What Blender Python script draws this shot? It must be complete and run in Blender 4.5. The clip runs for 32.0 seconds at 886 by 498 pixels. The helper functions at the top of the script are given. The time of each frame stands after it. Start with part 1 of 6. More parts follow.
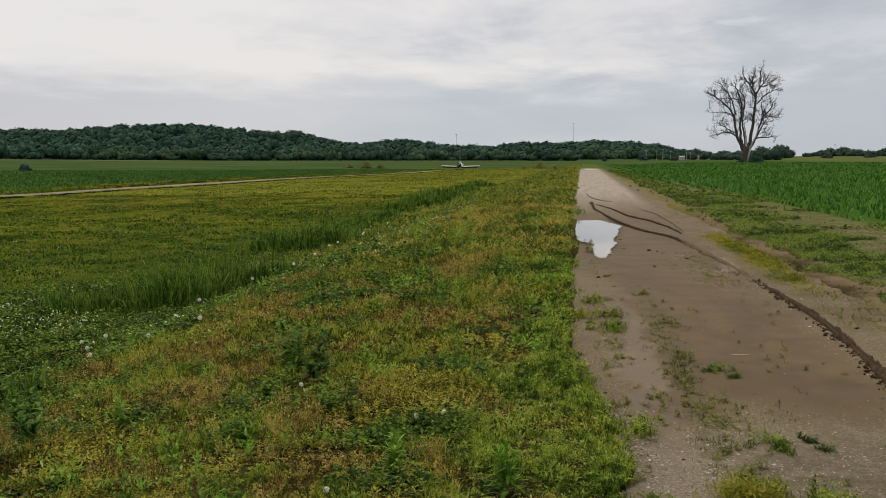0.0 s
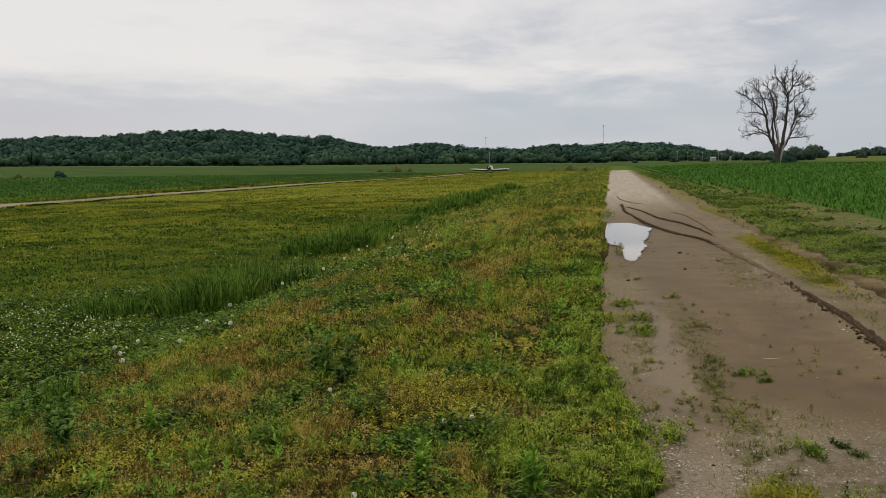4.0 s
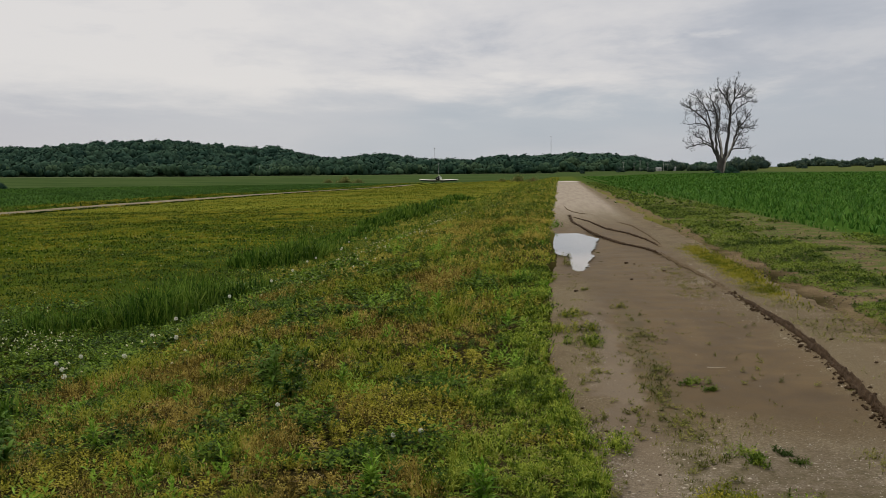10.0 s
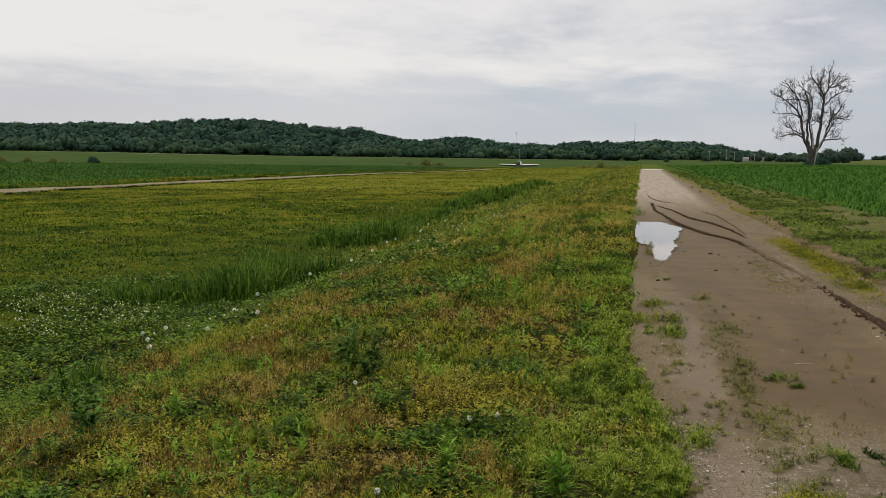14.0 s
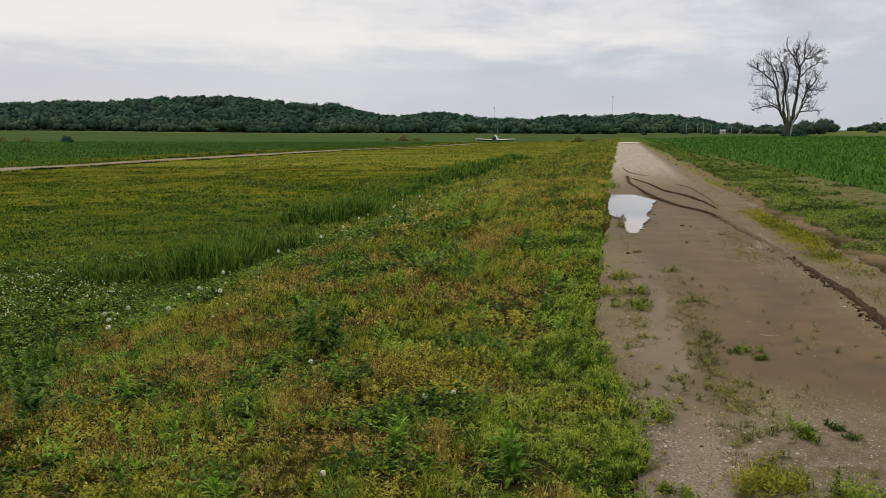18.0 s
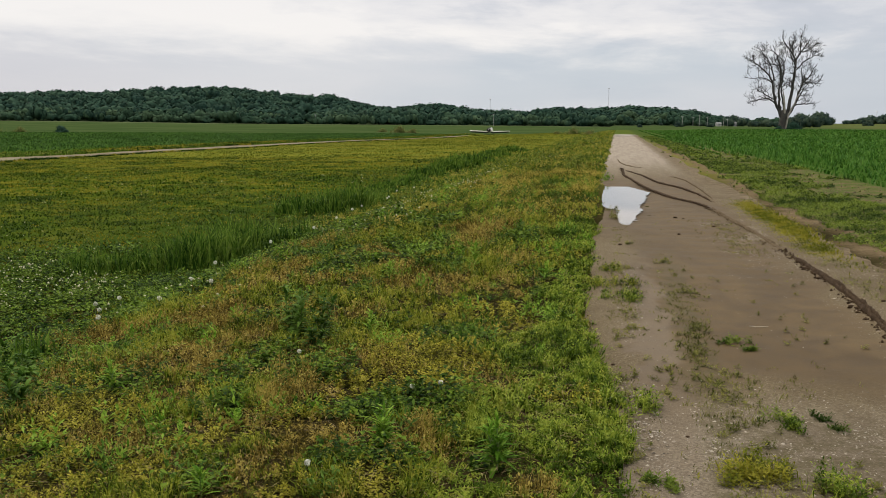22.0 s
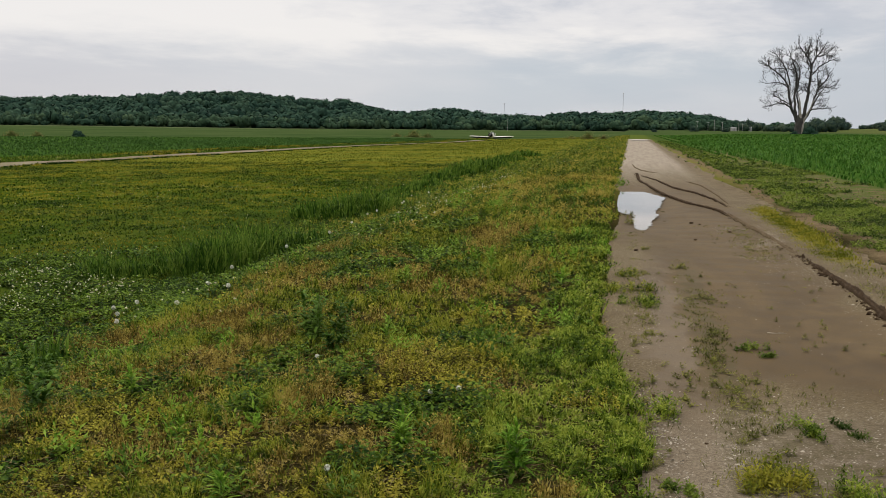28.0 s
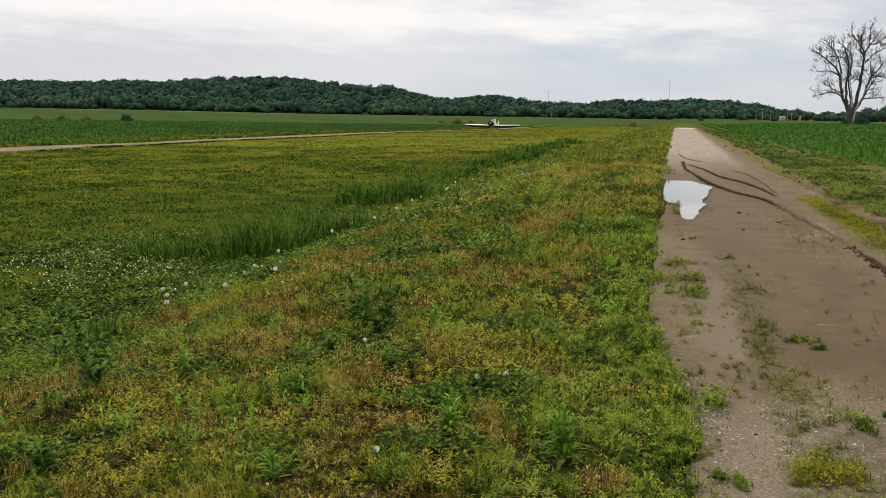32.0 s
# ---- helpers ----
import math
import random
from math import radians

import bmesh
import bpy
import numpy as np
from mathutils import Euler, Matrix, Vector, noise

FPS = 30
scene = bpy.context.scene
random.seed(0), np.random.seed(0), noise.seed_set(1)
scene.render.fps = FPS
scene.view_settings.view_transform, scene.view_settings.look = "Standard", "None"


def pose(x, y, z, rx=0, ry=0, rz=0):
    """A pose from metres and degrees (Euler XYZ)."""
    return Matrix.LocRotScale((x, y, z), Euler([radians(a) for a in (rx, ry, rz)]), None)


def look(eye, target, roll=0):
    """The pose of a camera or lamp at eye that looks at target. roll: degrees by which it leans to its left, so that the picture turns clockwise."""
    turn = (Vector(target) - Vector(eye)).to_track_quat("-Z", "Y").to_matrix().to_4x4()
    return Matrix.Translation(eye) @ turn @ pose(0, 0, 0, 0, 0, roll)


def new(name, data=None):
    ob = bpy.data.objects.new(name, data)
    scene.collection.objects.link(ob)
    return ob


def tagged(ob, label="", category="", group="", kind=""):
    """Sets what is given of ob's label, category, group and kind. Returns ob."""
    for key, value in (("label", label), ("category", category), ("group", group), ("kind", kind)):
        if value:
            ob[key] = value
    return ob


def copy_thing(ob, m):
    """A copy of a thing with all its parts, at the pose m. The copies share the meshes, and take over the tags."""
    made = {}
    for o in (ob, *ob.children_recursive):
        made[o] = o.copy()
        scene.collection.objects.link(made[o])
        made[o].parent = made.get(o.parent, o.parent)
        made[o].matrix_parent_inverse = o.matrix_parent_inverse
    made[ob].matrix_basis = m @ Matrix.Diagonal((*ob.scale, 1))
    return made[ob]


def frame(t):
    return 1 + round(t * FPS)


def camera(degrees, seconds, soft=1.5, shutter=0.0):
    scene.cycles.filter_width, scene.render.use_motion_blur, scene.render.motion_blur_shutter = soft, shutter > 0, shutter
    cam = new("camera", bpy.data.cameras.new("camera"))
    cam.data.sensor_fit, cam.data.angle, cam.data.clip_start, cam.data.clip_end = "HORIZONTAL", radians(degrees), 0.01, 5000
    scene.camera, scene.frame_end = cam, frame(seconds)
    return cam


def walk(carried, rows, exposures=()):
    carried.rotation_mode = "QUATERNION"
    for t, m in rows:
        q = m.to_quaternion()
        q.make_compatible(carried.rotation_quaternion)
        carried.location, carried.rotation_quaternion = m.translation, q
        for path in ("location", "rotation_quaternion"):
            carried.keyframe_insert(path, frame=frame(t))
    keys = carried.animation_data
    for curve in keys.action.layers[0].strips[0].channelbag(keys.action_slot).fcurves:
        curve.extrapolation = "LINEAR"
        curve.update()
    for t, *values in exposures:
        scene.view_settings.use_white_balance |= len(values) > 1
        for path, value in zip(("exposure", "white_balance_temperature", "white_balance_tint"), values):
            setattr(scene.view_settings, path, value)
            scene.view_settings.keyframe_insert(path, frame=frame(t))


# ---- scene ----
cam = camera(50.0, 32.0, soft=0.7)
# Phone held at eye height beside a farm track: x is across the track, y along it.
EYES = (
    (0.0, -0.013, -0.029, 1.599, 8.42, -5.41, 0.02),
    (0.5, -0.005, -0.017, 1.603, 8.65, -5.29, 0.20),
    (1.0, 0.008, -0.017, 1.608, 8.99, -5.12, 0.42),
    (1.5, 0.017, -0.017, 1.604, 9.28, -5.32, 0.85),
    (2.0, 0.020, -0.023, 1.603, 9.29, -5.85, 0.92),
    (2.5, 0.012, -0.012, 1.591, 9.24, -6.35, 0.64),
    (3.0, 0.011, -0.021, 1.612, 9.46, -6.05, 0.74),
    (3.5, 0.006, -0.031, 1.613, 10.16, -5.20, 0.64),
    (5.5, 0.016, -0.017, 1.601, 9.98, -5.24, 0.22),
    (6.0, 0.018, -0.030, 1.605, 9.75, -5.69, 0.18),
    (6.5, 0.019, -0.033, 1.607, 9.38, -5.88, -0.04),
    (7.0, 0.020, -0.040, 1.614, 9.47, -5.77, 0.11),
    (7.5, 0.017, -0.043, 1.616, 9.57, -5.32, 0.10),
    (8.0, 0.005, -0.037, 1.613, 9.77, -5.02, -0.07),
    (8.5, -0.012, -0.041, 1.614, 10.01, -5.01, -0.20),
    (9.0, -0.018, -0.040, 1.617, 10.61, -5.04, -0.26),
    (9.5, -0.003, -0.016, 1.628, 8.16, -5.15, 0.57),
    (10.0, 0.014, -0.025, 1.626, 7.13, -4.60, 0.58),
    (10.5, -0.006, -0.038, 1.626, 8.98, -4.73, 0.84),
    (11.0, 0.004, -0.018, 1.610, 11.36, -4.67, 0.84),
    (11.5, 0.012, 0.018, 1.606, 12.18, -5.40, 0.70),
    (12.0, 0.007, 0.028, 1.613, 12.08, -5.99, 0.01),
    (12.5, 0.002, 0.030, 1.618, 12.05, -6.02, -0.34),
    (13.0, -0.000, 0.032, 1.615, 11.80, -5.86, -0.55),
    (13.5, -0.010, 0.027, 1.616, 11.41, -5.45, -0.75),
    (14.0, -0.016, 0.023, 1.612, 11.98, -5.57, -0.77),
    (14.5, -0.003, 0.017, 1.616, 12.39, -5.52, -0.57),
    (16.5, 0.034, 0.057, 1.598, 11.79, -6.78, -0.21),
    (17.0, 0.060, 0.082, 1.596, 11.67, -6.68, -0.34),
    (17.5, 0.094, 0.136, 1.584, 11.81, -6.72, -0.37),
    (18.0, 0.102, 0.205, 1.588, 10.68, -7.03, -0.19),
    (18.5, 0.108, 0.232, 1.586, 10.75, -7.08, -0.18),
    (19.0, 0.137, 0.229, 1.588, 10.65, -7.00, -0.23),
    (19.5, 0.140, 0.233, 1.583, 10.40, -6.86, -0.21),
    (20.0, 0.138, 0.233, 1.580, 10.21, -7.19, -0.15),
    (20.5, 0.124, 0.232, 1.579, 10.17, -7.45, -0.26),
    (21.0, 0.120, 0.228, 1.583, 10.21, -7.64, -0.48),
    (21.5, 0.134, 0.215, 1.578, 10.42, -7.54, -0.63),
    (22.0, 0.144, 0.221, 1.576, 10.43, -7.52, -0.40),
    (22.5, 0.142, 0.216, 1.578, 10.47, -7.57, -0.39),
    (23.0, 0.142, 0.225, 1.578, 10.57, -7.62, -0.21),
    (23.5, 0.145, 0.230, 1.579, 10.74, -7.67, 0.05),
    (24.0, 0.133, 0.230, 1.580, 10.74, -7.74, -0.15),
    (24.5, 0.125, 0.224, 1.578, 10.83, -7.75, -0.25),
    (26.5, 0.112, 0.205, 1.584, 11.36, -7.35, -0.53),
    (27.0, 0.121, 0.207, 1.579, 11.35, -7.00, -0.44),
    (27.5, 0.123, 0.211, 1.578, 11.34, -7.00, -0.36),
    (28.0, 0.120, 0.205, 1.584, 11.27, -7.25, -0.43),
    (28.5, 0.105, 0.196, 1.579, 11.17, -7.62, -0.63),
    (29.0, 0.099, 0.189, 1.578, 11.52, -7.84, -0.71),
    (29.5, 0.098, 0.183, 1.579, 12.25, -8.07, -0.73),
    (30.0, 0.102, 0.190, 1.582, 12.47, -7.94, -0.79),
    (30.5, 0.092, 0.178, 1.587, 13.06, -7.51, -0.83),
    (31.0, 0.081, 0.174, 1.582, 13.40, -7.50, -0.96),
    (31.5, 0.079, 0.178, 1.574, 13.75, -7.75, -1.03),
    (32.0, 0.083, 0.179, 1.579, 13.87, -8.07, -0.86),
)
walk(cam, [(t, pose(x, y, z, 90 + pitch, roll, yaw)) for t, x, y, z, yaw, pitch, roll in EYES], [(0.0, 0.06), (8.5, 0.05), (9.4, 0.0), (10.0, -0.10), (10.6, -0.05), (11.2, 0.02), (12.0, 0.10), (14.0, 0.09), (19.0, 0.18), (21.5, 0.24), (24.5, 0.24), (27.0, 0.16), (28.5, 0.19), (29.9, 0.25), (31.0, 0.21), (32.0, 0.34)])

# ---------------------------------------------------------------- nodes
def plug(nt, sock, v):
    if isinstance(v, bpy.types.NodeSocket):
        nt.links.new(v, sock)
    else:
        sock.default_value = v


def n_noise(nt, vec, scale, detail=4.0, rough=0.55, warp=0.0):
    n = nt.nodes.new("ShaderNodeTexNoise")
    plug(nt, n.inputs["Vector"], vec)
    n.inputs["Scale"].default_value, n.inputs["Detail"].default_value = scale, detail
    n.inputs["Roughness"].default_value, n.inputs["Distortion"].default_value = rough, warp
    return n.outputs["Fac"]


def n_vor(nt, vec, scale, feature="F1"):
    n = nt.nodes.new("ShaderNodeTexVoronoi")
    n.feature = feature
    plug(nt, n.inputs["Vector"], vec)
    n.inputs["Scale"].default_value = scale
    return n


def n_ramp(nt, fac, stops):
    n = nt.nodes.new("ShaderNodeValToRGB")
    plug(nt, n.inputs[0], fac)
    el = n.color_ramp.elements
    while len(el) < len(stops):
        el.new(0.5)
    for e, (p, c) in zip(el, stops):
        e.position, e.color = p, (*c, 1.0)
    return n.outputs[0]


def n_mix(nt, fac, a, b):
    n = nt.nodes.new("ShaderNodeMix")
    n.data_type = "RGBA"
    plug(nt, n.inputs[0], fac)
    plug(nt, n.inputs[6], a if isinstance(a, bpy.types.NodeSocket) else (*a, 1.0))
    plug(nt, n.inputs[7], b if isinstance(b, bpy.types.NodeSocket) else (*b, 1.0))
    return n.outputs[2]


def n_math(nt, op, a, b=0.0, c=0.0):
    n = nt.nodes.new("ShaderNodeMath")
    n.operation = op
    plug(nt, n.inputs[0], a), plug(nt, n.inputs[1], b), plug(nt, n.inputs[2], c)
    return n.outputs[0]


def n_range(nt, v, a, b, c=0.0, d=1.0, smooth=True):
    n = nt.nodes.new("ShaderNodeMapRange")
    n.interpolation_type = "SMOOTHSTEP" if smooth else "LINEAR"
    plug(nt, n.inputs[0], v)
    for i, q in enumerate((a, b, c, d)):
        plug(nt, n.inputs[i + 1], q)
    return n.outputs[0]


def n_scale(nt, vec, s):
    n = nt.nodes.new("ShaderNodeVectorMath")
    n.operation = "MULTIPLY"
    plug(nt, n.inputs[0], vec)
    n.inputs[1].default_value = s
    return n.outputs[0]


def n_sep(nt, vec):
    n = nt.nodes.new("ShaderNodeSeparateXYZ")
    plug(nt, n.inputs[0], vec)
    return n.outputs


def n_bump(nt, height, strength, dist):
    n = nt.nodes.new("ShaderNodeBump")
    n.inputs["Strength"].default_value, n.inputs["Distance"].default_value = strength, dist
    plug(nt, n.inputs["Height"], height)
    return n.outputs[0]


def n_geo(nt):
    return nt.nodes.new("ShaderNodeNewGeometry").outputs


def material(name, rough=0.8, metal=0.0, spec=0.3):
    m = bpy.data.materials.new(name)
    m.use_nodes = True
    nt = m.node_tree
    b = nt.nodes["Principled BSDF"]
    b.inputs["Roughness"].default_value, b.inputs["Metallic"].default_value = rough, metal
    b.inputs["Specular IOR Level"].default_value = spec
    return m, nt, b


# ---------------------------------------------------------------- world and sun
def make_world():
    w = bpy.data.worlds.new("overcast_sky")
    w.use_nodes = True
    scene.world = w
    nt = w.node_tree
    bg = nt.nodes["Background"]
    d = nt.nodes.new("ShaderNodeTexCoord").outputs["Generated"]
    x, y, z = n_sep(nt, d)
    up = n_math(nt, "MAXIMUM", z, 0.0)
    k = n_math(nt, "DIVIDE", 1.0, n_math(nt, "ADD", up, 0.10))
    comb = nt.nodes.new("ShaderNodeCombineXYZ")
    plug(nt, comb.inputs[0], n_math(nt, "MULTIPLY", x, k))
    plug(nt, comb.inputs[1], n_math(nt, "MULTIPLY", y, k))
    p = comb.outputs[0]
    broad = n_noise(nt, n_scale(nt, p, (0.26, 0.24, 1.0)), 1.0, 3.0, 0.5, 0.15)
    fold = n_noise(nt, n_scale(nt, p, (0.66, 0.50, 1.0)), 1.5, 7.0, 0.60, 0.2)
    wisp = n_range(nt, n_noise(nt, n_scale(nt, p, (0.85, 0.75, 1.0)), 1.8, 6.0, 0.6, 0.2), 0.57, 0.68)
    f = n_math(nt, "ADD", n_math(nt, "MULTIPLY", broad, 0.53), n_math(nt, "MULTIPLY", fold, 0.47))
    f = n_math(nt, "SUBTRACT", f, n_math(nt, "MULTIPLY", n_math(nt, "ADD", x, 0.12), 0.24))
    cloud = n_ramp(nt, f, [(0.35, (0.52, 0.55, 0.62)), (0.42, (0.65, 0.665, 0.72)), (0.475, (0.83, 0.815, 0.83)), (0.55, (0.965, 0.93, 0.91))])
    cloud = n_mix(nt, n_math(nt, "MULTIPLY", wisp, 0.45), cloud, (0.99, 0.955, 0.93))
    # below the cloud deck a clearer, blue-grey band lies along the horizon
    rim = n_math(nt, "ADD", up, n_math(nt, "MULTIPLY", n_math(nt, "SUBTRACT", fold, 0.5), 0.11))
    pale = n_range(nt, n_noise(nt, n_scale(nt, d, (2.6, 2.6, 11.0)), 1.0, 3.0, 0.5), 0.38, 0.66)
    low = n_mix(nt, pale, (0.565, 0.62, 0.69), (0.685, 0.70, 0.745))
    low = n_mix(nt, n_range(nt, x, -0.28, -0.62, 0.0, 0.8), low, (0.635, 0.63, 0.685))
    cloud = n_mix(nt, n_range(nt, rim, 0.050, 0.105, 0.90, 0.0), cloud, low)
    cloud = n_mix(nt, n_range(nt, up, 0.25, 0.7, 0.0, 0.75), cloud, (0.86, 0.80, 0.69))
    cloud = n_mix(nt, n_range(nt, x, 0.04, 0.32, 0.0, 0.45), cloud, (0.595, 0.63, 0.695))
    # an overcast sky is brighter overhead than at its rim
    gain = n_math(nt, "ADD", 0.815, n_math(nt, "MULTIPLY", n_range(nt, up, 0.20, 0.9), 1.05))
    glow = nt.nodes.new("ShaderNodeVectorMath")
    glow.operation = "SCALE"
    plug(nt, glow.inputs[0], cloud)
    plug(nt, glow.inputs["Scale"], gain)
    sky = nt.nodes.new("ShaderNodeTexSky")
    sky.sky_type, sky.sun_disc = "NISHITA", False
    sky.sun_elevation, sky.sun_rotation = radians(48), radians(-25)
    clear = n_scale(nt, sky.outputs[0], (0.08, 0.08, 0.08))
    plug(nt, bg.inputs["Color"], n_mix(nt, 0.93, clear, glow.outputs[0]))
    bg.inputs["Strength"].default_value = 1.0
    sun = new("sun", bpy.data.lights.new("sun", "SUN"))
    sun.data.energy, sun.data.angle, sun.data.color = 1.3, radians(14), (1.0, 0.93, 0.80)
    sun.matrix_world = look((-20, 43, 52), (0, 0, 0))


make_world()

# ---------------------------------------------------------------- the lie of the land


def vnoise(x, y, size, seed=0):
    """Smooth value noise, 0 to 1, over patches of that size."""
    x, y = np.asarray(x, float) / size, np.asarray(y, float) / size
    xi, yi = np.floor(x).astype(np.int64), np.floor(y).astype(np.int64)
    fx, fy = x - xi, y - yi
    fx, fy = fx * fx * (3 - 2 * fx), fy * fy * (3 - 2 * fy)

    def h(a, b):
        v = np.sin(a * 127.1 + b * 311.7 + seed * 74.7) * 43758.5453
        return v - np.floor(v)
    return (h(xi, yi) * (1 - fx) + h(xi + 1, yi) * fx) * (1 - fy) + (h(xi, yi + 1) * (1 - fx) + h(xi + 1, yi + 1) * fx) * fy


def sm(v, a, b):
    t = np.clip((np.asarray(v, float) - a) / (b - a), 0, 1)
    return t * t * (3 - 2 * t)


# skyline of the wooded hills: bearing from the track in degrees, angle above the horizon in degrees
SKY_AZ = (-60, -39, -35, -33, -30, -28, -27, -25, -22.6, -21.5, -19.7, -17.7, -17.2, -16.1, -15.1, -13.3, -12.4, -11.2, -10.2, -9, -8, -6.7, -5.5, -4.6, -3.3, -1.7, 0.8, 2, 3, 4, 4.8, 5.5, 6.4, 9)
SKY_UP = (1.2, 1.45, 1.5, 1.62, 1.66, 1.79, 1.88, 1.96, 2.03, 1.83, 1.63, 1.62, 1.66, 1.42, 1.22, 0.9, 1.1, 1.24, 1.17, 1.0, 0.85, 0.81, 0.79, 0.97, 1.08, 1.02, 1.12, 1.0, 0.94, 0.91, 0.81, 0.68, 0.49, 0.2)
WOOD = 745.0


def hill(x, y):
    d, az = np.hypot(x, y), np.degrees(np.arctan2(x, y))
    top = np.maximum(np.interp(az, SKY_AZ, SKY_UP) * 1150 / 57.3 - 11.0, 0)
    return top * sm(d, WOOD - 10, 1130) * sm(y, 50, 200)


def road_left(y):
    return np.interp(y, (0, 4.1, 4.8, 5.5, 6.2, 7.2, 8.4, 10, 16, 23, 46, 142), (0.31, 0.31, 0.29, 0.25, 0.14, 0.03, -0.02, -0.07, -0.17, -0.22, -0.36, -0.75))


def road_right(y):
    return np.interp(y, (0, 10, 20, 45, 160), (3.7, 3.4, 3.2, 3.2, 3.2)) + 0.4 * (vnoise(y, y * 0, 3.0, 4) - 0.5)


def lie(x, y):
    """Height of the land."""
    x, y = np.asarray(x, float), np.asarray(y, float)
    d = np.hypot(x, y)
    z = np.interp(x, (-60, -38, -10.5, -7.9, -6.3, -4.7, -3.2, -1.2, 0, 6, 60), (-1.25, -1.25, -0.88, -1.0, -0.90, -0.40, -0.10, 0, 0, 0.03, 0.05))
    z = z - 0.42 * sm(y, 120, 225) * sm(-x, 14, 34)
    z = z + 0.55 * sm(y, 40, 240) * sm(x, 7, 32)
    z = z + sm(d, 300, 720) * np.where(x < 0, 1.6 + 0.42 * sm(-x, 14, 34) + 1.1 * sm(-x, 250, 420) - 0.6 * sm(x, -60, 0), 1.0 - 0.5 * sm(x, 0, 60))
    z = z + 2.1 * sm(d, 340, 560) * sm(x, 85, 135)
    near = 1 - sm(d, 60, 160)
    z = z + near * (0.05 * (vnoise(x, y, 1.3, 1) - 0.5) + 0.10 * (vnoise(x, y, 4.1, 2) - 0.5)) * sm(-x, -0.1, 1.0)
    return z + hill(x, y)


def bed(x, y):
    """The land with the track's bed cut into it."""
    inside = sm(x, road_left(y) - 0.14, road_left(y) + 0.05) * (1 - sm(x, road_right(y) - 1.1, road_right(y) + 0.3)) * (1 - sm(y, 152, 158))
    return lie(x, y) - 0.07 * inside


def road_height(X, Y, a, b):
    """Surface of the track between its edges a and b."""
    z = np.interp(X, (-3, 0, 6), (0, 0, 0.03)) - 0.012
    z = z - 0.045 * sm(X - a, 0.22, 0.0) - 0.06 * sm(b - X, 1.1, 0.0)
    z = z - 0.020 * sm(X, 0.3, 0.8) * (1 - sm(X, 1.8, 2.2)) * sm(Y, 5.5, 8) * (1 - sm(Y, 26, 32))
    z = z - 0.034 * sm(X, -0.42, -0.15) * (1 - sm(X, 0.75, 1.15)) * sm(Y, 14.5, 17) * (1 - sm(Y, 25.5, 28))
    z = z - 0.012 * np.exp(-((X - 0.5) / 0.13) ** 2) * (1 - sm(Y, 9, 14))
    z = z + (0.012 * (vnoise(X, Y, 0.35, 3) - 0.5) + 0.006 * (vnoise(X, Y, 0.11, 5) - 0.5)) * (1 - sm(Y, 22, 34))
    return z


def on_road(x, y, sink=0.003):
    return np.stack([x, y, road_height(x, y, road_left(y) - 0.16, road_right(y) + 0.45) - sink], 1)


def mesh_of(name, verts, tris, mat, smooth=False):
    me = bpy.data.meshes.new(name)
    verts, tris = np.ascontiguousarray(verts, dtype=np.float32), np.ascontiguousarray(tris, dtype=np.int32)
    k = tris.shape[1]
    me.vertices.add(len(verts)), me.vertices.foreach_set("co", verts.ravel())
    me.loops.add(tris.size), me.loops.foreach_set("vertex_index", tris.ravel())
    me.polygons.add(len(tris)), me.polygons.foreach_set("loop_start", np.arange(len(tris), dtype=np.int32) * k)
    if smooth:
        me.polygons.foreach_set("use_smooth", np.ones(len(tris), dtype=bool))
    me.update(calc_edges=True)
    me.materials.append(mat)
    return me


def sheet(name, xs, ys, height, mat, smooth=True):
    X, Y = np.meshgrid(xs, ys)
    V = np.stack([X, Y, height(X, Y)], -1).reshape(-1, 3)
    nx, ny = len(xs), len(ys)
    i = (np.arange(ny - 1)[:, None] * nx + np.arange(nx - 1)[None]).ravel()
    return mesh_of(name, V, np.stack([i, i + 1, i + 1 + nx, i + nx], 1), mat, smooth)


def part(name, bm, mat, parent, label=""):
    """Links a bmesh, or a mesh that is ready, as one object under a thing."""
    if isinstance(bm, bmesh.types.BMesh):
        me = bpy.data.meshes.new(name)
        bm.to_mesh(me), bm.free()
        me.materials.append(mat)
    else:
        me = bm
    ob = new(name, me)
    ob.parent = parent
    return tagged(ob, label)


def thing(name, m, label, category, group="", kind=""):
    ob = new(name)
    ob.empty_display_size = 0.2
    ob.matrix_basis = m
    return tagged(ob, label, category, group, kind)


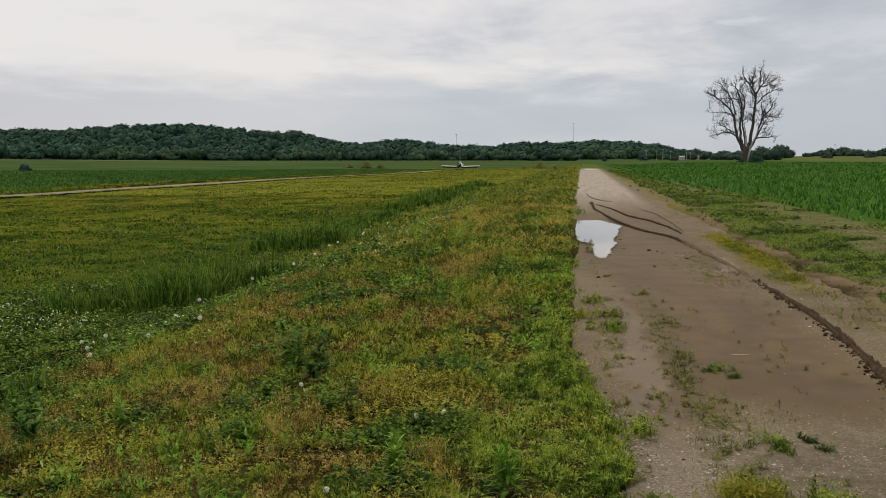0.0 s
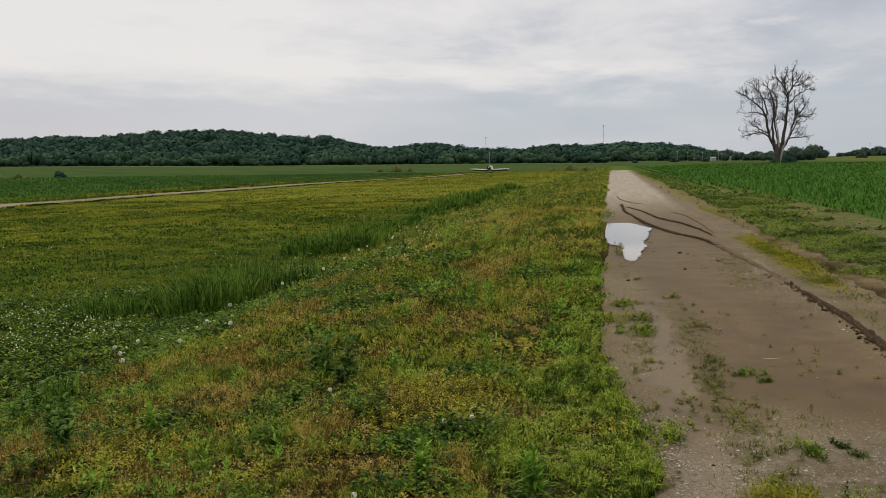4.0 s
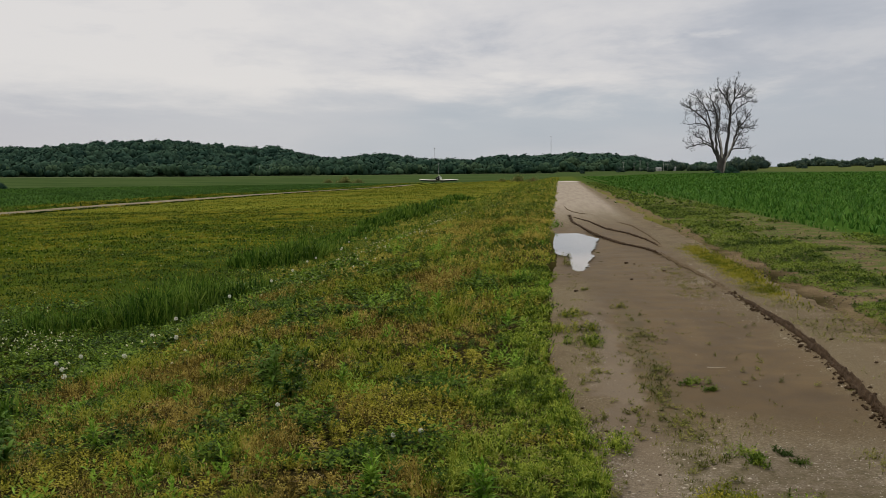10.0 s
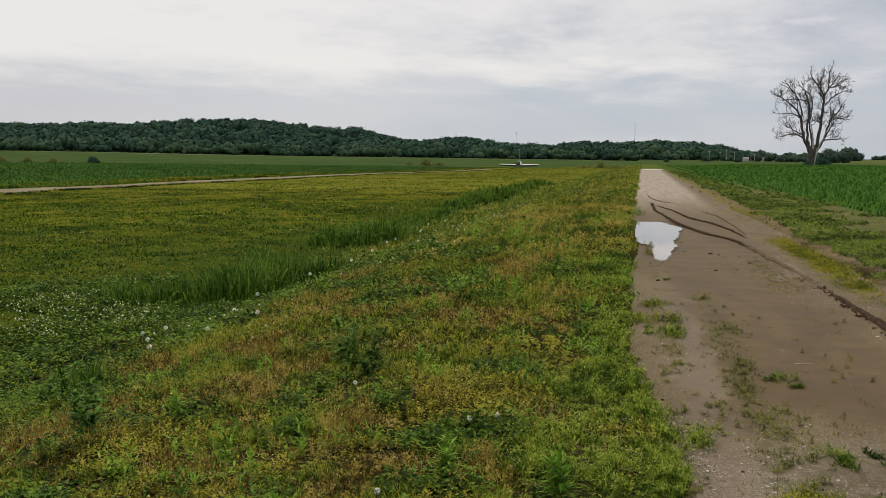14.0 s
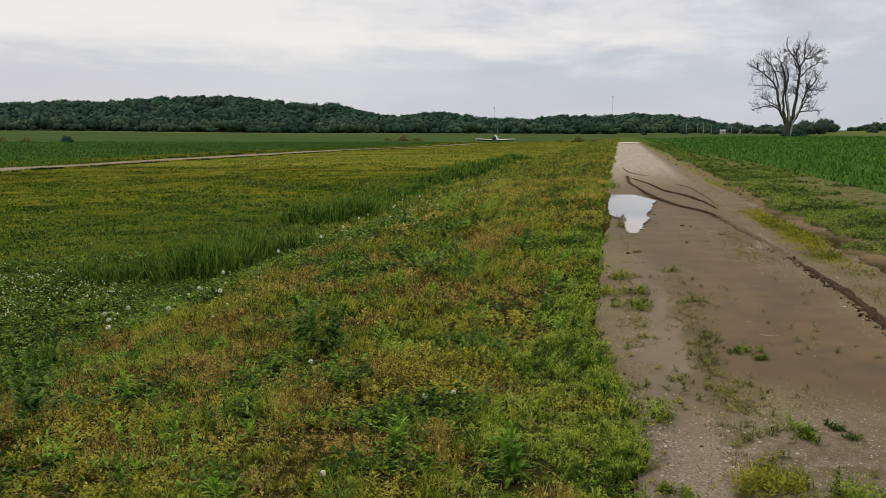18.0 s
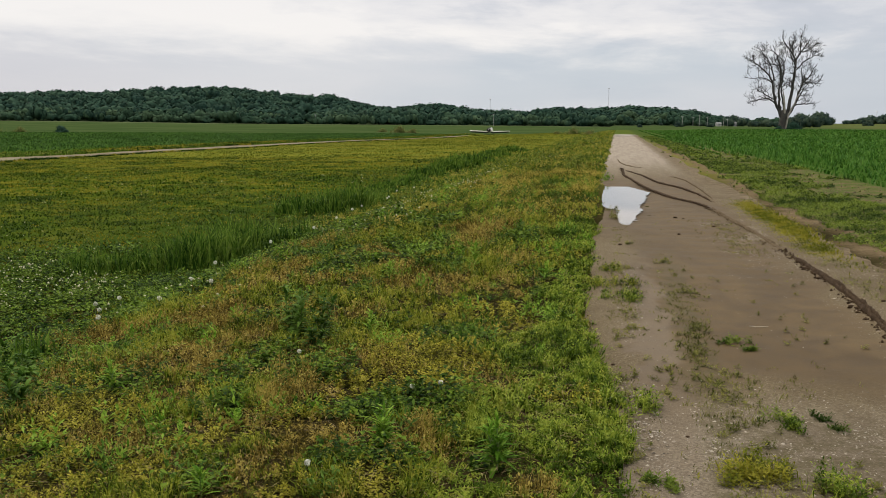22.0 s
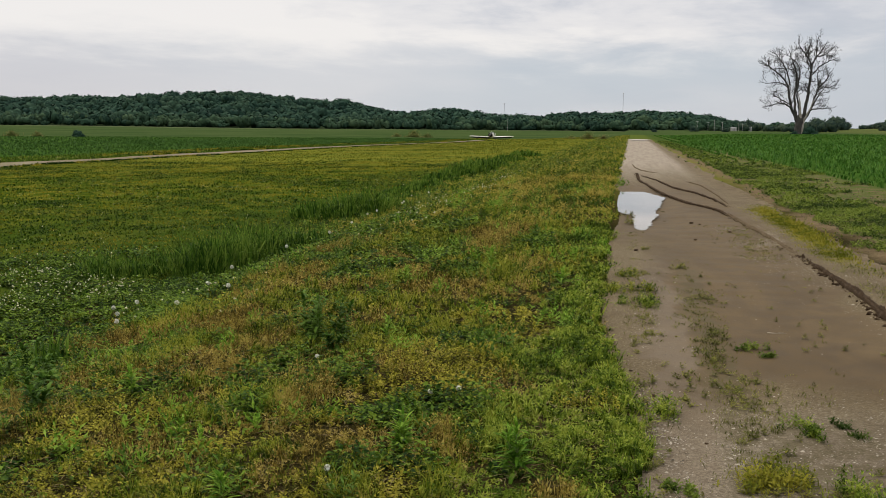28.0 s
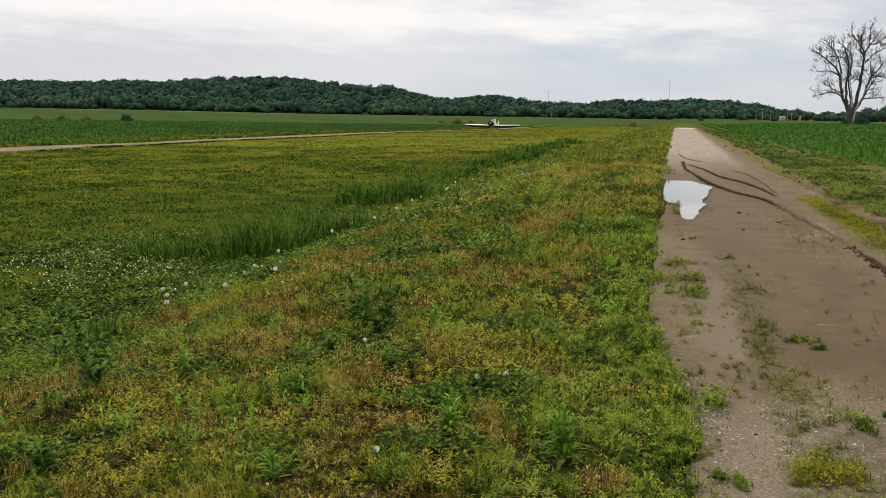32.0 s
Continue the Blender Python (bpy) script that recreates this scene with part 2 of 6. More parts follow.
# ---------------------------------------------------------------- materials
def leaf_mat(name, tones, rough=0.6, size=0.8, through_light=0.24, amount=0.14, low=0.40, high=0.60, sprig=0.0):
    """Foliage: tones vary leaf by leaf and in drifts."""
    m, nt, b = material(name, rough, 0.0, 0.04)
    g = n_geo(nt)
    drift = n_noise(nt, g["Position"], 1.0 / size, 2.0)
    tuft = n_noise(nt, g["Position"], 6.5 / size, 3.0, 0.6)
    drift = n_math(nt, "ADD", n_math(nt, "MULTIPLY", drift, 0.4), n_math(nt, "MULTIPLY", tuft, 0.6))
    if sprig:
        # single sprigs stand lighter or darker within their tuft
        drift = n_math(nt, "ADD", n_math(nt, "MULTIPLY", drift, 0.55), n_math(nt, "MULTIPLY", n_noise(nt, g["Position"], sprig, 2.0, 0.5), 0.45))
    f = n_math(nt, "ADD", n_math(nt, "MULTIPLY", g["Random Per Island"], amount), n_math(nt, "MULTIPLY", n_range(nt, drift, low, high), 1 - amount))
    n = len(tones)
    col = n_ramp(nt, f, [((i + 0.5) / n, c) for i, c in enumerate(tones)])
    plug(nt, b.inputs["Base Color"], col)
    t = nt.nodes.new("ShaderNodeBsdfTranslucent")
    plug(nt, t.inputs[0], col)
    mx = nt.nodes.new("ShaderNodeMixShader")
    mx.inputs[0].default_value = through_light
    nt.links.new(b.outputs[0], mx.inputs[1]), nt.links.new(t.outputs[0], mx.inputs[2])
    nt.links.new(mx.outputs[0], nt.nodes["Material Output"].inputs[0])
    return m


def tree_mat(name, tones, spread_of):
    """Far foliage: each crown has a tone of its own, with small drifts on it."""
    m, nt, b = material(name, 0.9, 0.0, 0.03)
    pos = n_geo(nt)["Position"]
    cell = n_vor(nt, n_scale(nt, pos, (1.0, 0.55, 0.45)), 1.0 / spread_of)
    sep = nt.nodes.new("ShaderNodeSeparateColor")
    plug(nt, sep.inputs[0], cell.outputs["Color"])
    f = n_math(nt, "ADD", n_math(nt, "MULTIPLY", sep.outputs[0], 0.62), n_math(nt, "MULTIPLY", n_noise(nt, pos, 0.45, 3.0, 0.6), 0.38))
    n = len(tones)
    plug(nt, b.inputs["Base Color"], n_ramp(nt, f, [((i + 0.5) / n, c) for i, c in enumerate(tones)]))
    return m


def ground_mat():
    m, nt, b = material("grassland", 1.0, 0.0, 0.0)
    pos = n_geo(nt)["Position"]
    x, y, z = n_sep(nt, pos)
    wob = n_math(nt, "MULTIPLY", n_math(nt, "SUBTRACT", n_noise(nt, pos, 0.5, 4.0), 0.5), 2.4)
    xw = n_math(nt, "ADD", x, wob)
    xs = n_math(nt, "SUBTRACT", xw, n_math(nt, "MULTIPLY", y, 0.016))
    grain = n_noise(nt, pos, 22.0, 5.0, 0.7)
    patch = n_noise(nt, pos, 0.9, 5.0, 0.6)
    wide = n_noise(nt, n_scale(nt, pos, (0.03, 0.05, 1.0)), 1.0, 4.0)
    # matted thatch, its colour darkened for the shade between the plants
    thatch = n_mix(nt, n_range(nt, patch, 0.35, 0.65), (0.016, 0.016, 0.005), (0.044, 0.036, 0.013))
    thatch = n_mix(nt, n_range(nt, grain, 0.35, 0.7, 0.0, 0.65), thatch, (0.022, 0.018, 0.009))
    # mown airfield: straw over green, in mower streaks
    streak = n_noise(nt, n_scale(nt, pos, (0.55, 0.42, 1.0)), 1.0, 7.0, 0.68)
    streak = n_math(nt, "ADD", n_math(nt, "MULTIPLY", streak, 0.6), n_math(nt, "MULTIPLY", n_noise(nt, pos, 2.2, 5.0, 0.7), 0.4))
    mown = n_ramp(nt, streak, [(0.42, (0.016, 0.038, 0.003)), (0.48, (0.044, 0.068, 0.006)), (0.54, (0.090, 0.096, 0.010)), (0.62, (0.160, 0.138, 0.022))])
    mown = n_mix(nt, n_range(nt, wide, 0.42, 0.62), n_mix(nt, 0.45, mown, (0.050, 0.076, 0.010)), mown)
    mown = n_mix(nt, n_range(nt, xw, -16.0, -9.0, 0.0, 0.7), mown, (0.036, 0.062, 0.009))
    mown = n_mix(nt, n_math(nt, "MULTIPLY", n_range(nt, y, 40.0, 95.0), n_range(nt, wide, 0.35, 0.6, 0.5, 0.85)), mown, (0.158, 0.164, 0.024))
    soil = n_mix(nt, n_range(nt, grain, 0.3, 0.7), (0.105, 0.078, 0.045), (0.180, 0.138, 0.084))
    soil = n_mix(nt, n_range(nt, n_noise(nt, pos, 2.6, 5.0, 0.65), 0.46, 0.62, 0.0, 0.45), soil, (0.085, 0.060, 0.034))
    weedy = n_mix(nt, n_range(nt, n_math(nt, "ADD", n_noise(nt, pos, 1.6, 6.0, 0.65), n_range(nt, x, 3.2, 3.8, -0.26, 0.06)), 0.44, 0.60, 0.0, 0.78), soil, (0.060, 0.092, 0.020))
    weedy = n_mix(nt, n_range(nt, y, 55.0, 120.0, 0.0, 0.85), weedy, (0.040, 0.072, 0.014))
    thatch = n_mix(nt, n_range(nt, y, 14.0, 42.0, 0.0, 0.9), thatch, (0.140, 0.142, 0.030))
    thatch = n_mix(nt, n_range(nt, y, 130.0, 165.0, 0.0, 0.9), thatch, (0.066, 0.092, 0.020))
    field = n_mix(nt, n_range(nt, grain, 0.3, 0.7), (0.030, 0.068, 0.010), (0.046, 0.094, 0.016))
    far = n_mix(nt, n_range(nt, wide, 0.35, 0.65), (0.034, 0.062, 0.020), (0.058, 0.084, 0.030))
    far = n_mix(nt, n_range(nt, patch, 0.3, 0.7, 0.0, 0.3), far, (0.035, 0.05, 0.014))
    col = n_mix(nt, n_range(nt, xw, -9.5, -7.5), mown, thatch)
    col = n_mix(nt, n_range(nt, xw, 2.6, 3.4), col, weedy)
    col = n_mix(nt, n_range(nt, x, 6.3, 7.5), col, field)
    left = n_mix(nt, n_range(nt, n_noise(nt, pos, 0.35, 4.0), 0.4, 0.6), (0.100, 0.112, 0.026), (0.165, 0.158, 0.048))
    col = n_mix(nt, n_range(nt, xs, -46.5, -48.0), col, left)
    col = n_mix(nt, n_range(nt, xs, -53.5, -55.0), col, field)
    d = nt.nodes.new("ShaderNodeVectorMath")
    d.operation = "LENGTH"
    plug(nt, d.inputs[0], pos)
    col = n_mix(nt, n_range(nt, n_math(nt, "ADD", d.outputs["Value"], n_math(nt, "MULTIPLY", wide, 30.0)), 300, 322), col, far)
    hay = n_math(nt, "MULTIPLY", n_range(nt, d.outputs["Value"], 330, 360), n_range(nt, x, 70.0, 110.0))
    col = n_mix(nt, n_math(nt, "MULTIPLY", hay, n_range(nt, patch, 0.35, 0.65, 0.35, 0.8)), col, (0.100, 0.110, 0.038))
    pale = n_math(nt, "MULTIPLY", n_range(nt, d.outputs["Value"], 655, 690), n_range(nt, d.outputs["Value"], 738, 728))
    col = n_mix(nt, n_math(nt, "MULTIPLY", pale, 0.5), col, (0.125, 0.138, 0.080))
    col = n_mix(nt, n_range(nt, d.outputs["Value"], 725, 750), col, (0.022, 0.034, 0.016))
    plug(nt, b.inputs["Base Color"], col)
    plug(nt, b.inputs["Normal"], n_bump(nt, grain, 0.7, 0.025))
    return m


def road_mat():
    m, nt, b = material("muddy_track", 0.8, 0.0, 0.07)
    pos = n_geo(nt)["Position"]
    x, y, z = n_sep(nt, pos)
    wob = n_math(nt, "MULTIPLY", n_math(nt, "SUBTRACT", n_noise(nt, pos, 1.3, 5.0, 0.6), 0.5), 1.1)
    fine = n_noise(nt, pos, 60.0, 4.0, 0.7)
    mid = n_noise(nt, pos, 3.5, 6.0, 0.65)
    silt = n_mix(nt, n_range(nt, mid, 0.3, 0.7), (0.068, 0.045, 0.020), (0.110, 0.076, 0.038))
    grit = n_mix(nt, n_range(nt, fine, 0.35, 0.65), (0.080, 0.060, 0.033), (0.160, 0.126, 0.076))
    grit = n_mix(nt, n_range(nt, y, 6.2, 5.0, 0.0, 0.8), grit, n_mix(nt, n_range(nt, fine, 0.35, 0.65), (0.112, 0.090, 0.066), (0.215, 0.180, 0.138)))
    pebble = n_vor(nt, pos, 95.0)
    sep = nt.nodes.new("ShaderNodeSeparateColor")
    plug(nt, sep.inputs[0], pebble.outputs["Color"])
    stone = n_math(nt, "MULTIPLY", n_range(nt, pebble.outputs["Distance"], 0.42, 0.28), n_range(nt, sep.outputs[0], 0.62, 0.68))
    grit = n_mix(nt, stone, grit, n_mix(nt, sep.outputs[1], (0.13, 0.105, 0.072), (0.32, 0.275, 0.21)))
    # the wheel-sunk middle keeps a skin of wet silt; its rim and the near end are gravel
    xw = n_math(nt, "ADD", x, wob)
    basin = n_math(nt, "MULTIPLY", n_range(nt, xw, 0.30, 0.62), n_range(nt, xw, 2.35, 1.95))
    basin = n_math(nt, "MULTIPLY", basin, n_range(nt, n_math(nt, "ADD", y, n_math(nt, "MULTIPLY", wob, 2.0)), 5.6, 7.0))
    basin = n_math(nt, "MULTIPLY", basin, n_range(nt, y, 33.0, 27.0))
    pool = n_math(nt, "MULTIPLY", n_range(nt, y, 13.0, 15.5), n_range(nt, y, 31.0, 26.0))
    pool = n_math(nt, "MULTIPLY", pool, n_range(nt, xw, 1.9, 1.3))
    basin = n_math(nt, "MAXIMUM", basin, pool)
    wheel = n_math(nt, "MULTIPLY", n_range(nt, xw, 0.22, 0.36), n_range(nt, xw, 0.66, 0.50))
    wheel = n_math(nt, "MULTIPLY", n_math(nt, "MULTIPLY", wheel, n_range(nt, y, 14.0, 9.0)), n_range(nt, y, 5.0, 6.2, 0.25, 1.0))
    flat = n_math(nt, "MAXIMUM", basin, n_math(nt, "MULTIPLY", wheel, 0.7))
    far = n_range(nt, y, 26.0, 48.0)
    col = n_mix(nt, flat, grit, silt)
    edge = n_range(nt, n_math(nt, "ADD", xw, n_range(nt, y, 18.0, 32.0, 0.0, 0.45)), 2.5, 3.2)
    col = n_mix(nt, edge, col, n_mix(nt, n_range(nt, mid, 0.35, 0.65), (0.088, 0.064, 0.036), (0.165, 0.126, 0.078)))
    col = n_mix(nt, n_math(nt, "MULTIPLY", far, n_range(nt, n_math(nt, "ADD", x, n_math(nt, "MULTIPLY", wob, 0.5)), 2.55, 1.95)), col, n_mix(nt, n_range(nt, mid, 0.3, 0.7), (0.225, 0.186, 0.145), (0.315, 0.272, 0.220)))
    lane = n_range(nt, n_noise(nt, n_scale(nt, pos, (3.2, 0.16, 1.0)), 1.0, 5.0, 0.6), 0.42, 0.66, 0.0, 0.30)
    col = n_mix(nt, n_math(nt, "MULTIPLY", lane, n_range(nt, y, 18.0, 30.0)), col, (0.110, 0.082, 0.054))
    col = n_mix(nt, n_math(nt, "MULTIPLY", wheel, 0.55), col, n_mix(nt, mid, (0.125, 0.096, 0.070), (0.19, 0.152, 0.115)))
    film = n_math(nt, "MULTIPLY", n_range(nt, n_math(nt, "ABSOLUTE", n_math(nt, "SUBTRACT", n_math(nt, "ADD", x, n_math(nt, "MULTIPLY", wob, 0.25)), 0.75)), 0.19, 0.06), n_range(nt, y, 14.0, 10.0))
    near = n_math(nt, "MULTIPLY", n_range(nt, y, 6.0, 5.0), n_range(nt, x, 0.55, 0.75))
    film = n_math(nt, "MULTIPLY", n_math(nt, "MAXIMUM", film, near), n_range(nt, n_noise(nt, pos, 9.0, 5.0, 0.7), 0.38, 0.60, 0.0, 0.6))
    col = n_mix(nt, film, col, (0.060, 0.052, 0.018))
    stain = n_range(nt, n_noise(nt, n_scale(nt, pos, (1.2, 0.5, 1.0)), 0.9, 5.0, 0.6, 0.8), 0.42, 0.60, 0.0, 0.30)
    stain = n_math(nt, "MULTIPLY", n_math(nt, "MULTIPLY", stain, n_range(nt, xw, 3.6, 2.6, 0.5, 1.0)), n_range(nt, y, 34.0, 22.0))
    col = n_mix(nt, stain, col, (0.046, 0.030, 0.015))
    plug(nt, b.inputs["Base Color"], col)
    plug(nt, b.inputs["Roughness"], n_math(nt, "SUBTRACT", 0.85, n_math(nt, "MULTIPLY", flat, n_range(nt, mid, 0.3, 0.75, 0.26, 0.12))))
    h = n_math(nt, "ADD", n_math(nt, "MULTIPLY", fine, n_range(nt, flat, 0.0, 1.0, 0.5, 0.08)), n_math(nt, "MULTIPLY", stone, n_range(nt, flat, 0, 1, 0.8, 0.05)))
    plug(nt, b.inputs["Normal"], n_bump(nt, h, 0.7, 0.012))
    return m


def two_tone(name, a, c, scale, rough=0.8, bump=0.3, dist=0.01, metal=0.0, spec=0.3, obj=False):
    m, nt, b = material(name, rough, metal, spec)
    v = nt.nodes.new("ShaderNodeTexCoord").outputs["Object"] if obj else n_geo(nt)["Position"]
    f = n_noise(nt, v, scale, 6.0, 0.65)
    g = n_noise(nt, v, scale * 9, 3.0)
    col = n_mix(nt, n_range(nt, f, 0.3, 0.7), a, c)
    col = n_mix(nt, n_range(nt, g, 0.5, 0.8, 0.0, 0.25), col, tuple(q * 0.55 for q in a))
    plug(nt, b.inputs["Base Color"], col)
    if bump:
        plug(nt, b.inputs["Normal"], n_bump(nt, f, bump, dist))
    return m


def water_mat():
    m, nt, b = material("puddle_water", 0.03, 0.0, 0.5)
    pos = n_geo(nt)["Position"]
    b.inputs["Base Color"].default_value = (0.12, 0.095, 0.07, 1)
    b.inputs["IOR"].default_value = 1.33
    b.inputs["Coat Weight"].default_value, b.inputs["Coat Roughness"].default_value, b.inputs["Coat IOR"].default_value = 0.2, 0.01, 1.4
    plug(nt, b.inputs["Normal"], n_bump(nt, n_noise(nt, pos, 5.0, 2.0), 0.02, 0.01))
    return m


GROUND, ROAD, WATER = ground_mat(), road_mat(), water_mat()
STRIP = two_tone("pale_gravel", (0.138, 0.116, 0.070), (0.205, 0.178, 0.116), 0.5, 1.0, 0.2, 0.01, 0.0, 0.05)
MUD = two_tone("churned_mud", (0.028, 0.0175, 0.010), (0.068, 0.045, 0.027), 14.0, 0.9, 0.9, 0.03, 0.0, 0.06)
DRY_MUD = two_tone("dried_mud", (0.066, 0.047, 0.027), (0.135, 0.102, 0.064), 9.0, 0.95, 0.8, 0.02, 0.0, 0.05)
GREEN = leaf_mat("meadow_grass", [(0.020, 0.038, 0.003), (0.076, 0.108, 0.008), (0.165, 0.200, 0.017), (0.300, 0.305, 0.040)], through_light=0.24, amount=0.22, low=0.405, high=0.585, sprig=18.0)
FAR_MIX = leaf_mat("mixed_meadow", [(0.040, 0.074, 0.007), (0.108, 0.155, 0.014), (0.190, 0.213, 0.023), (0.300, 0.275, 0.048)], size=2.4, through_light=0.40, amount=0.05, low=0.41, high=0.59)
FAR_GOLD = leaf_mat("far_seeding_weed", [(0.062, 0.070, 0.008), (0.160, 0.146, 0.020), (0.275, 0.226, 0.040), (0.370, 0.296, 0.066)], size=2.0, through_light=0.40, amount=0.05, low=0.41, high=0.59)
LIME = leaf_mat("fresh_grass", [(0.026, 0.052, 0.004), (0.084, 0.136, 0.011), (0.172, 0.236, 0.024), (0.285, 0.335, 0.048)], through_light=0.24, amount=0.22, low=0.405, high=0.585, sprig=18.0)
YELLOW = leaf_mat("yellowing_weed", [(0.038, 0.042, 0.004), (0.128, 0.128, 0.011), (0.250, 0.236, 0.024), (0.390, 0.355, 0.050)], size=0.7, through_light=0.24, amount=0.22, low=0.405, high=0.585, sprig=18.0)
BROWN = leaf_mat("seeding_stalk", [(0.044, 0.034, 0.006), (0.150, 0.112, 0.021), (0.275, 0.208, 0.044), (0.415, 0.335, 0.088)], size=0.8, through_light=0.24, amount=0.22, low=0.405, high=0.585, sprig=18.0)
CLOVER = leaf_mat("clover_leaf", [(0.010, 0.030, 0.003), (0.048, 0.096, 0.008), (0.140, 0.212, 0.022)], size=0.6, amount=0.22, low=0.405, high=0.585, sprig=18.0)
REED = leaf_mat("ditch_grass", [(0.012, 0.040, 0.004), (0.040, 0.092, 0.009), (0.095, 0.170, 0.020), (0.180, 0.255, 0.040)], size=1.2, amount=0.7)
MOWN = leaf_mat("mown_grass", [(0.012, 0.034, 0.002), (0.046, 0.076, 0.004), (0.118, 0.132, 0.008), (0.240, 0.208, 0.022)], size=5.0, amount=0.06, low=0.43, high=0.57)
STRAW = leaf_mat("far_mown_grass", [(0.048, 0.078, 0.006), (0.098, 0.122, 0.010), (0.162, 0.170, 0.017), (0.235, 0.218, 0.030)], size=9.0, amount=0.10)
TUFT = leaf_mat("airfield_weed", [(0.010, 0.030, 0.002), (0.034, 0.068, 0.004), (0.084, 0.124, 0.009)], size=1.2, amount=0.2)
CORN = leaf_mat("young_corn", [(0.030, 0.090, 0.012), (0.058, 0.148, 0.021), (0.108, 0.218, 0.038)], size=1.6, amount=0.35)
BEAN = leaf_mat("bean_leaf", [(0.022, 0.060, 0.012), (0.046, 0.108, 0.020), (0.080, 0.150, 0.032)], size=3.0)
VERGE = leaf_mat("verge_weed", [(0.036, 0.062, 0.007), (0.076, 0.112, 0.012), (0.124, 0.162, 0.022), (0.170, 0.195, 0.032)], size=1.4, amount=0.15)
MAT = leaf_mat("verge_mat", [(0.026, 0.050, 0.007), (0.080, 0.124, 0.016), (0.162, 0.212, 0.032)], size=1.6, amount=0.1, low=0.42, high=0.58)
STRIPE = leaf_mat("yellow_grass", [(0.100, 0.118, 0.010), (0.185, 0.188, 0.018), (0.275, 0.255, 0.030)], size=1.0)
WEED = leaf_mat("broad_weed", [(0.070, 0.160, 0.012), (0.150, 0.275, 0.026), (0.260, 0.390, 0.055)], size=0.3, through_light=0.38)
DUSK = leaf_mat("dark_weed", [(0.026, 0.066, 0.007), (0.058, 0.118, 0.013), (0.102, 0.176, 0.028)], size=0.3)
# teal tones: the haze of distance is mixed into both leaf colours
WOODS = tree_mat("hazed_woodland_leaf", [(0.014, 0.034, 0.026), (0.021, 0.048, 0.034), (0.030, 0.062, 0.041), (0.044, 0.080, 0.051)], 15.0)
WOOD_EDGE = tree_mat("hazed_woodland_edge_leaf", [(0.015, 0.036, 0.026), (0.025, 0.053, 0.033), (0.039, 0.072, 0.041), (0.057, 0.092, 0.048)], 11.0)
WHITE = two_tone("clover_flower", (0.40, 0.39, 0.24), (0.62, 0.60, 0.40), 60.0, 0.9, 0)
SEED = two_tone("seed_down", (0.66, 0.66, 0.56), (0.80, 0.80, 0.70), 120.0, 0.95, 0)
TRACK_WEED = leaf_mat("trodden_weed", [(0.070, 0.076, 0.018), (0.135, 0.140, 0.032), (0.215, 0.208, 0.055)], size=0.5, amount=0.2)
STEM = two_tone("green_stem", (0.10, 0.16, 0.04), (0.15, 0.19, 0.06), 30.0, 0.7, 0)

# ---------------------------------------------------------------- ground, track, airstrip
def spread(*runs):
    out = [np.arange(a, b, s) for a, b, s in runs]
    return np.concatenate(out + [[runs[-1][1]]])


def build_ground():
    xs = spread((-4500, -1300, 320), (-1300, -400, 22), (-400, -60, 12), (-60, -14, 2.5), (-14, 8, 0.28), (8, 60, 2.5), (60, 500, 14), (500, 4500, 250))
    ys = spread((-4500, -100, 550), (-100, 0, 8), (0, 40, 0.32), (40, 170, 2.5), (170, 420, 9), (420, 1300, 16), (1300, 4800, 350))
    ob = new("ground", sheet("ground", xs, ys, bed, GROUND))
    tagged(ob, "flat green and straw-coloured farmland with a shallow ditch", "ground", kind="structure")

    ys = spread((-6, 0, 0.5), (0, 30, 0.09), (30, 60, 0.3), (60, 158, 1.5))
    us = np.linspace(0, 1, 46)
    U, Y = np.meshgrid(us, ys)
    a, b = road_left(Y) - 0.16 + 0.18 * (vnoise(Y, Y * 0, 0.5, 7) - 0.5), road_right(Y) + 0.45
    X = a + (b - a) * U
    z = road_height(X, Y, a, b)
    V = np.stack([X, Y, z], -1).reshape(-1, 3)
    nx, ny = len(us), len(ys)
    i = (np.arange(ny - 1)[:, None] * nx + np.arange(nx - 1)[None]).ravel()
    ob = new("road", mesh_of("road", V, np.stack([i, i + 1, i + 1 + nx, i + nx], 1), ROAD, True))
    tagged(ob, "rain-soaked dirt and gravel farm track", "track", kind="structure")

    ys = spread((-120, 252, 3.0), (252, 259, 3.0))
    us = np.linspace(0, 1, 6)
    U, Y = np.meshgrid(us, ys)
    X = -47.4 + 0.016 * Y + 5.6 * U + 0.9 * (vnoise(Y, U * 9, 6, 8) - 0.5) * np.abs(2 * U - 1)
    V = np.stack([X, Y, lie(X, Y) + 0.05 - 0.08 * (np.abs(2 * U - 1) > 0.95)], -1).reshape(-1, 3)
    nx, ny = len(us), len(ys)
    i = (np.arange(ny - 1)[:, None] * nx + np.arange(nx - 1)[None]).ravel()
    ob = new("airstrip", mesh_of("airstrip", V, np.stack([i, i + 1, i + 1 + nx, i + nx], 1), STRIP, True))
    tagged(ob, "narrow pale gravel airstrip across mown grass", "runway", kind="structure")


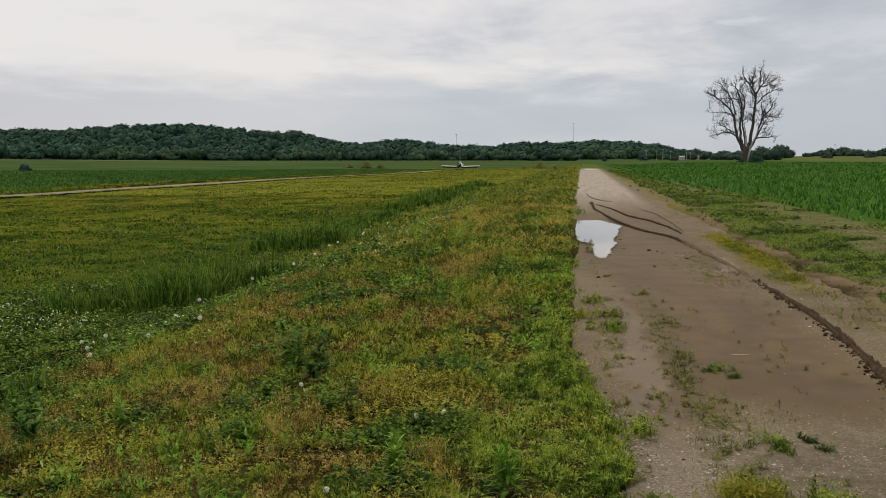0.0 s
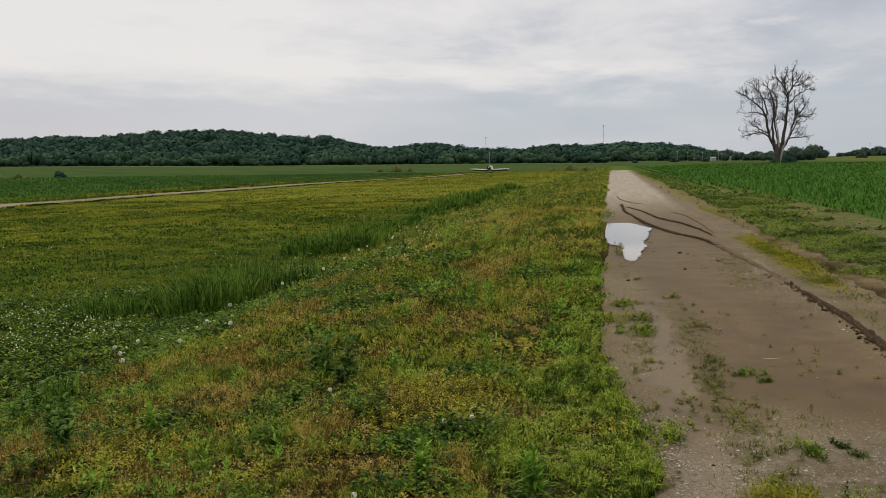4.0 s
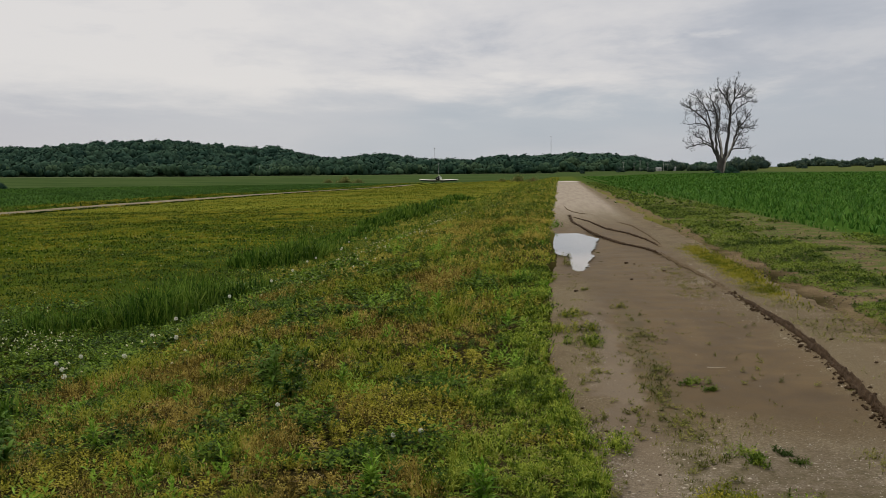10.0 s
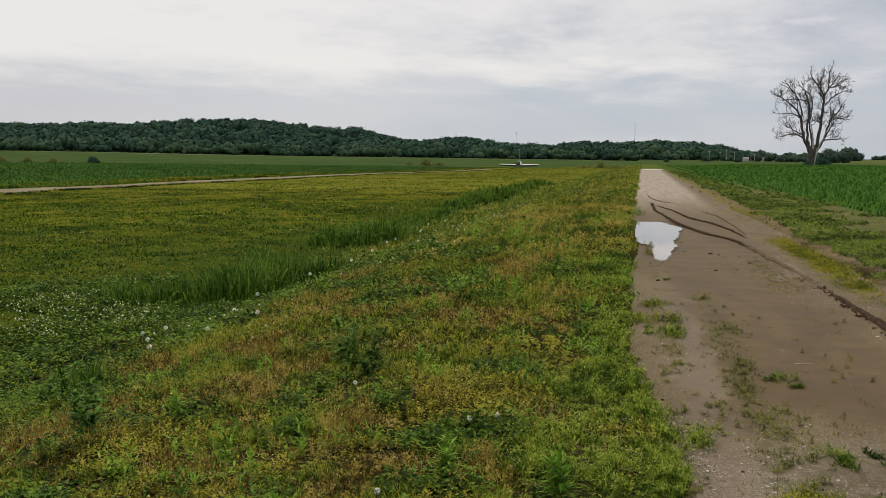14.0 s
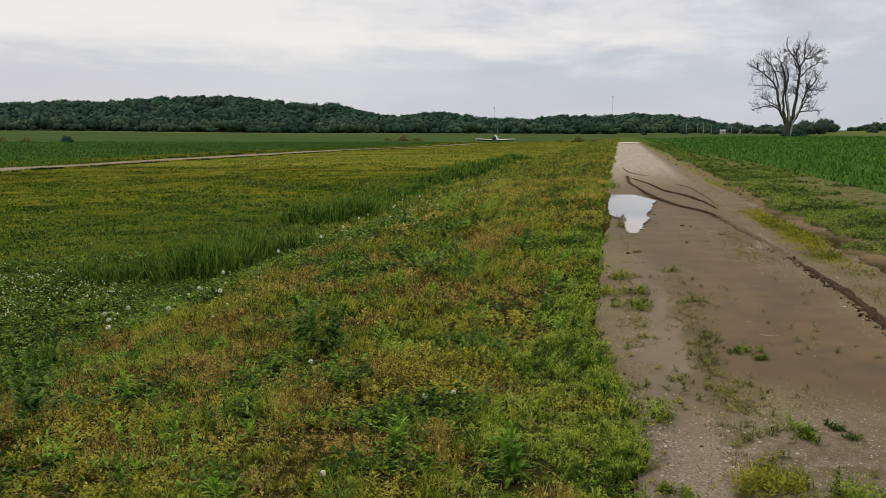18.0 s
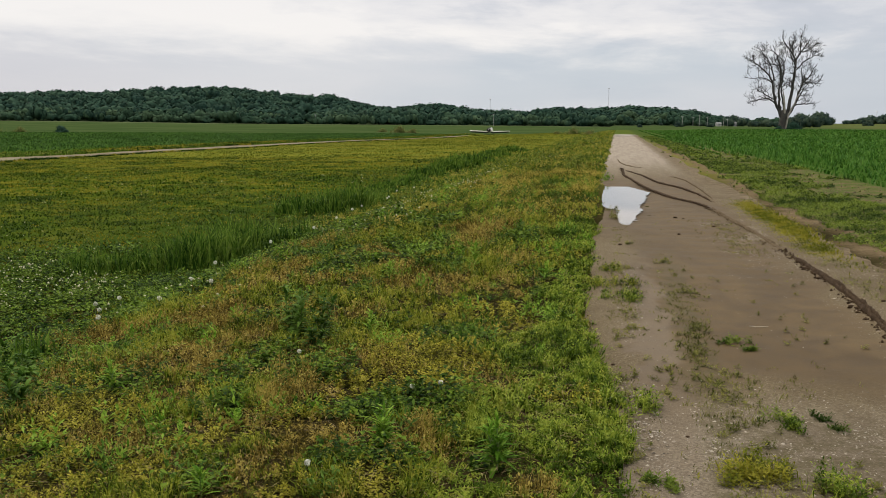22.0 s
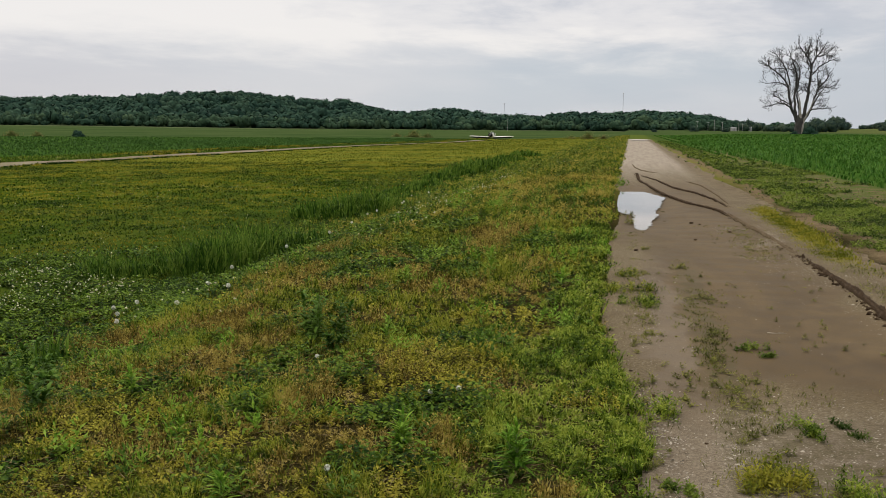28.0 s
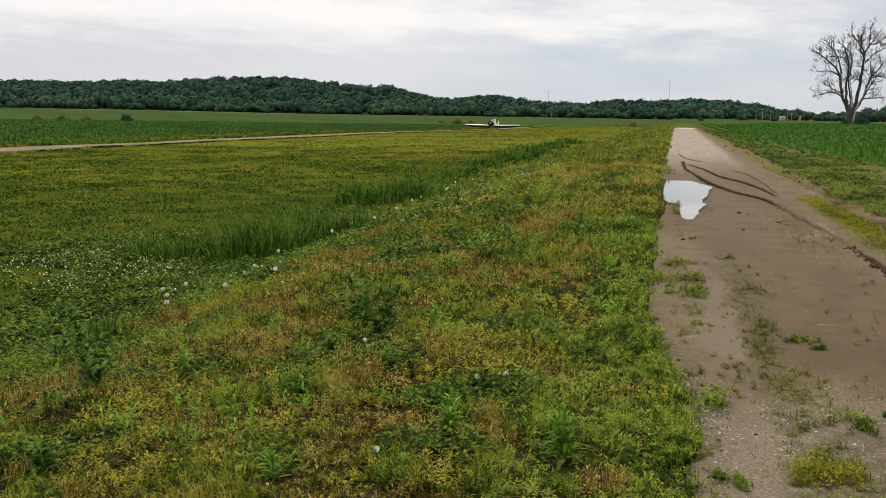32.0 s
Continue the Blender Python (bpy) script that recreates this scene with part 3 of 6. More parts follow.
def build_puddles():
    def pool(name, cx, cy, outline, z, label, mat=WATER, category="puddle"):
        bm = bmesh.new()
        vs = [bm.verts.new((cx + px, cy + py, z)) for px, py in outline]
        f = bm.faces.new(vs)
        if f.normal.z < 0:
            f.normal_flip()
        me = bpy.data.meshes.new(name)
        bm.to_mesh(me), bm.free()
        me.materials.append(mat)
        tagged(new(name, me), label, category, kind="structure")
    left = ((-0.18, 25.5), (-0.20, 22.7), (-0.15, 19.5), (-0.05, 18.9), (0.12, 18.6), (0.16, 17.4), (0.18, 16.1), (0.27, 15.7))
    right = ((0.38, 16.0), (0.44, 16.6), (0.50, 17.7), (0.62, 18.5), (0.58, 19.6), (0.74, 20.7), (0.80, 22.0), (0.92, 23.6), (0.73, 24.3), (0.47, 25.6), (0.03, 25.5))
    r = random.Random(4)
    pts = []
    ring = left[::1] + right
    for (ax, ay), (bx, by) in zip(ring, ring[1:] + ring[:1]):
        for k in range(9):
            t = k / 9
            w = 1.0 if ax > 0.2 else 0.4
            pts.append((ax + (bx - ax) * t + r.gauss(0, 0.026) * w, ay + (by - ay) * t + r.gauss(0, 0.035) * w))
    pool("puddle_water", 0, 0, pts, -0.0285, "still rain puddle mirroring the grey sky")
    pts = [(1.6 * math.cos(a) * (1 + 0.2 * math.sin(3 * a)), 7.0 * math.sin(a)) for a in np.linspace(0, 2 * math.pi, 40)[:-1]]
    pool("road_apron", 0.9, 148.0, pts, 0.06, "pale gravel apron at the end of the track", two_tone("pale_chippings", (0.40, 0.36, 0.31), (0.52, 0.48, 0.43), 1.5, 1.0, 0.2), "track")


def build_tracks():
    """Tyre ruts: a pressed groove with clods of dark mud thrown up along it."""
    first = ((0.30, 36.0), (0.35, 30.8), (0.85, 25.0), (1.25, 22.1), (1.78, 20.2), (1.94, 18.8))
    dry = ((1.90, 19.2), (1.98, 18.3), (2.08, 16.4), (2.19, 14.5), (2.26, 12.6))
    near = ((2.25, 12.9), (2.30, 11.4), (2.33, 10.4), (2.31, 9.05), (2.25, 7.9), (2.19, 7.2), (2.1, 6.0), (1.9, 4.0))
    second = ((0.42, 34.1), (0.89, 31.0), (1.25, 27.2), (1.72, 25.3), (1.98, 23.1), (2.12, 20.7))
    r = np.random.default_rng(5)
    third = ((0.12, 45.0), (0.22, 41.0), (0.45, 38.4), (0.71, 37.0), (1.26, 35.9))
    fourth = ((1.7, 31.0), (2.06, 28.6), (2.16, 24.5), (2.18, 20.8))
    for path, w, mat, say in ((first, 0.062, MUD, "dark muddy tyre rut with crumbled edges"), (dry, 0.085, DRY_MUD, "dried tan ridge of an older tyre rut"), (near, 0.052, MUD, "deep dark tyre rut with clods along its edge"), (second, 0.05, MUD, "dark muddy tyre rut with crumbled edges"), (third, 0.04, DRY_MUD, "faint dried tyre rut"), (fourth, 0.028, DRY_MUD, "faint dried tyre rut")):
        p = np.array(path)
        s = np.concatenate([[0], np.cumsum(np.hypot(*np.diff(p, axis=0).T))])
        u = np.arange(0, s[-1], 0.03)
        c = np.stack([np.interp(u, s, p[:, 0]), np.interp(u, s, p[:, 1])], 1)
        for _ in range(40):
            c[1:-1] = (c[:-2] + 2 * c[1:-1] + c[2:]) / 4
        t = np.gradient(c, axis=0)
        t /= np.linalg.norm(t, axis=1)[:, None]
        side = np.stack([t[:, 1], -t[:, 0]], 1)
        k = np.linspace(-1, 1, 9)
        prof = np.interp(np.abs(k), (0, 0.35, 0.62, 1), (0.018, 0.045, 0.062, -0.035))
        nigh = 1 - sm(c[:, 1:2], 10.0, 14.0)
        wide = w * (0.62 + 0.38 * nigh)
        off = k[None] * wide * (0.55 + 0.65 * vnoise(u, u * 0, 0.17, 6)[:, None])
        ends = sm(u, 0, 1.2) * sm(s[-1] - u, 0, 1.2)
        grit = np.stack([0.5 * vnoise(u, u * 0 + 3.1 * q, 0.13, 8) + 0.5 * vnoise(u, u * 0 + 2.7 * q, 0.045, 9) for q in range(9)], 1)
        z = 0.85 * prof[None] * (0.28 + 1.15 * grit) * (0.65 + 0.5 * vnoise(u, u * 0, 0.6, 3)[:, None]) * (0.7 + 0.5 * nigh) * ends[:, None] - 0.008
        XY = c[:, None, :] + side[:, None, :] * off[..., None]
        V = np.concatenate([XY, z[..., None]], -1).reshape(-1, 3)
        n, m = 9, len(u)
        i = (np.arange(m - 1)[:, None] * n + np.arange(n - 1)[None]).ravel()
        ob = new("tyre_track", mesh_of("tyre_track", V, np.stack([i, i + 1, i + 1 + n, i + n], 1), mat))
        tagged(ob, say, "tyre track", "ruts on the track")
        # loose clods beside it
        if w < 0.045:
            continue
        q = r.integers(0, len(u), int(s[-1] * (150 if path is near else 34)))
        centre = np.concatenate([c[q] + side[q] * ((r.normal(0.55, 0.65, (len(q), 1))) * wide[q] * 1.2), r.uniform(-0.014, 0.006, (len(q), 1))], 1)
        V, F = lumps(centre, 0.006 + 0.018 * r.random(len(q)) ** 2, r)
        tagged(new("mud_clods", mesh_of("mud_clods", V, F, mat)), "crumbs of mud thrown beside the rut", "mud", kind="stuff")


OCTA = np.array([(1, 0, 0), (-1, 0, 0), (0, 1, 0), (0, -1, 0), (0, 0, 1), (0, 0, -0.6)], float)
OCTF = np.array([(0, 2, 4), (2, 1, 4), (1, 3, 4), (3, 0, 4), (2, 0, 5), (1, 2, 5), (3, 1, 5), (0, 3, 5)])


def lumps(centre, size, r):
    n = len(centre)
    V = OCTA[None] * size[:, None, None] * r.uniform(0.55, 1.3, (n, 6, 1)) * r.uniform(0.7, 1.4, (n, 1, 3)) + centre[:, None]
    F = OCTF[None] + (np.arange(n) * 6)[:, None, None]
    return V.reshape(-1, 3), F.reshape(-1, 3)


def chips(centre, size, r):
    """Angular stone chips: the four upper faces of a squat lump."""
    n = len(centre)
    V = OCTA[None, :5] * size[:, None, None] * r.uniform(0.5, 1.3, (n, 5, 1)) * np.array([1, 1, 0.55]) * r.uniform(0.7, 1.4, (n, 1, 3))
    a = r.uniform(0, 6.3, n)[:, None]
    V = np.stack([V[..., 0] * np.cos(a) - V[..., 1] * np.sin(a), V[..., 0] * np.sin(a) + V[..., 1] * np.cos(a), V[..., 2]], -1) + centre[:, None]
    return V.reshape(-1, 3), (OCTF[None, :4] + (np.arange(n) * 5)[:, None, None]).reshape(-1, 3)


# ---------------------------------------------------------------- blades and leaves
def blades(P, H, W, lean, r):
    """Grass blades: three triangles each, bent over by lean."""
    n = len(P)
    a, b = r.uniform(0, 2 * math.pi, n), r.uniform(0, 2 * math.pi, n)
    s = np.stack([np.cos(a), np.sin(a), np.zeros(n)], 1) * (W / 2)[:, None]
    l = np.stack([np.cos(b), np.sin(b), np.zeros(n)], 1) * (lean * H)[:, None]
    up = np.stack([np.zeros(n), np.zeros(n), H], 1)
    mid = P + up * 0.6 + l * 0.3
    tip = P + up * (1 - 0.35 * lean[:, None] ** 1.5) + l
    V = np.stack([P - s, P + s, mid - s * 0.75, mid + s * 0.75, tip], 1)
    F = np.array([(0, 1, 3), (0, 3, 2), (2, 3, 4)])[None] + (np.arange(n) * 5)[:, None, None]
    return V.reshape(-1, 3), F.reshape(-1, 3)


def leaves(P, L, W, az, pitch):
    """Pointed leaves, two triangles each, folded at the rib."""
    n = len(P)
    d = np.stack([np.cos(az) * np.cos(pitch), np.sin(az) * np.cos(pitch), np.sin(pitch)], 1)
    s = np.stack([-np.sin(az), np.cos(az), np.zeros(n)], 1)
    mid = P + d * (L * 0.5)[:, None]
    lift = np.array([0, 0, 1.0]) * (W * 0.25)[:, None]
    V = np.stack([P, mid - s * (W / 2)[:, None] + lift, P + d * L[:, None], mid + s * (W / 2)[:, None] + lift], 1)
    F = np.array([(0, 2, 1), (0, 3, 2)])[None] + (np.arange(n) * 4)[:, None, None]
    return V.reshape(-1, 3), F.reshape(-1, 3)


def join(sets):
    V, F, n = [], [], 0
    for v, f in sets:
        V.append(v), F.append(f + n)
        n += len(v)
    return np.concatenate(V), np.concatenate(F)


def stuff(name, sets, mat, label, category="grass"):
    V, F = join(sets)
    tagged(new(name, mesh_of(name, V, F, mat)), label, category, kind="stuff")


def on_land(x, y, sink=0.01):
    return np.stack([x, y, bed(x, y) - sink], 1)


# drifts seen on the bank: x, y, radius
BROWN_AT = ((-4.5, 7.88, 0.41), (-2.87, 6.08, 0.3), (-2.66, 6.23, 0.25), (-3.87, 10.04, 0.4), (-3.81, 10.74, 0.34), (-1.2, 5.95, 0.27), (-1.72, 9.75, 0.44), (-1.44, 9.16, 0.28), (-1.87, 14.63, 0.55), (-2.65, 23.13, 0.52), (-1.81, 12.57, 0.38), (-1.34, 4.79, 0.22), (-1.17, 4.6, 0.18), (-3.47, 8.37, 0.27), (-2.39, 5.34, 0.17), (-1.84, 21.8, 0.49), (-3.59, 18.76, 0.28), (-1.63, 6.19, 0.24), (-0.56, 5.75, 0.21), (-1.5, 5.48, 0.17), (-3.04, 12.25, 0.38), (-2.31, 10.75, 0.25), (-0.16, 4.15, 0.15), (-3.8, 8.12, 0.27), (-1.99, 8.09, 0.25), (-2.57, 7.06, 0.17), (-2, 24, 1.2), (-3.6, 27, 1.4), (-1, 33, 1.5), (-4.7, 14.9, 0.6), (-6.5, 20.8, 0.6))
YELLOW_AT = ((-2.83, 4.92, 0.25), (-2.53, 4.87, 0.16), (-1.5, 4.89, 0.23), (-1.73, 5, 0.16), (-1.87, 4.59, 0.15), (-1.1, 6.2, 0.28), (-1.32, 5.61, 0.17), (-2.49, 3.95, 0.21), (-2.15, 3.96, 0.2), (-0.08, 5.6, 0.21), (-0.01, 4.79, 0.14), (-1.02, 23.1, 1.03), (-0.88, 36.81, 1.1), (-0.68, 11.46, 0.43), (-1.26, 3.9, 0.15), (-1.38, 6.76, 0.26), (-0.59, 7.85, 0.23), (-1, 8.11, 0.24), (-1.92, 4.03, 0.17), (-0.85, 4.03, 0.12), (-1.3, 30, 2.5), (-0.6, 19.5, 1))
GREEN_AT = ((-0.29, 9.11, 0.41), (-0.15, 7.12, 0.26), (-0.37, 6.36, 0.28), (-0.44, 8.3, 0.25), (-0.37, 5.54, 0.25), (-0.22, 4.93, 0.18), (0.14, 5.89, 0.18), (0.2, 4.83, 0.18), (-0.64, 6.67, 0.25), (-0.85, 13.73, 0.41), (-0.18, 12.56, 0.37))
CLOVER_AT = ((-2.94, 9.04, 0.28), (-2.63, 7.85, 0.25), (-2.12, 6.21, 0.24), (-1.82, 6.04, 0.23), (-1.47, 5.75, 0.18), (-0.81, 5.26, 0.28), (-0.94, 7.36, 0.22), (-3.38, 5.44, 0.33), (-4.91, 7.57, 0.27), (-4.7, 9.29, 0.39), (-7.32, 13.35, 0.68), (-9.63, 14.85, 1.45), (-8.07, 12.48, 0.88), (-6.78, 16.37, 0.53), (-6.18, 19.09, 0.45), (-6.34, 13.24, 0.65), (-3.19, 10.54, 0.33), (-2.47, 3.89, 0.14), (-2.72, 5.48, 0.18), (-1.97, 5.11, 0.16), (-3.14, 13.62, 0.42), (-4.89, 17.99, 0.55), (-1.48, 6.19, 0.14), (-1.61, 3.96, 0.19), (-2.65, 4.33, 0.23), (-4.7, 16.4, 1), (-4.9, 20, 1.3), (-2.4, 12, 0.5))
DARK_AT = ((-3.4, 5.32, 0.3), (-5.24, 10.11, 0.4), (-2.23, 5.69, 0.25), (-2.98, 5.36, 0.2), (-2.87, 8.37, 0.3), (-2.19, 6.38, 0.2), (-1.16, 4.92, 0.18), (-0.96, 5.43, 0.18), (-1.36, 6.75, 0.22), (-2.09, 7.29, 0.28), (-2.23, 4.35, 0.2), (-3.0, 11.6, 0.5), (-2.66, 12.6, 0.5), (-2.0, 10.9, 0.3), (-1.26, 13.24, 0.5), (-0.77, 10.38, 0.35), (-3.9, 12.8, 0.6), (-4.6, 13.5, 0.8), (-3.6, 6.3, 0.25), (-4.0, 5.8, 0.4), (-4.5, 7.0, 0.5), (-3.3, 4.7, 0.25), (-2.9, 4.05, 0.25), (-5.3, 8.4, 0.5))
FLOWER_AT = ((-9.63, 14.85, 1.45), (-8.07, 12.48, 0.9), (-7.3, 12.6, 0.6), (-4.7, 16.4, 1.0), (-4.9, 20, 1.3), (-3.94, 9.1, 0.5), (-4.7, 9.3, 0.5), (-5.6, 11.0, 0.9))


def drift(x, y, spots):
    f = np.zeros(len(x))
    for cx, cy, rad in spots:
        k = 1.0 + 0.6 * (vnoise(x, y, rad * 0.6, 9) - 0.5)
        f = np.maximum(f, np.exp(-(((x - cx) ** 2 + ((y - cy) * 0.75) ** 2) / (rad * k) ** 2)))
    return f


def sprigs(P, H, L, W, n_leaf, up, r):
    """Leafy sprigs: short stems set all round with pointed leaves."""
    m = len(P)
    az = np.arange(n_leaf)[None] * 2.4 + r.uniform(0, 6.3, (m, 1)) + r.normal(0, 0.3, (m, n_leaf))
    u = (np.arange(n_leaf)[None] + r.random((m, n_leaf))) / n_leaf
    b = r.uniform(0, 6.3, m)
    lean = r.uniform(0.0, 0.6, m) * H
    at = P[:, None, :] + np.stack([np.cos(b)[:, None] * lean[:, None] * u, np.sin(b)[:, None] * lean[:, None] * u, H[:, None] * u], -1)
    k = m * n_leaf
    size = (1.25 - 0.5 * u).ravel() * r.uniform(0.7, 1.25, k)
    return leaves(at.reshape(-1, 3), np.repeat(L, n_leaf) * size, np.repeat(W, n_leaf) * size, az.ravel(), up * (0.3 + 0.9 * u.ravel()) + r.normal(0, 0.25, k))


def build_bank():
    """Vegetation of the bank between track and ditch, in five kinds."""
    r = np.random.default_rng(21)
    kinds = {"meadow_grass": [], "fresh_grass": [], "yellow_weed": [], "seed_stalks": [], "clover": []}
    far_meadow, far_gold = [], []
    for y0, y1, per, g in ((-7.0, 3.0, 70, 2.6), (3.0, 5.4, 1250, 0.78), (5.4, 8, 820, 0.94), (8, 16, 310, 1.35), (16, 34, 80, 2.2), (34, 70, 24, 3.2), (70, 250, 4, 5.6)):
        x0 = -11.0 if y0 < 30 else -9.5
        n = int((0.5 - x0) * (y1 - y0) * per)
        x, y = r.uniform(x0, 0.5, n), r.uniform(y0, y1, n)
        edge = road_left(y) - 0.03 - 0.03 * (1 - sm(y, 5.0, 6.6)) + 0.22 * (vnoise(x * 0, y, 0.45, 103) - 0.5) + 0.14 * (vnoise(x * 0, y, 0.16, 104) - 0.5) + 0.26 * (vnoise(x * 0, y, 1.7, 105) - 0.5) * sm(y, 9, 14)
        keep = (x < edge) & ((x > -0.85 * y - 1.5) | ((y < 3) & (x > -5.5)))
        lump = vnoise(x, y, 0.13 * max(g, 1) ** 0.7, 101) * 0.55 + vnoise(x, y, 0.34 * max(g, 1) ** 0.7, 102) * 0.45
        keep &= (r.random(n) < 0.56 + 0.54 * sm(lump, 0.28, 0.56)) & ((x > -8.5) | (drift(x, y, CLOVER_AT) > 0.3)) & (np.hypot(x, y) > 0.55) & ((x > -5.2) | (r.random(n) < 0.62)) & ((x > -2.0) | (y > 7.5) | (r.random(n) < 0.78))
        x, y, lump = x[keep], y[keep], lump[keep]
        n = len(x)
        side = sm(x, -6.0, -4.2)
        fb = 1.25 * drift(x, y, BROWN_AT) + (0.88 - 0.12 * sm(y, 8, 12)) * sm(vnoise(x, y, 0.9, 31) * 0.5 + vnoise(x, y, 0.28, 32) * 0.5, 0.57, 0.70) * side * (1 - 0.6 * sm(x, -1.0, -0.3))
        fb = fb * (1 - 0.25 * sm(y, 15, 24))
        fy = 1.25 * drift(x, y, YELLOW_AT) + 0.62 * sm(vnoise(x, y, 0.8, 41) * 0.5 + vnoise(x, y, 0.22, 42) * 0.5, 0.52, 0.68) * side
        fc = np.maximum(0.85 * drift(x, y, CLOVER_AT), 0.76 * drift(x, y, DARK_AT)) + (0.60 + 0.08 * sm(y, 8, 11)) * sm(vnoise(x, y, 0.55, 51) * 0.6 + vnoise(x, y, 0.2, 52) * 0.4, 0.58, 0.74) + 0.7 * (1 - side) * (1 - 0.7 * sm(y, 17, 27))
        fl = (0.66 + 0.25 * sm(y, 8, 11)) * sm(x, -1.1, -0.3) + (0.50 + 0.2 * sm(y, 9, 12)) * sm(x, -3.4, -1.6) * sm(vnoise(x, y, 1.0, 61), 0.5, 0.75) + 0.5 * drift(x, y, GREEN_AT)
        fg = 0.42 + 0.18 * sm(y, 15, 24) + 0.30 * sm(vnoise(x, y, 0.7, 63), 0.45, 0.7)
        w = np.stack([fg, fl, fy, fb, fc], 1) ** (6.0 if y0 < 16 else 5.0)
        pick = (np.cumsum(w / w.sum(1, keepdims=True), 1) > r.random((n, 1))).argmax(1)
        P = on_land(x, y)
        tall = (0.7 + 0.6 * vnoise(x, y, 0.6, 71)) * (0.40 + 1.4 * sm(lump, 0.30, 0.75)) * g ** 0.38
        if y0 >= 16:
            for q, far_set in ((pick < 2, far_meadow), ((pick == 2) | (pick == 3), far_gold)):
                m, t = q.sum(), tall[q]
                far_set.append(sprigs(P[q], r.uniform(0.03, 0.08, m) * t, r.uniform(0.026, 0.042, m) * g, r.uniform(0.014, 0.022, m) * g, 5, 0.6, r))
                far_set.append(blades(P[q], r.uniform(0.05, 0.11, m) * t, r.uniform(0.006, 0.010, m) * g, r.uniform(0.2, 0.9, m), r))
        for i, key in enumerate(kinds):
            if y0 >= 16 and i < 4:
                continue
            q = pick == i
            p, m, t = P[q], q.sum(), tall[q]
            if key == "meadow_grass":
                k = 3
                p = np.repeat(p, k, 0) + r.normal(0, 0.020 * g, (m * k, 3)) * np.array([1, 1, 0])
                kinds[key].append(blades(p, r.uniform(0.04, 0.11, m * k) * np.repeat(t, k), r.uniform(0.006, 0.011, m * k) * g, r.uniform(0.3, 1.2, m * k), r))
                kinds[key].append(sprigs(P[q], r.uniform(0.02, 0.05, m) * t, r.uniform(0.022, 0.038, m) * g, r.uniform(0.012, 0.019, m) * g, 6, 0.45, r))
            elif key == "fresh_grass":
                kinds[key].append(sprigs(p, r.uniform(0.03, 0.07, m) * t, r.uniform(0.022, 0.038, m) * g, r.uniform(0.011, 0.018, m) * g, 6, 0.5, r))
                k = 5
                p = np.repeat(p, k, 0) + r.normal(0, 0.018 * g, (m * k, 3)) * np.array([1, 1, 0])
                kinds[key].append(blades(p, r.uniform(0.03, 0.085, m * k) * np.repeat(t, k), r.uniform(0.007, 0.013, m * k) * g, r.uniform(0.35, 1.3, m * k), r))
            elif key == "seed_stalks":
                kinds[key].append(sprigs(p, r.uniform(0.04, 0.10, m) * t, r.uniform(0.018, 0.032, m) * g, r.uniform(0.010, 0.017, m) * g, 8, 0.7, r))
                p = np.repeat(p, 2, 0) + r.normal(0, 0.015 * g, (m * 2, 3)) * np.array([1, 1, 0])
                kinds[key].append(blades(p, r.uniform(0.06, 0.13, m * 2) * np.repeat(t, 2), r.uniform(0.003, 0.005, m * 2) * g, r.uniform(0.1, 0.6, m * 2), r))
            elif key == "yellow_weed":
                kinds[key].append(sprigs(p, r.uniform(0.03, 0.075, m) * t, r.uniform(0.019, 0.033, m) * g, r.uniform(0.012, 0.020, m) * g, 10, 0.5, r))
            else:
                kinds[key].append(sprigs(p, r.uniform(0.04, 0.11, m) * t, r.uniform(0.034, 0.062, m) * g, r.uniform(0.028, 0.045, m) * g, 5, 0.3, r))
    says = {"meadow_grass": (GREEN, "short green meadow grass on the bank", "grass"), "fresh_grass": (LIME, "bright green grass along the track", "grass"),
            "yellow_weed": (YELLOW, "low yellowing leafy weeds", "weeds"), "seed_stalks": (BROWN, "rusty brown seeding stalks", "weeds"), "clover": (CLOVER, "dark green clover leaves", "clover")}
    stuff("far_meadow", far_meadow, FAR_MIX, "olive green meadow weeds along the bank", "weeds")
    stuff("far_seeding_weeds", far_gold, FAR_GOLD, "golden brown seeding weeds along the bank", "weeds")
    for key, sets in kinds.items():
        mat, label, cat = says[key]
        stuff(key, sets, mat, label, cat)
    n = 380
    x, y = r.uniform(-5.5, -0.2, n), 3.6 + 26 * r.random(n) ** 1.3
    q = (x > -0.85 * y) & (r.random(n) < 0.35 + 0.65 * sm(vnoise(x, y, 1.0, 111), 0.4, 0.7))
    x, y = x[q], y[q]
    for key, sel, mat, label in (("weed_tops", r.random(len(x)) < 0.5, WEED, "fresh green weed tops above the grass"), ("weed_clusters", None, DUSK, "dark green leafy weeds in clusters")):
        if sel is None:
            sel = ~last
        last = sel
        k = sel.sum()
        size = np.repeat(r.uniform(0.5, 1.2, k) * (1 + y[sel] / 40), 9)
        P = on_land(np.repeat(x[sel], 9) + r.normal(0, 0.05, k * 9) * size, np.repeat(y[sel], 9) + r.normal(0, 0.05, k * 9) * size)
        stuff(key, [sprigs(P, r.uniform(0.07, 0.17, k * 9) * size, r.uniform(0.03, 0.06, k * 9) * size, r.uniform(0.010, 0.018, k * 9) * size, 9, 0.7, r)], mat, label, "weeds")
    n = 9000
    x, y = r.uniform(-4.5, 0.2, n), 3.2 + 9 * r.random(n) ** 1.4
    q = (x > -0.8 * y) & (x < road_left(y))
    m = q.sum()
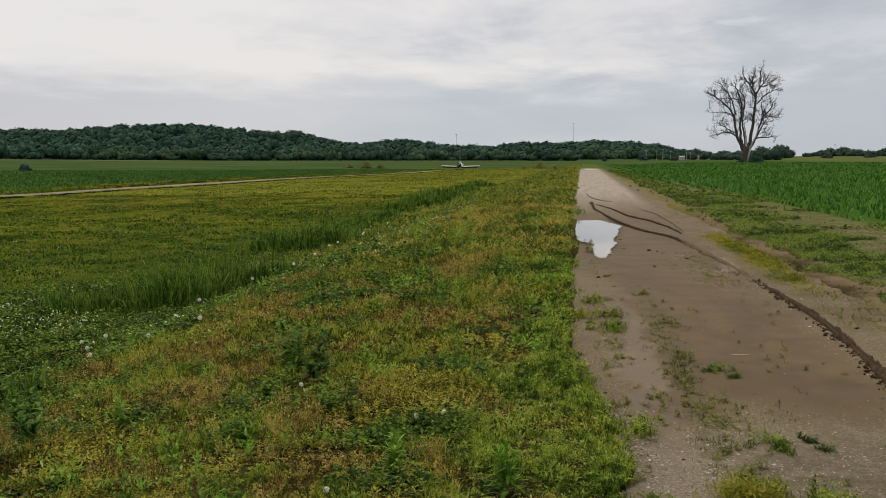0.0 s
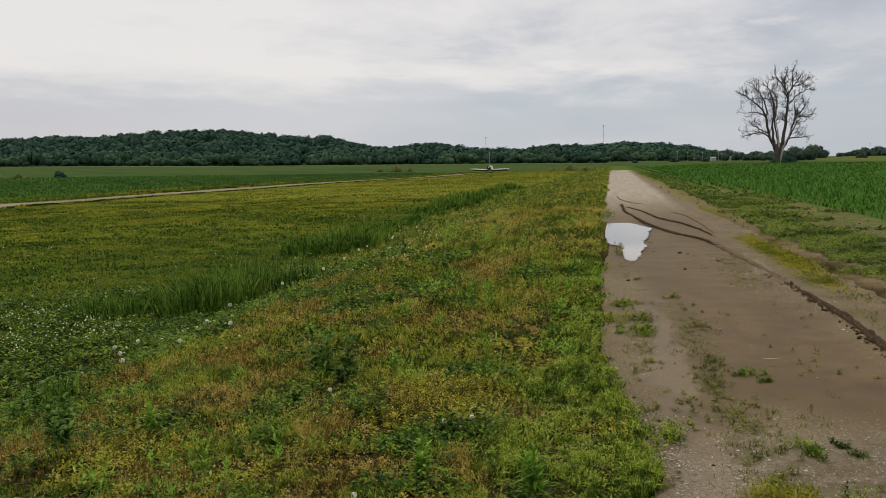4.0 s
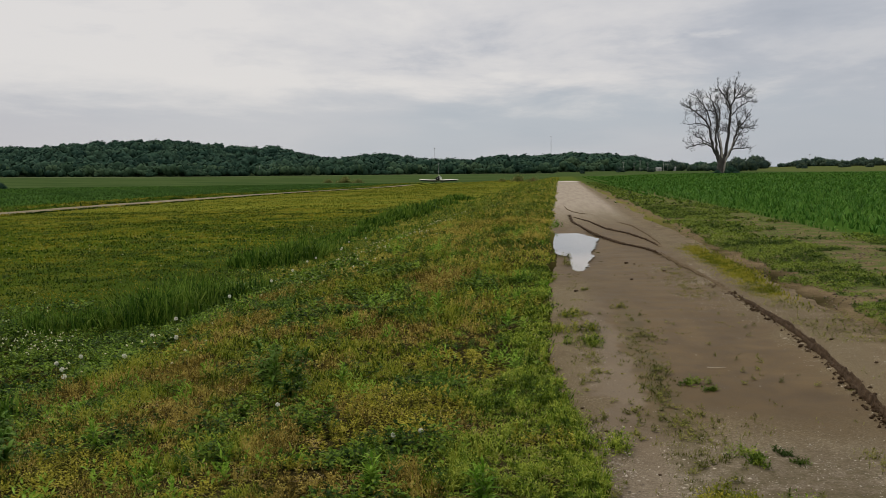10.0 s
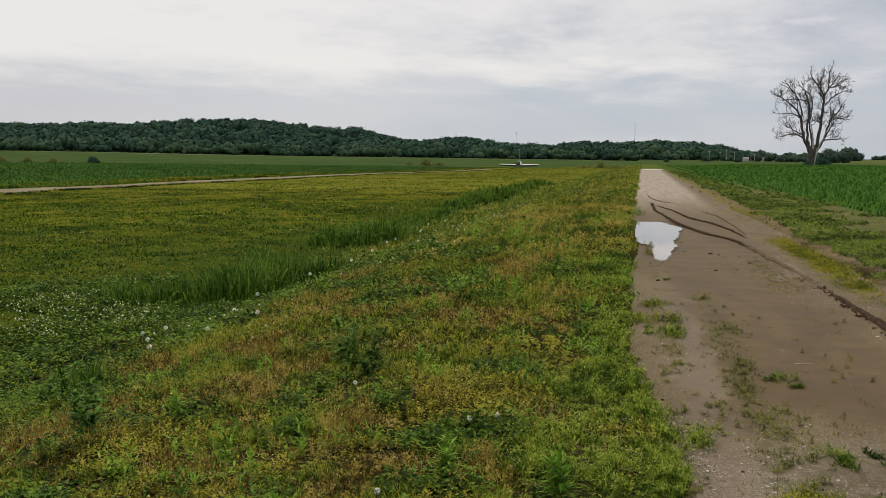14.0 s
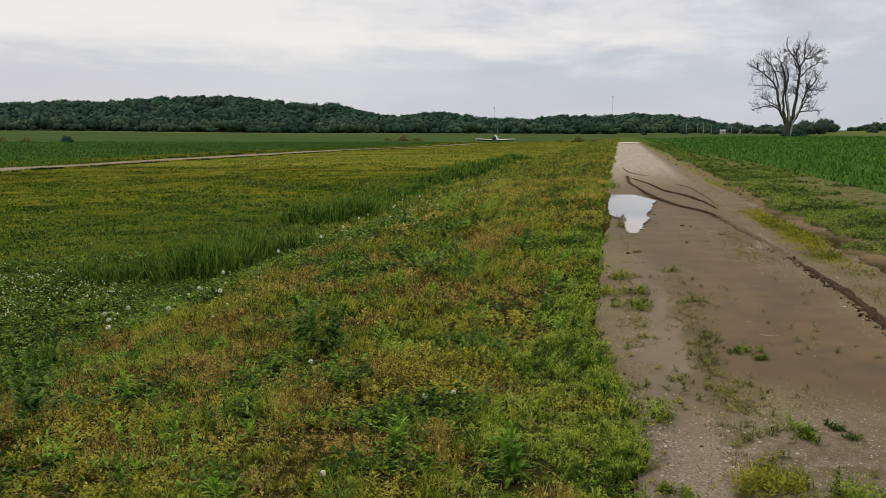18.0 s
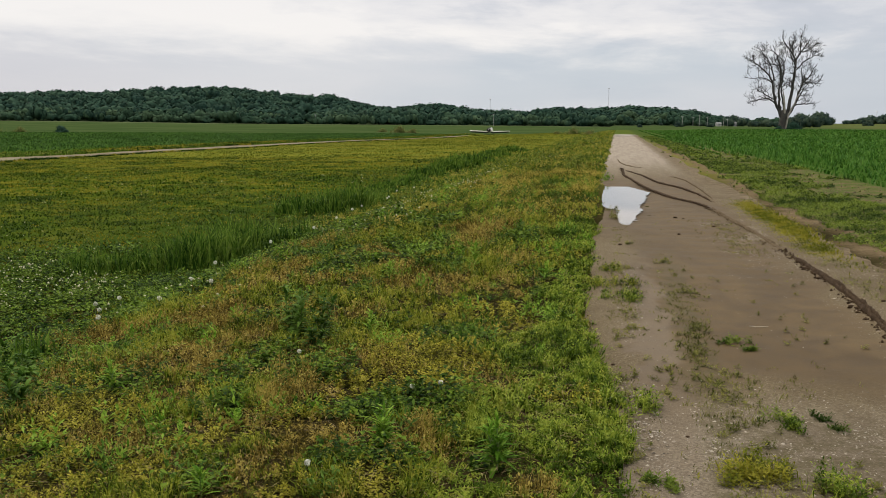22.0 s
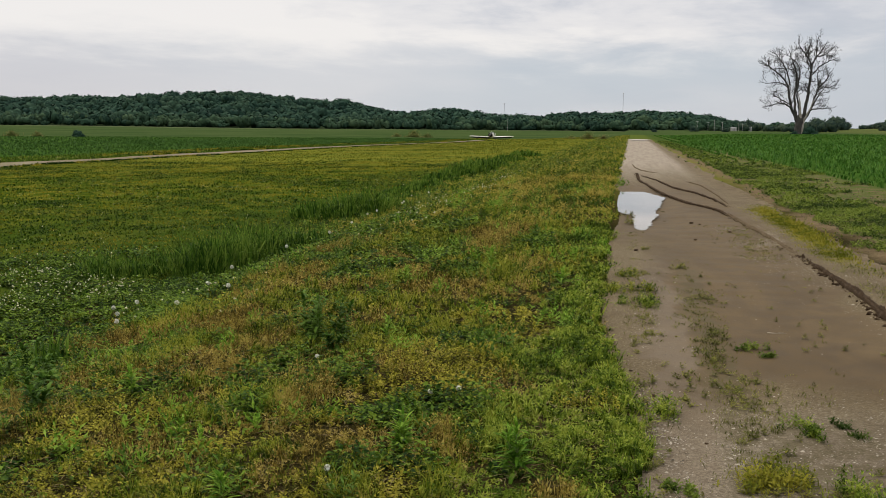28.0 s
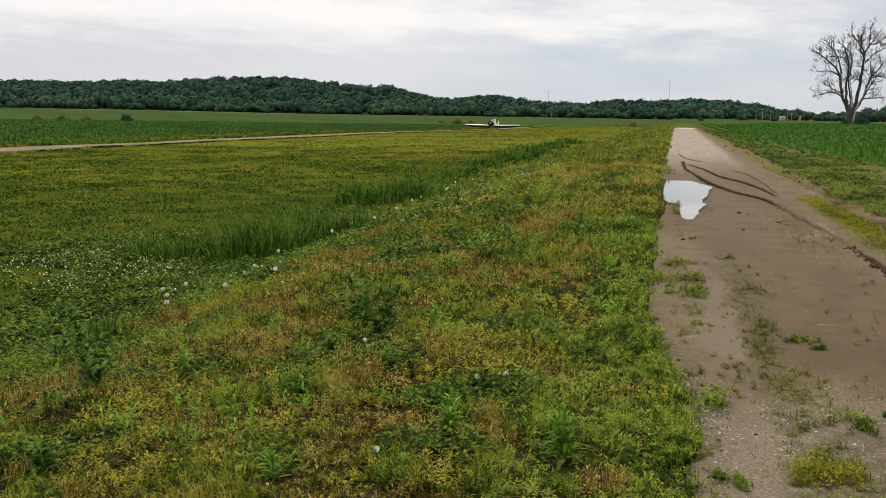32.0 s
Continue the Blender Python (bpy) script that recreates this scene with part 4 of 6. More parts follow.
    stuff("straw_litter", [leaves(on_land(x[q], y[q], -0.02) + r.uniform(0, 0.03, (m, 1)) * np.array([0, 0, 1]), r.uniform(0.04, 0.12, m), r.uniform(0.002, 0.004, m), r.uniform(0, 6.3, m), r.uniform(-0.1, 0.35, m))], leaf_mat("dry_straw", [(0.14, 0.10, 0.045), (0.24, 0.18, 0.09), (0.34, 0.27, 0.15)], 0.8), "dry straw lying among the weeds", "straw")
    # rank tufts standing on the far bank
    n = 70
    x, y = r.uniform(-6.5, -0.8, n), 30 + 130 * r.random(n) ** 1.2
    k = 26
    h = np.repeat(r.uniform(0.14, 0.38, n), k)
    X, Y = np.repeat(x, k) + r.normal(0, 0.22, n * k), np.repeat(y, k) + r.normal(0, 0.4, n * k)
    stuff("bank_tufts", [sprigs(on_land(X, Y), h * r.uniform(0.5, 1.1, n * k), r.uniform(0.08, 0.16, n * k), r.uniform(0.04, 0.08, n * k), 6, 0.6, r)], VERGE, "rank olive weed tufts along the far bank", "weeds")
    # white clover heads
    n = 15000
    x, y = r.uniform(-11, -1.5, n), r.uniform(5, 50, n)
    f = drift(x, y, FLOWER_AT) + (0.35 + 1.6 * sm(y, 14, 20)) * sm(vnoise(x, y, 1.2, 81), 0.55, 0.8) * sm(x, -7.5, -5.5) * (1 - sm(x, -3.6, -2.6))
    q = r.random(n) < f * (0.10 + 0.07 * sm(y, 14, 20))
    P = on_land(x[q], y[q], -0.13)
    P[:, 2] += r.uniform(-0.04, 0.05, len(P))
    n = 300
    a, d = r.uniform(0, 6.3, n), np.sqrt(r.random(n))
    x, y = -8.9 + 1.5 * d * np.cos(a), 13.0 + 1.7 * d * np.sin(a)
    mat_flowers = on_land(x, y, -0.10)
    mat_flowers[:, 2] += r.uniform(-0.03, 0.03, n)
    P = np.concatenate([P, mat_flowers])
    stuff("clover_flowers", [lumps(P, r.uniform(0.010, 0.018, len(P)) * (1 + P[:, 1] * 0.012), r)], WHITE, "small white clover flower heads", "flowers")


def build_airfield_grass():
    r = np.random.default_rng(33)
    sets, dark, pale = [], [], []
    for y0, y1, per, g in ((6, 30, 80, 1.5), (30, 70, 30, 2.3), (70, 160, 8, 4.2), (160, 300, 1.8, 7.5)):
        n = int(34 * (y1 - y0) * per)
        x, y = r.uniform(-43.0, -8.2, n), r.uniform(y0, y1, n)
        q = (x > -0.9 * y - 4) & (x < -41.7 + 0.016 * y + 60) & (x > -42.2 + 0.016 * y)
        x, y = x[q], y[q]
        P, m = on_land(x, y), q.sum()
        (sets if y0 < 60 else pale).append(blades(P, r.uniform(0.03, 0.07, m) * g ** 0.5, r.uniform(0.014, 0.026, m) * g, r.uniform(0.3, 1.3, m), r))
        f = sm(vnoise(x, y * 0.8, 2.0, 91) * 0.55 + vnoise(x, y, 0.8, 92) * 0.45 + 0.10 * sm(x, -16, -10) + 0.07 * (1 - sm(y, 20, 45)) - 0.03 * sm(y, 40, 70), 0.53, 0.63) * (r.random(m) < 0.7)
        if y0 > 60:
            continue
        q = f > 0.4
        k = q.sum()
        dark.append(sprigs(P[q], r.uniform(0.04, 0.09, k) * g ** 0.3, r.uniform(0.03, 0.05, k) * g ** 0.7, r.uniform(0.018, 0.030, k) * g ** 0.7, 3, 0.5, r))
    n = 800
    x, y = r.uniform(-26, -9, n), r.uniform(10, 45, n)
    q = (x > -0.8 * y) & (r.random(n) < 0.35 + 0.65 * sm(vnoise(x, y, 3.0, 93), 0.5, 0.7))
    P = on_land(x[q], y[q], -0.06)
    stuff("airfield_flowers", [lumps(P, r.uniform(0.008, 0.015, len(P)) * (1 + P[:, 1] * 0.012), r)], WHITE, "scattered white clover heads in mown grass", "flowers")
    stuff("mown_grass", sets, MOWN, "mown straw and green airfield grass", "grass")
    stuff("far_mown_grass", pale, STRAW, "pale golden mown grass along the airstrip", "grass")
    stuff("weed_tufts", dark, TUFT, "dark green weed tufts in mown grass", "weeds")


def build_ditch():
    """Thickets of tall grass in the ditch."""
    near_spots = ((-4.7, 7.2, 0.28, 0.32), (-8.7, 14.9, 0.5, 0.45), (-8.2, 15.2, 0.5, 0.50), (-7.8, 15.5, 0.55, 0.60), (-7.3, 15.6, 0.6, 0.80), (-6.9, 15.8, 0.6, 0.90), (-7.4, 16.4, 0.6, 0.85), (-6.7, 16.6, 0.6, 0.92), (-6.5, 17.4, 0.6, 0.90), (-7.1, 17.3, 0.6, 0.85), (-6.1, 17.7, 0.5, 0.75))
    far_spots = ((-8.7, 26.0, 0.7, 0.70), (-8.2, 26.6, 0.75, 0.85), (-7.7, 27.6, 0.8, 0.95), (-7.9, 29.5, 0.8, 0.50), (-8.3, 32.0, 0.8, 0.42), (-8.5, 35.0, 0.8, 0.40), (-8.7, 38.5, 0.9, 0.38), (-8.8, 42.0, 0.9, 0.42), (-9.0, 46.0, 1.0, 0.55), (-9.1, 50.5, 1.0, 0.75), (-9.2, 55.0, 1.1, 0.85), (-9.2, 59.0, 1.1, 0.9), (-9.3, 65.0, 1.2, 0.7), (-9.4, 75.0, 1.3, 0.7), (-9.5, 88.0, 1.5, 0.7))
    r = np.random.default_rng(44)
    for cx, cy, rad, h in near_spots + far_spots:
        g = max(1.0, cy / 16)
        n = int(1700 * rad * rad / g ** 1.1)
        a, q = r.uniform(0, 6.3, n), np.sqrt(r.random(n)) * rad
        x, y = cx + np.cos(a) * q, cy + np.sin(a) * q * 1.25
        hh = h * r.uniform(0.45, 1.05, n) * (1.05 - 0.5 * (q / rad) ** 2) * (0.75 + 0.5 * vnoise(x, y, 0.5, 5))
        V, F = blades(on_land(x, y, 0.03) , hh, r.uniform(0.016, 0.030, n) * g, 0.05 + 1.15 * r.random(n) ** 1.3, r)
        base = np.array([cx, cy, float(bed(cx, cy))])
        ob = thing("tall_grass_clump", pose(*base), "thick clump of tall dark green grass in the ditch", "tall grass", "ditch grass")
        tagged(part("grass_tuft", mesh_of("grass_tuft", V - base, F, REED), None, ob), kind="stuff")
    n = 52000
    x, y = r.uniform(-9.6, -4.8, n), r.uniform(9, 110, n) ** 1.0
    q = r.random(n) < np.exp(-((x + 7.2) / 1.0) ** 2) * sm(vnoise(x, y, 2.2, 6), 0.35, 0.7) * np.minimum(1, 34 / y) * (0.25 + 0.75 * sm(y, 21, 26))
    x, y = x[q], y[q]
    m = len(x)
    stuff("ditch_grass", [blades(on_land(x, y, 0.02), r.uniform(0.08, 0.22, m), r.uniform(0.008, 0.014, m) * (1 + y / 30), r.uniform(0.1, 0.8, m), r)], REED, "rank green grass along the ditch", "grass")


# weed mats and bare patches on the verge: x, y, radius
MATS_AT = ((2.95, 12.9, 0.3), (3.75, 13.9, 0.45), (3.6, 10.5, 0.5), (4.3, 10.2, 0.7), (4.2, 15.5, 0.6), (4.3, 20.5, 0.6), (4.4, 28.0, 0.9), (4.2, 17.8, 0.6), (4.6, 35.0, 1.2), (4.2, 24.0, 0.6), (3.7, 19.5, 0.4), (4.8, 14.2, 0.4))
BARE_AT = ((3.2, 15.2, 0.42), (3.6, 14.75, 0.2), (3.5, 12.0, 0.35), (4.15, 12.7, 0.45), (4.8, 12.4, 0.5), (5.5, 18.3, 0.55), (5.6, 21.4, 0.5), (5.35, 24.0, 0.55), (4.7, 16.8, 0.22), (5.4, 15.2, 0.6), (6.2, 17.0, 0.5), (6.1, 20.0, 0.4), (5.2, 28.5, 0.4))


def corn_edge(y):
    return np.interp(y, (0, 21, 28, 42, 50, 63, 100), (6.9, 6.7, 6.1, 6.0, 5.4, 4.4, 4.1))


def build_verge():
    """Yellow-green grass strip, weedy dirt and the clumps that grow in the track."""
    r = np.random.default_rng(55)
    n = 14000
    x, y = r.uniform(2.1, 3.3, n), r.uniform(10, 23, n)
    strip = np.exp(-((x - (2.66 + 0.08 * np.sin(y * 0.9))) / 0.19) ** 4) * sm(vnoise(x, y, 0.5, 16), 0.15, 0.45) * sm(y, 11, 12.5) * (1 - sm(y, 19, 22))
    q = r.random(n) < strip
    stuff("verge_grass", [blades(on_land(np.repeat(x[q], 6) + r.normal(0, 0.1, q.sum() * 6), np.repeat(y[q], 6) + r.normal(0, 0.3, q.sum() * 6), -0.02), r.uniform(0.02, 0.065, q.sum() * 6), r.uniform(0.010, 0.018, q.sum() * 6), r.uniform(0.3, 1.0, q.sum() * 6), r)], STRIPE, "yellow-green grass strip beside the rut", "grass")
    def carpet(x, y):
        """How thick the weeds lie on the verge, 0 to 1."""
        n = vnoise(x, y, 1.3, 14) * 0.55 + vnoise(x, y, 0.45, 15) * 0.33 + vnoise(x, y, 0.16, 13) * 0.12
        edge = 3.28 + 0.35 * (vnoise(y, y * 0, 1.1, 20) - 0.5)
        n = n + 0.16 * (1 - sm(x, 4.4, 5.4)) - 0.10 * sm(x, 4.9, 5.6) * (1 - sm(y, 26, 34)) - 0.9 * (1 - sm(x, edge - 0.12, edge + 0.12))
        return sm(n + 0.40 * drift(x, y, MATS_AT) - 0.55 * drift(x, y, BARE_AT), 0.50, 0.56)
    sets = []
    for y0, y1, per, g in ((-7, 8, 20, 2.4), (8, 13, 520, 1.0), (13, 22, 280, 1.4), (22, 45, 80, 2.3), (45, 130, 11, 4.8)):
        n = int(5.4 * (y1 - y0) * per * 1.25)
        x, y = r.uniform(2.6, 8.0, n), r.uniform(y0, y1, n)
        q = (r.random(n) < np.maximum(carpet(x, y), 0.015)) & (x < corn_edge(y) + 0.8)
        m = q.sum()
        sets.append(sprigs(on_land(x[q], y[q]), r.uniform(0.02, 0.06, m) * g ** 0.3, r.uniform(0.022, 0.040, m) * g, r.uniform(0.012, 0.020, m) * g, 4, 0.55, r))
    stuff("weed_mats", sets, MAT, "low green weed carpets on bare brown soil", "weeds")
    n = 9000
    x, y = r.uniform(2.7, 7.5, n), 8 + 40 * r.random(n) ** 1.8
    q = r.random(n) < 0.06 + 0.6 * carpet(x, y)
    m, g = q.sum(), 1 + y[q] / 26
    stuff("verge_weeds", [blades(on_land(x[q], y[q]), r.uniform(0.03, 0.09, m), r.uniform(0.005, 0.009, m) * g, r.uniform(0.3, 1, m), r)], VERGE, "scattered grass blades on the verge", "weeds")
    n = 9000
    x, y = r.uniform(2.7, 6.5, n), 7 + 22 * r.random(n) ** 1.3
    q = (r.random(n) < 0.15 + 0.85 * drift(x, y, BARE_AT)) & (x > road_right(y) - 0.45)
    stuff("soil_crumbs", [lumps(on_land(x[q], y[q], -0.002), 0.007 + 0.022 * r.random(q.sum()) ** 3, r)], two_tone("crumbled_soil", (0.075, 0.052, 0.032), (0.19, 0.15, 0.105), 9.0, 0.95, 0), "crumbs of brown soil on the verge", "soil")
    n = 5000
    x, y = r.uniform(2.4, 3.5, n), 6 + 7 * r.random(n)
    q = r.random(n) < 0.55 * sm(vnoise(x, y, 0.55, 31), 0.42, 0.7)
    m = q.sum()
    stuff("dirt_weeds", [sprigs(on_road(x[q], y[q]), r.uniform(0.015, 0.04, m), r.uniform(0.014, 0.028, m), r.uniform(0.006, 0.012, m), 5, 0.5, r)], TRACK_WEED, "thin olive weeds on the dirt beside the rut", "weeds")
    near_clumps = ((0.12, 9.75, 0.24, 0.13, GREEN), (0.12, 10.9, 0.16, 0.10, GREEN), (0.24, 9.0, 0.13, 0.09, LIME), (0.27, 8.3, 0.12, 0.06, TRACK_WEED), (0.32, 7.65, 0.1, 0.05, TRACK_WEED), (0.38, 5.49, 0.1, 0.12, LIME), (0.45, 5.9, 0.05, 0.05, TRACK_WEED), (1.04, 5.46, 0.08, 0.08, MAT), (1.1, 5.32, 0.06, 0.07, LIME), (1.01, 7.42, 0.09, 0.06, MAT), (1.11, 7.11, 0.04, 0.04, MAT), (0.8, 7.96, 0.13, 0.05, TRACK_WEED), (0.74, 7.42, 0.14, 0.04, TRACK_WEED), (0.76, 6.98, 0.09, 0.04, TRACK_WEED), (0.71, 4.58, 0.17, 0.09, STRIPE), (0.86, 4.57, 0.12, 0.08, STRIPE))
    more_clumps = ((1.14, 4.48, 0.12, 0.12, LIME), (0.35, 4.44, 0.05, 0.04, MAT), (0.4, 4.37, 0.04, 0.04, MAT), (1.31, 5.39, 0.06, 0.05, MAT), (0.77, 6.09, 0.07, 0.04, TRACK_WEED), (0.81, 5.22, 0.09, 0.05, TRACK_WEED), (0.49, 6.45, 0.05, 0.04, TRACK_WEED), (0.08, 17.0, 0.09, 0.20, TRACK_WEED), (0.10, 18.3, 0.08, 0.18, TRACK_WEED), (0.34, 13.09, 0.08, 0.06, TRACK_WEED), (0.67, 11.51, 0.08, 0.06, TRACK_WEED), (1.26, 5.51, 0.05, 0.05, MAT), (0.85, 9.58, 0.05, 0.06, TRACK_WEED))
    for cx, cy, rad, h, mat in near_clumps + more_clumps:
        thin = 0.4 if mat is TRACK_WEED else 0.8 if mat in (MAT, GREEN) else 1.6
        h *= 0.4 + 0.6 * thin
        n = int((70 + 4200 * rad * rad) * thin)
        a, d = r.uniform(0, 6.3, n), np.abs(r.normal(0, 0.62, n)) * rad
        P = np.stack([np.cos(a) * d, np.sin(a) * d * 1.5, np.full(n, -0.035)], 1)
        heads = r.normal(0, 0.55 * rad, (5, 2)) * (1.0, 1.8)
        P[:, :2] = P[:, :2] * 0.6 + heads[r.integers(0, 5, n)]
        n = n // 2
        k = n
        g = 1 + cy / 30
        V, F = join([sprigs(P[:n], (0.75 * h * r.uniform(0.5, 1.1, n) + 0.03) * np.exp(-0.6 * (d[:n] / rad) ** 2), r.uniform(0.016, 0.030, n) * g, r.uniform(0.006, 0.012, n) * g, 8, 0.5, r),
                     blades(P[n:n + k // 2], 0.7 * h * r.uniform(0.5, 1.2, k // 2) + 0.03, r.uniform(0.003, 0.006, k // 2) * g, r.uniform(0.4, 1.1, k // 2), r)])
        ob = thing("weed_clump", pose(cx, cy, 0.0), "small grassy weed clump growing in the wet track", "weed", "clumps in the track")
        tagged(part("foliage", mesh_of("foliage", V, F, mat), None, ob), kind="stuff")
    # tiny rosettes scattered over the gravel
    n = 3000
    x, y = r.uniform(0.15, 2.1, n), 2.2 + 8.8 * r.random(n) ** 1.1
    f = (1 - sm(y, 5.0, 6.2)) * 0.40 + 0.75 * np.exp(-((x - 0.76) / 0.17) ** 2) * (1 - sm(y, 8, 10)) + 0.6 * np.exp(-((x - 0.2) / 0.15) ** 2) + 0.05
    q = r.random(n) < f * sm(vnoise(x, y, 0.5, 27), 0.25, 0.7)
    x, y = np.repeat(x[q], 4), np.repeat(y[q], 4)
    m = len(x)
    P = on_road(x + r.normal(0, 0.014, m), y + r.normal(0, 0.014, m))
    h = r.random(m) < 0.5
    stuff("track_rosettes", [sprigs(P[h], r.uniform(0.015, 0.045, h.sum()), r.uniform(0.014, 0.03, h.sum()), r.uniform(0.006, 0.012, h.sum()), 6, 0.5, r)], TRACK_WEED, "tiny olive weeds trodden into the gravel", "weeds")
    stuff("track_tufts", [sprigs(P[~h], r.uniform(0.015, 0.045, (~h).sum()), r.uniform(0.014, 0.03, (~h).sum()), r.uniform(0.006, 0.012, (~h).sum()), 6, 0.6, r)], TRACK_WEED, "tiny yellowing tufts scattered over the gravel", "weeds")
    # thin sprigs and pebbles over the gravel
    n = 12000
    x, y = r.uniform(0.1, 2.3, n), r.uniform(3.4, 17, n)
    f = 0.5 * sm(vnoise(x, y, 0.45, 17), 0.58, 0.8) * (0.10 + 0.9 * (1 - sm(y, 5.2, 6.6))) + 0.6 * np.exp(-((x - 0.74) / 0.14) ** 2) * (1 - sm(y, 9, 12)) * sm(vnoise(x, y, 0.3, 18), 0.3, 0.6) + 0.3 * np.exp(-((x - 0.16) / 0.13) ** 2) * sm(vnoise(x, y, 0.6, 19), 0.45, 0.7)
    f = f + 0.5 * np.exp(-((x - 1.8) / 0.22) ** 2) * sm(y, 12, 13) * (1 - sm(y, 16, 17))
    q = r.random(n) < f
    x, y = np.repeat(x[q], 7) + r.normal(0, 0.022, q.sum() * 7), np.repeat(y[q], 7) + r.normal(0, 0.03, q.sum() * 7)
    m = len(x)
    stuff("track_sprigs", [blades(on_road(x, y), r.uniform(0.012, 0.036, m), r.uniform(0.003, 0.006, m), r.uniform(0.5, 1.3, m), r)], TRACK_WEED, "thin sprigs growing through the gravel", "weeds")
    n = 70000
    x, y = r.uniform(0.15, 3.0, n), 2.8 + 8.5 * r.random(n) ** 1.7
    y = np.where(np.arange(n) < 10000, r.uniform(-6, 4.0, n), y)
    far = np.arange(n) > n - 5000
    x, y = np.where(far, r.uniform(1.3, 2.3, n), x), np.where(far, r.uniform(10.5, 17, n), y)
    f = (1 - 0.95 * sm(x, 0.35, 0.7) * (1 - sm(x, 1.9, 2.2)) * sm(y, 5.4, 6.6)) * (0.15 + 0.85 * sm(vnoise(x, y, 0.35, 28), 0.35, 0.6)) * (0.35 + 0.65 * (1 - sm(y, 5.0, 6.6))) * (1 - 0.6 * np.exp(-((x - 0.5) / 0.12) ** 2) * sm(y, 5.0, 6.2))
    f = np.where(far, sm(vnoise(x, y, 0.6, 29), 0.35, 0.6) * sm(x, 1.3, 1.8), f)
    q = (r.random(n) < f)
    m = q.sum()
    P = on_road(x[q], y[q], 0.0015)
    V, F = chips(P, (0.0024 + 0.0042 * r.random(m) + 0.006 * r.random(m) ** 6) * (1 + 0.05 * np.maximum(P[:, 1] - 6, 0)), r)
    stuff("pebbles", [(V, F)], two_tone("limestone_chips", (0.135, 0.112, 0.085), (0.37, 0.33, 0.275), 30.0, 0.85, 0), "pale limestone chips on the track", "gravel")
    n = 26000
    x, y = r.uniform(0.15, 2.6, n), 2.6 + 8 * r.random(n) ** 1.8
    q = r.random(n) < (0.12 + 0.88 * (1 - sm(y, 5.0, 6.4))) * (1 - 0.7 * np.exp(-((x - 0.5) / 0.12) ** 2) * sm(y, 5.0, 6.2))
    stuff("dark_pebbles", [chips(on_road(x[q], y[q], 0.001), 0.0022 + 0.0045 * r.random(q.sum()) ** 2, r)], two_tone("dark_chips", (0.045, 0.037, 0.027), (0.10, 0.082, 0.06), 30.0, 0.85, 0), "dark stone chips and crumbs on the track", "gravel")


def build_litter():
    r = np.random.default_rng(58)
    for x, y, size in ((1.15, 17.15, 0.05), (1.28, 17.0, 0.03), (0.2, 13.0, 0.045), (0.29, 5.91, 0.022), (1.06, 14.57, 0.04), (1.67, 15.81, 0.04), (0.54, 5.12, 0.014), (0.15, 6.5, 0.016), (2.55, 9.3, 0.03), (2.62, 8.2, 0.025)):
        bm = bmesh.new()
        bmesh.ops.create_icosphere(bm, subdivisions=2, radius=size * 0.6)
        for v in bm.verts:
            v.co = Vector((v.co.x * 1.3, v.co.y, v.co.z * 0.6)) * (1 + 0.35 * (r.random() - 0.5))
        me = bpy.data.meshes.new("mud_clod")
        bm.to_mesh(me), bm.free()
        me.materials.append(MUD)
        ob = new("mud_clod", me)
        ob.matrix_basis = pose(*on_road(np.array([x]), np.array([y]), -0.2 * size)[0], 0, 0, r.uniform(0, 360))
        tagged(ob, "dark clod of wet mud lying on the track", "mud clod", "clods on the track")
    z = float(on_road(np.array([1.29]), np.array([8.02]), 0.0)[0, 2])
    line = bend([(-0.07, 0.01, 0.003), (0.0, 0.0, 0.005), (0.075, 0.015, 0.003)], r, 0.03, 0.002)
    ob = new("twig", mesh_of("twig", *tube(line, np.linspace(0.0045, 0.0025, len(line)), 7), two_tone("peeled_wood", (0.34, 0.29, 0.22), (0.48, 0.42, 0.34), 40.0, 0.8, 0), True))
    ob.location = (1.29, 8.02, z)
    tagged(ob, "pale peeled twig lying on the wet track", "twig")


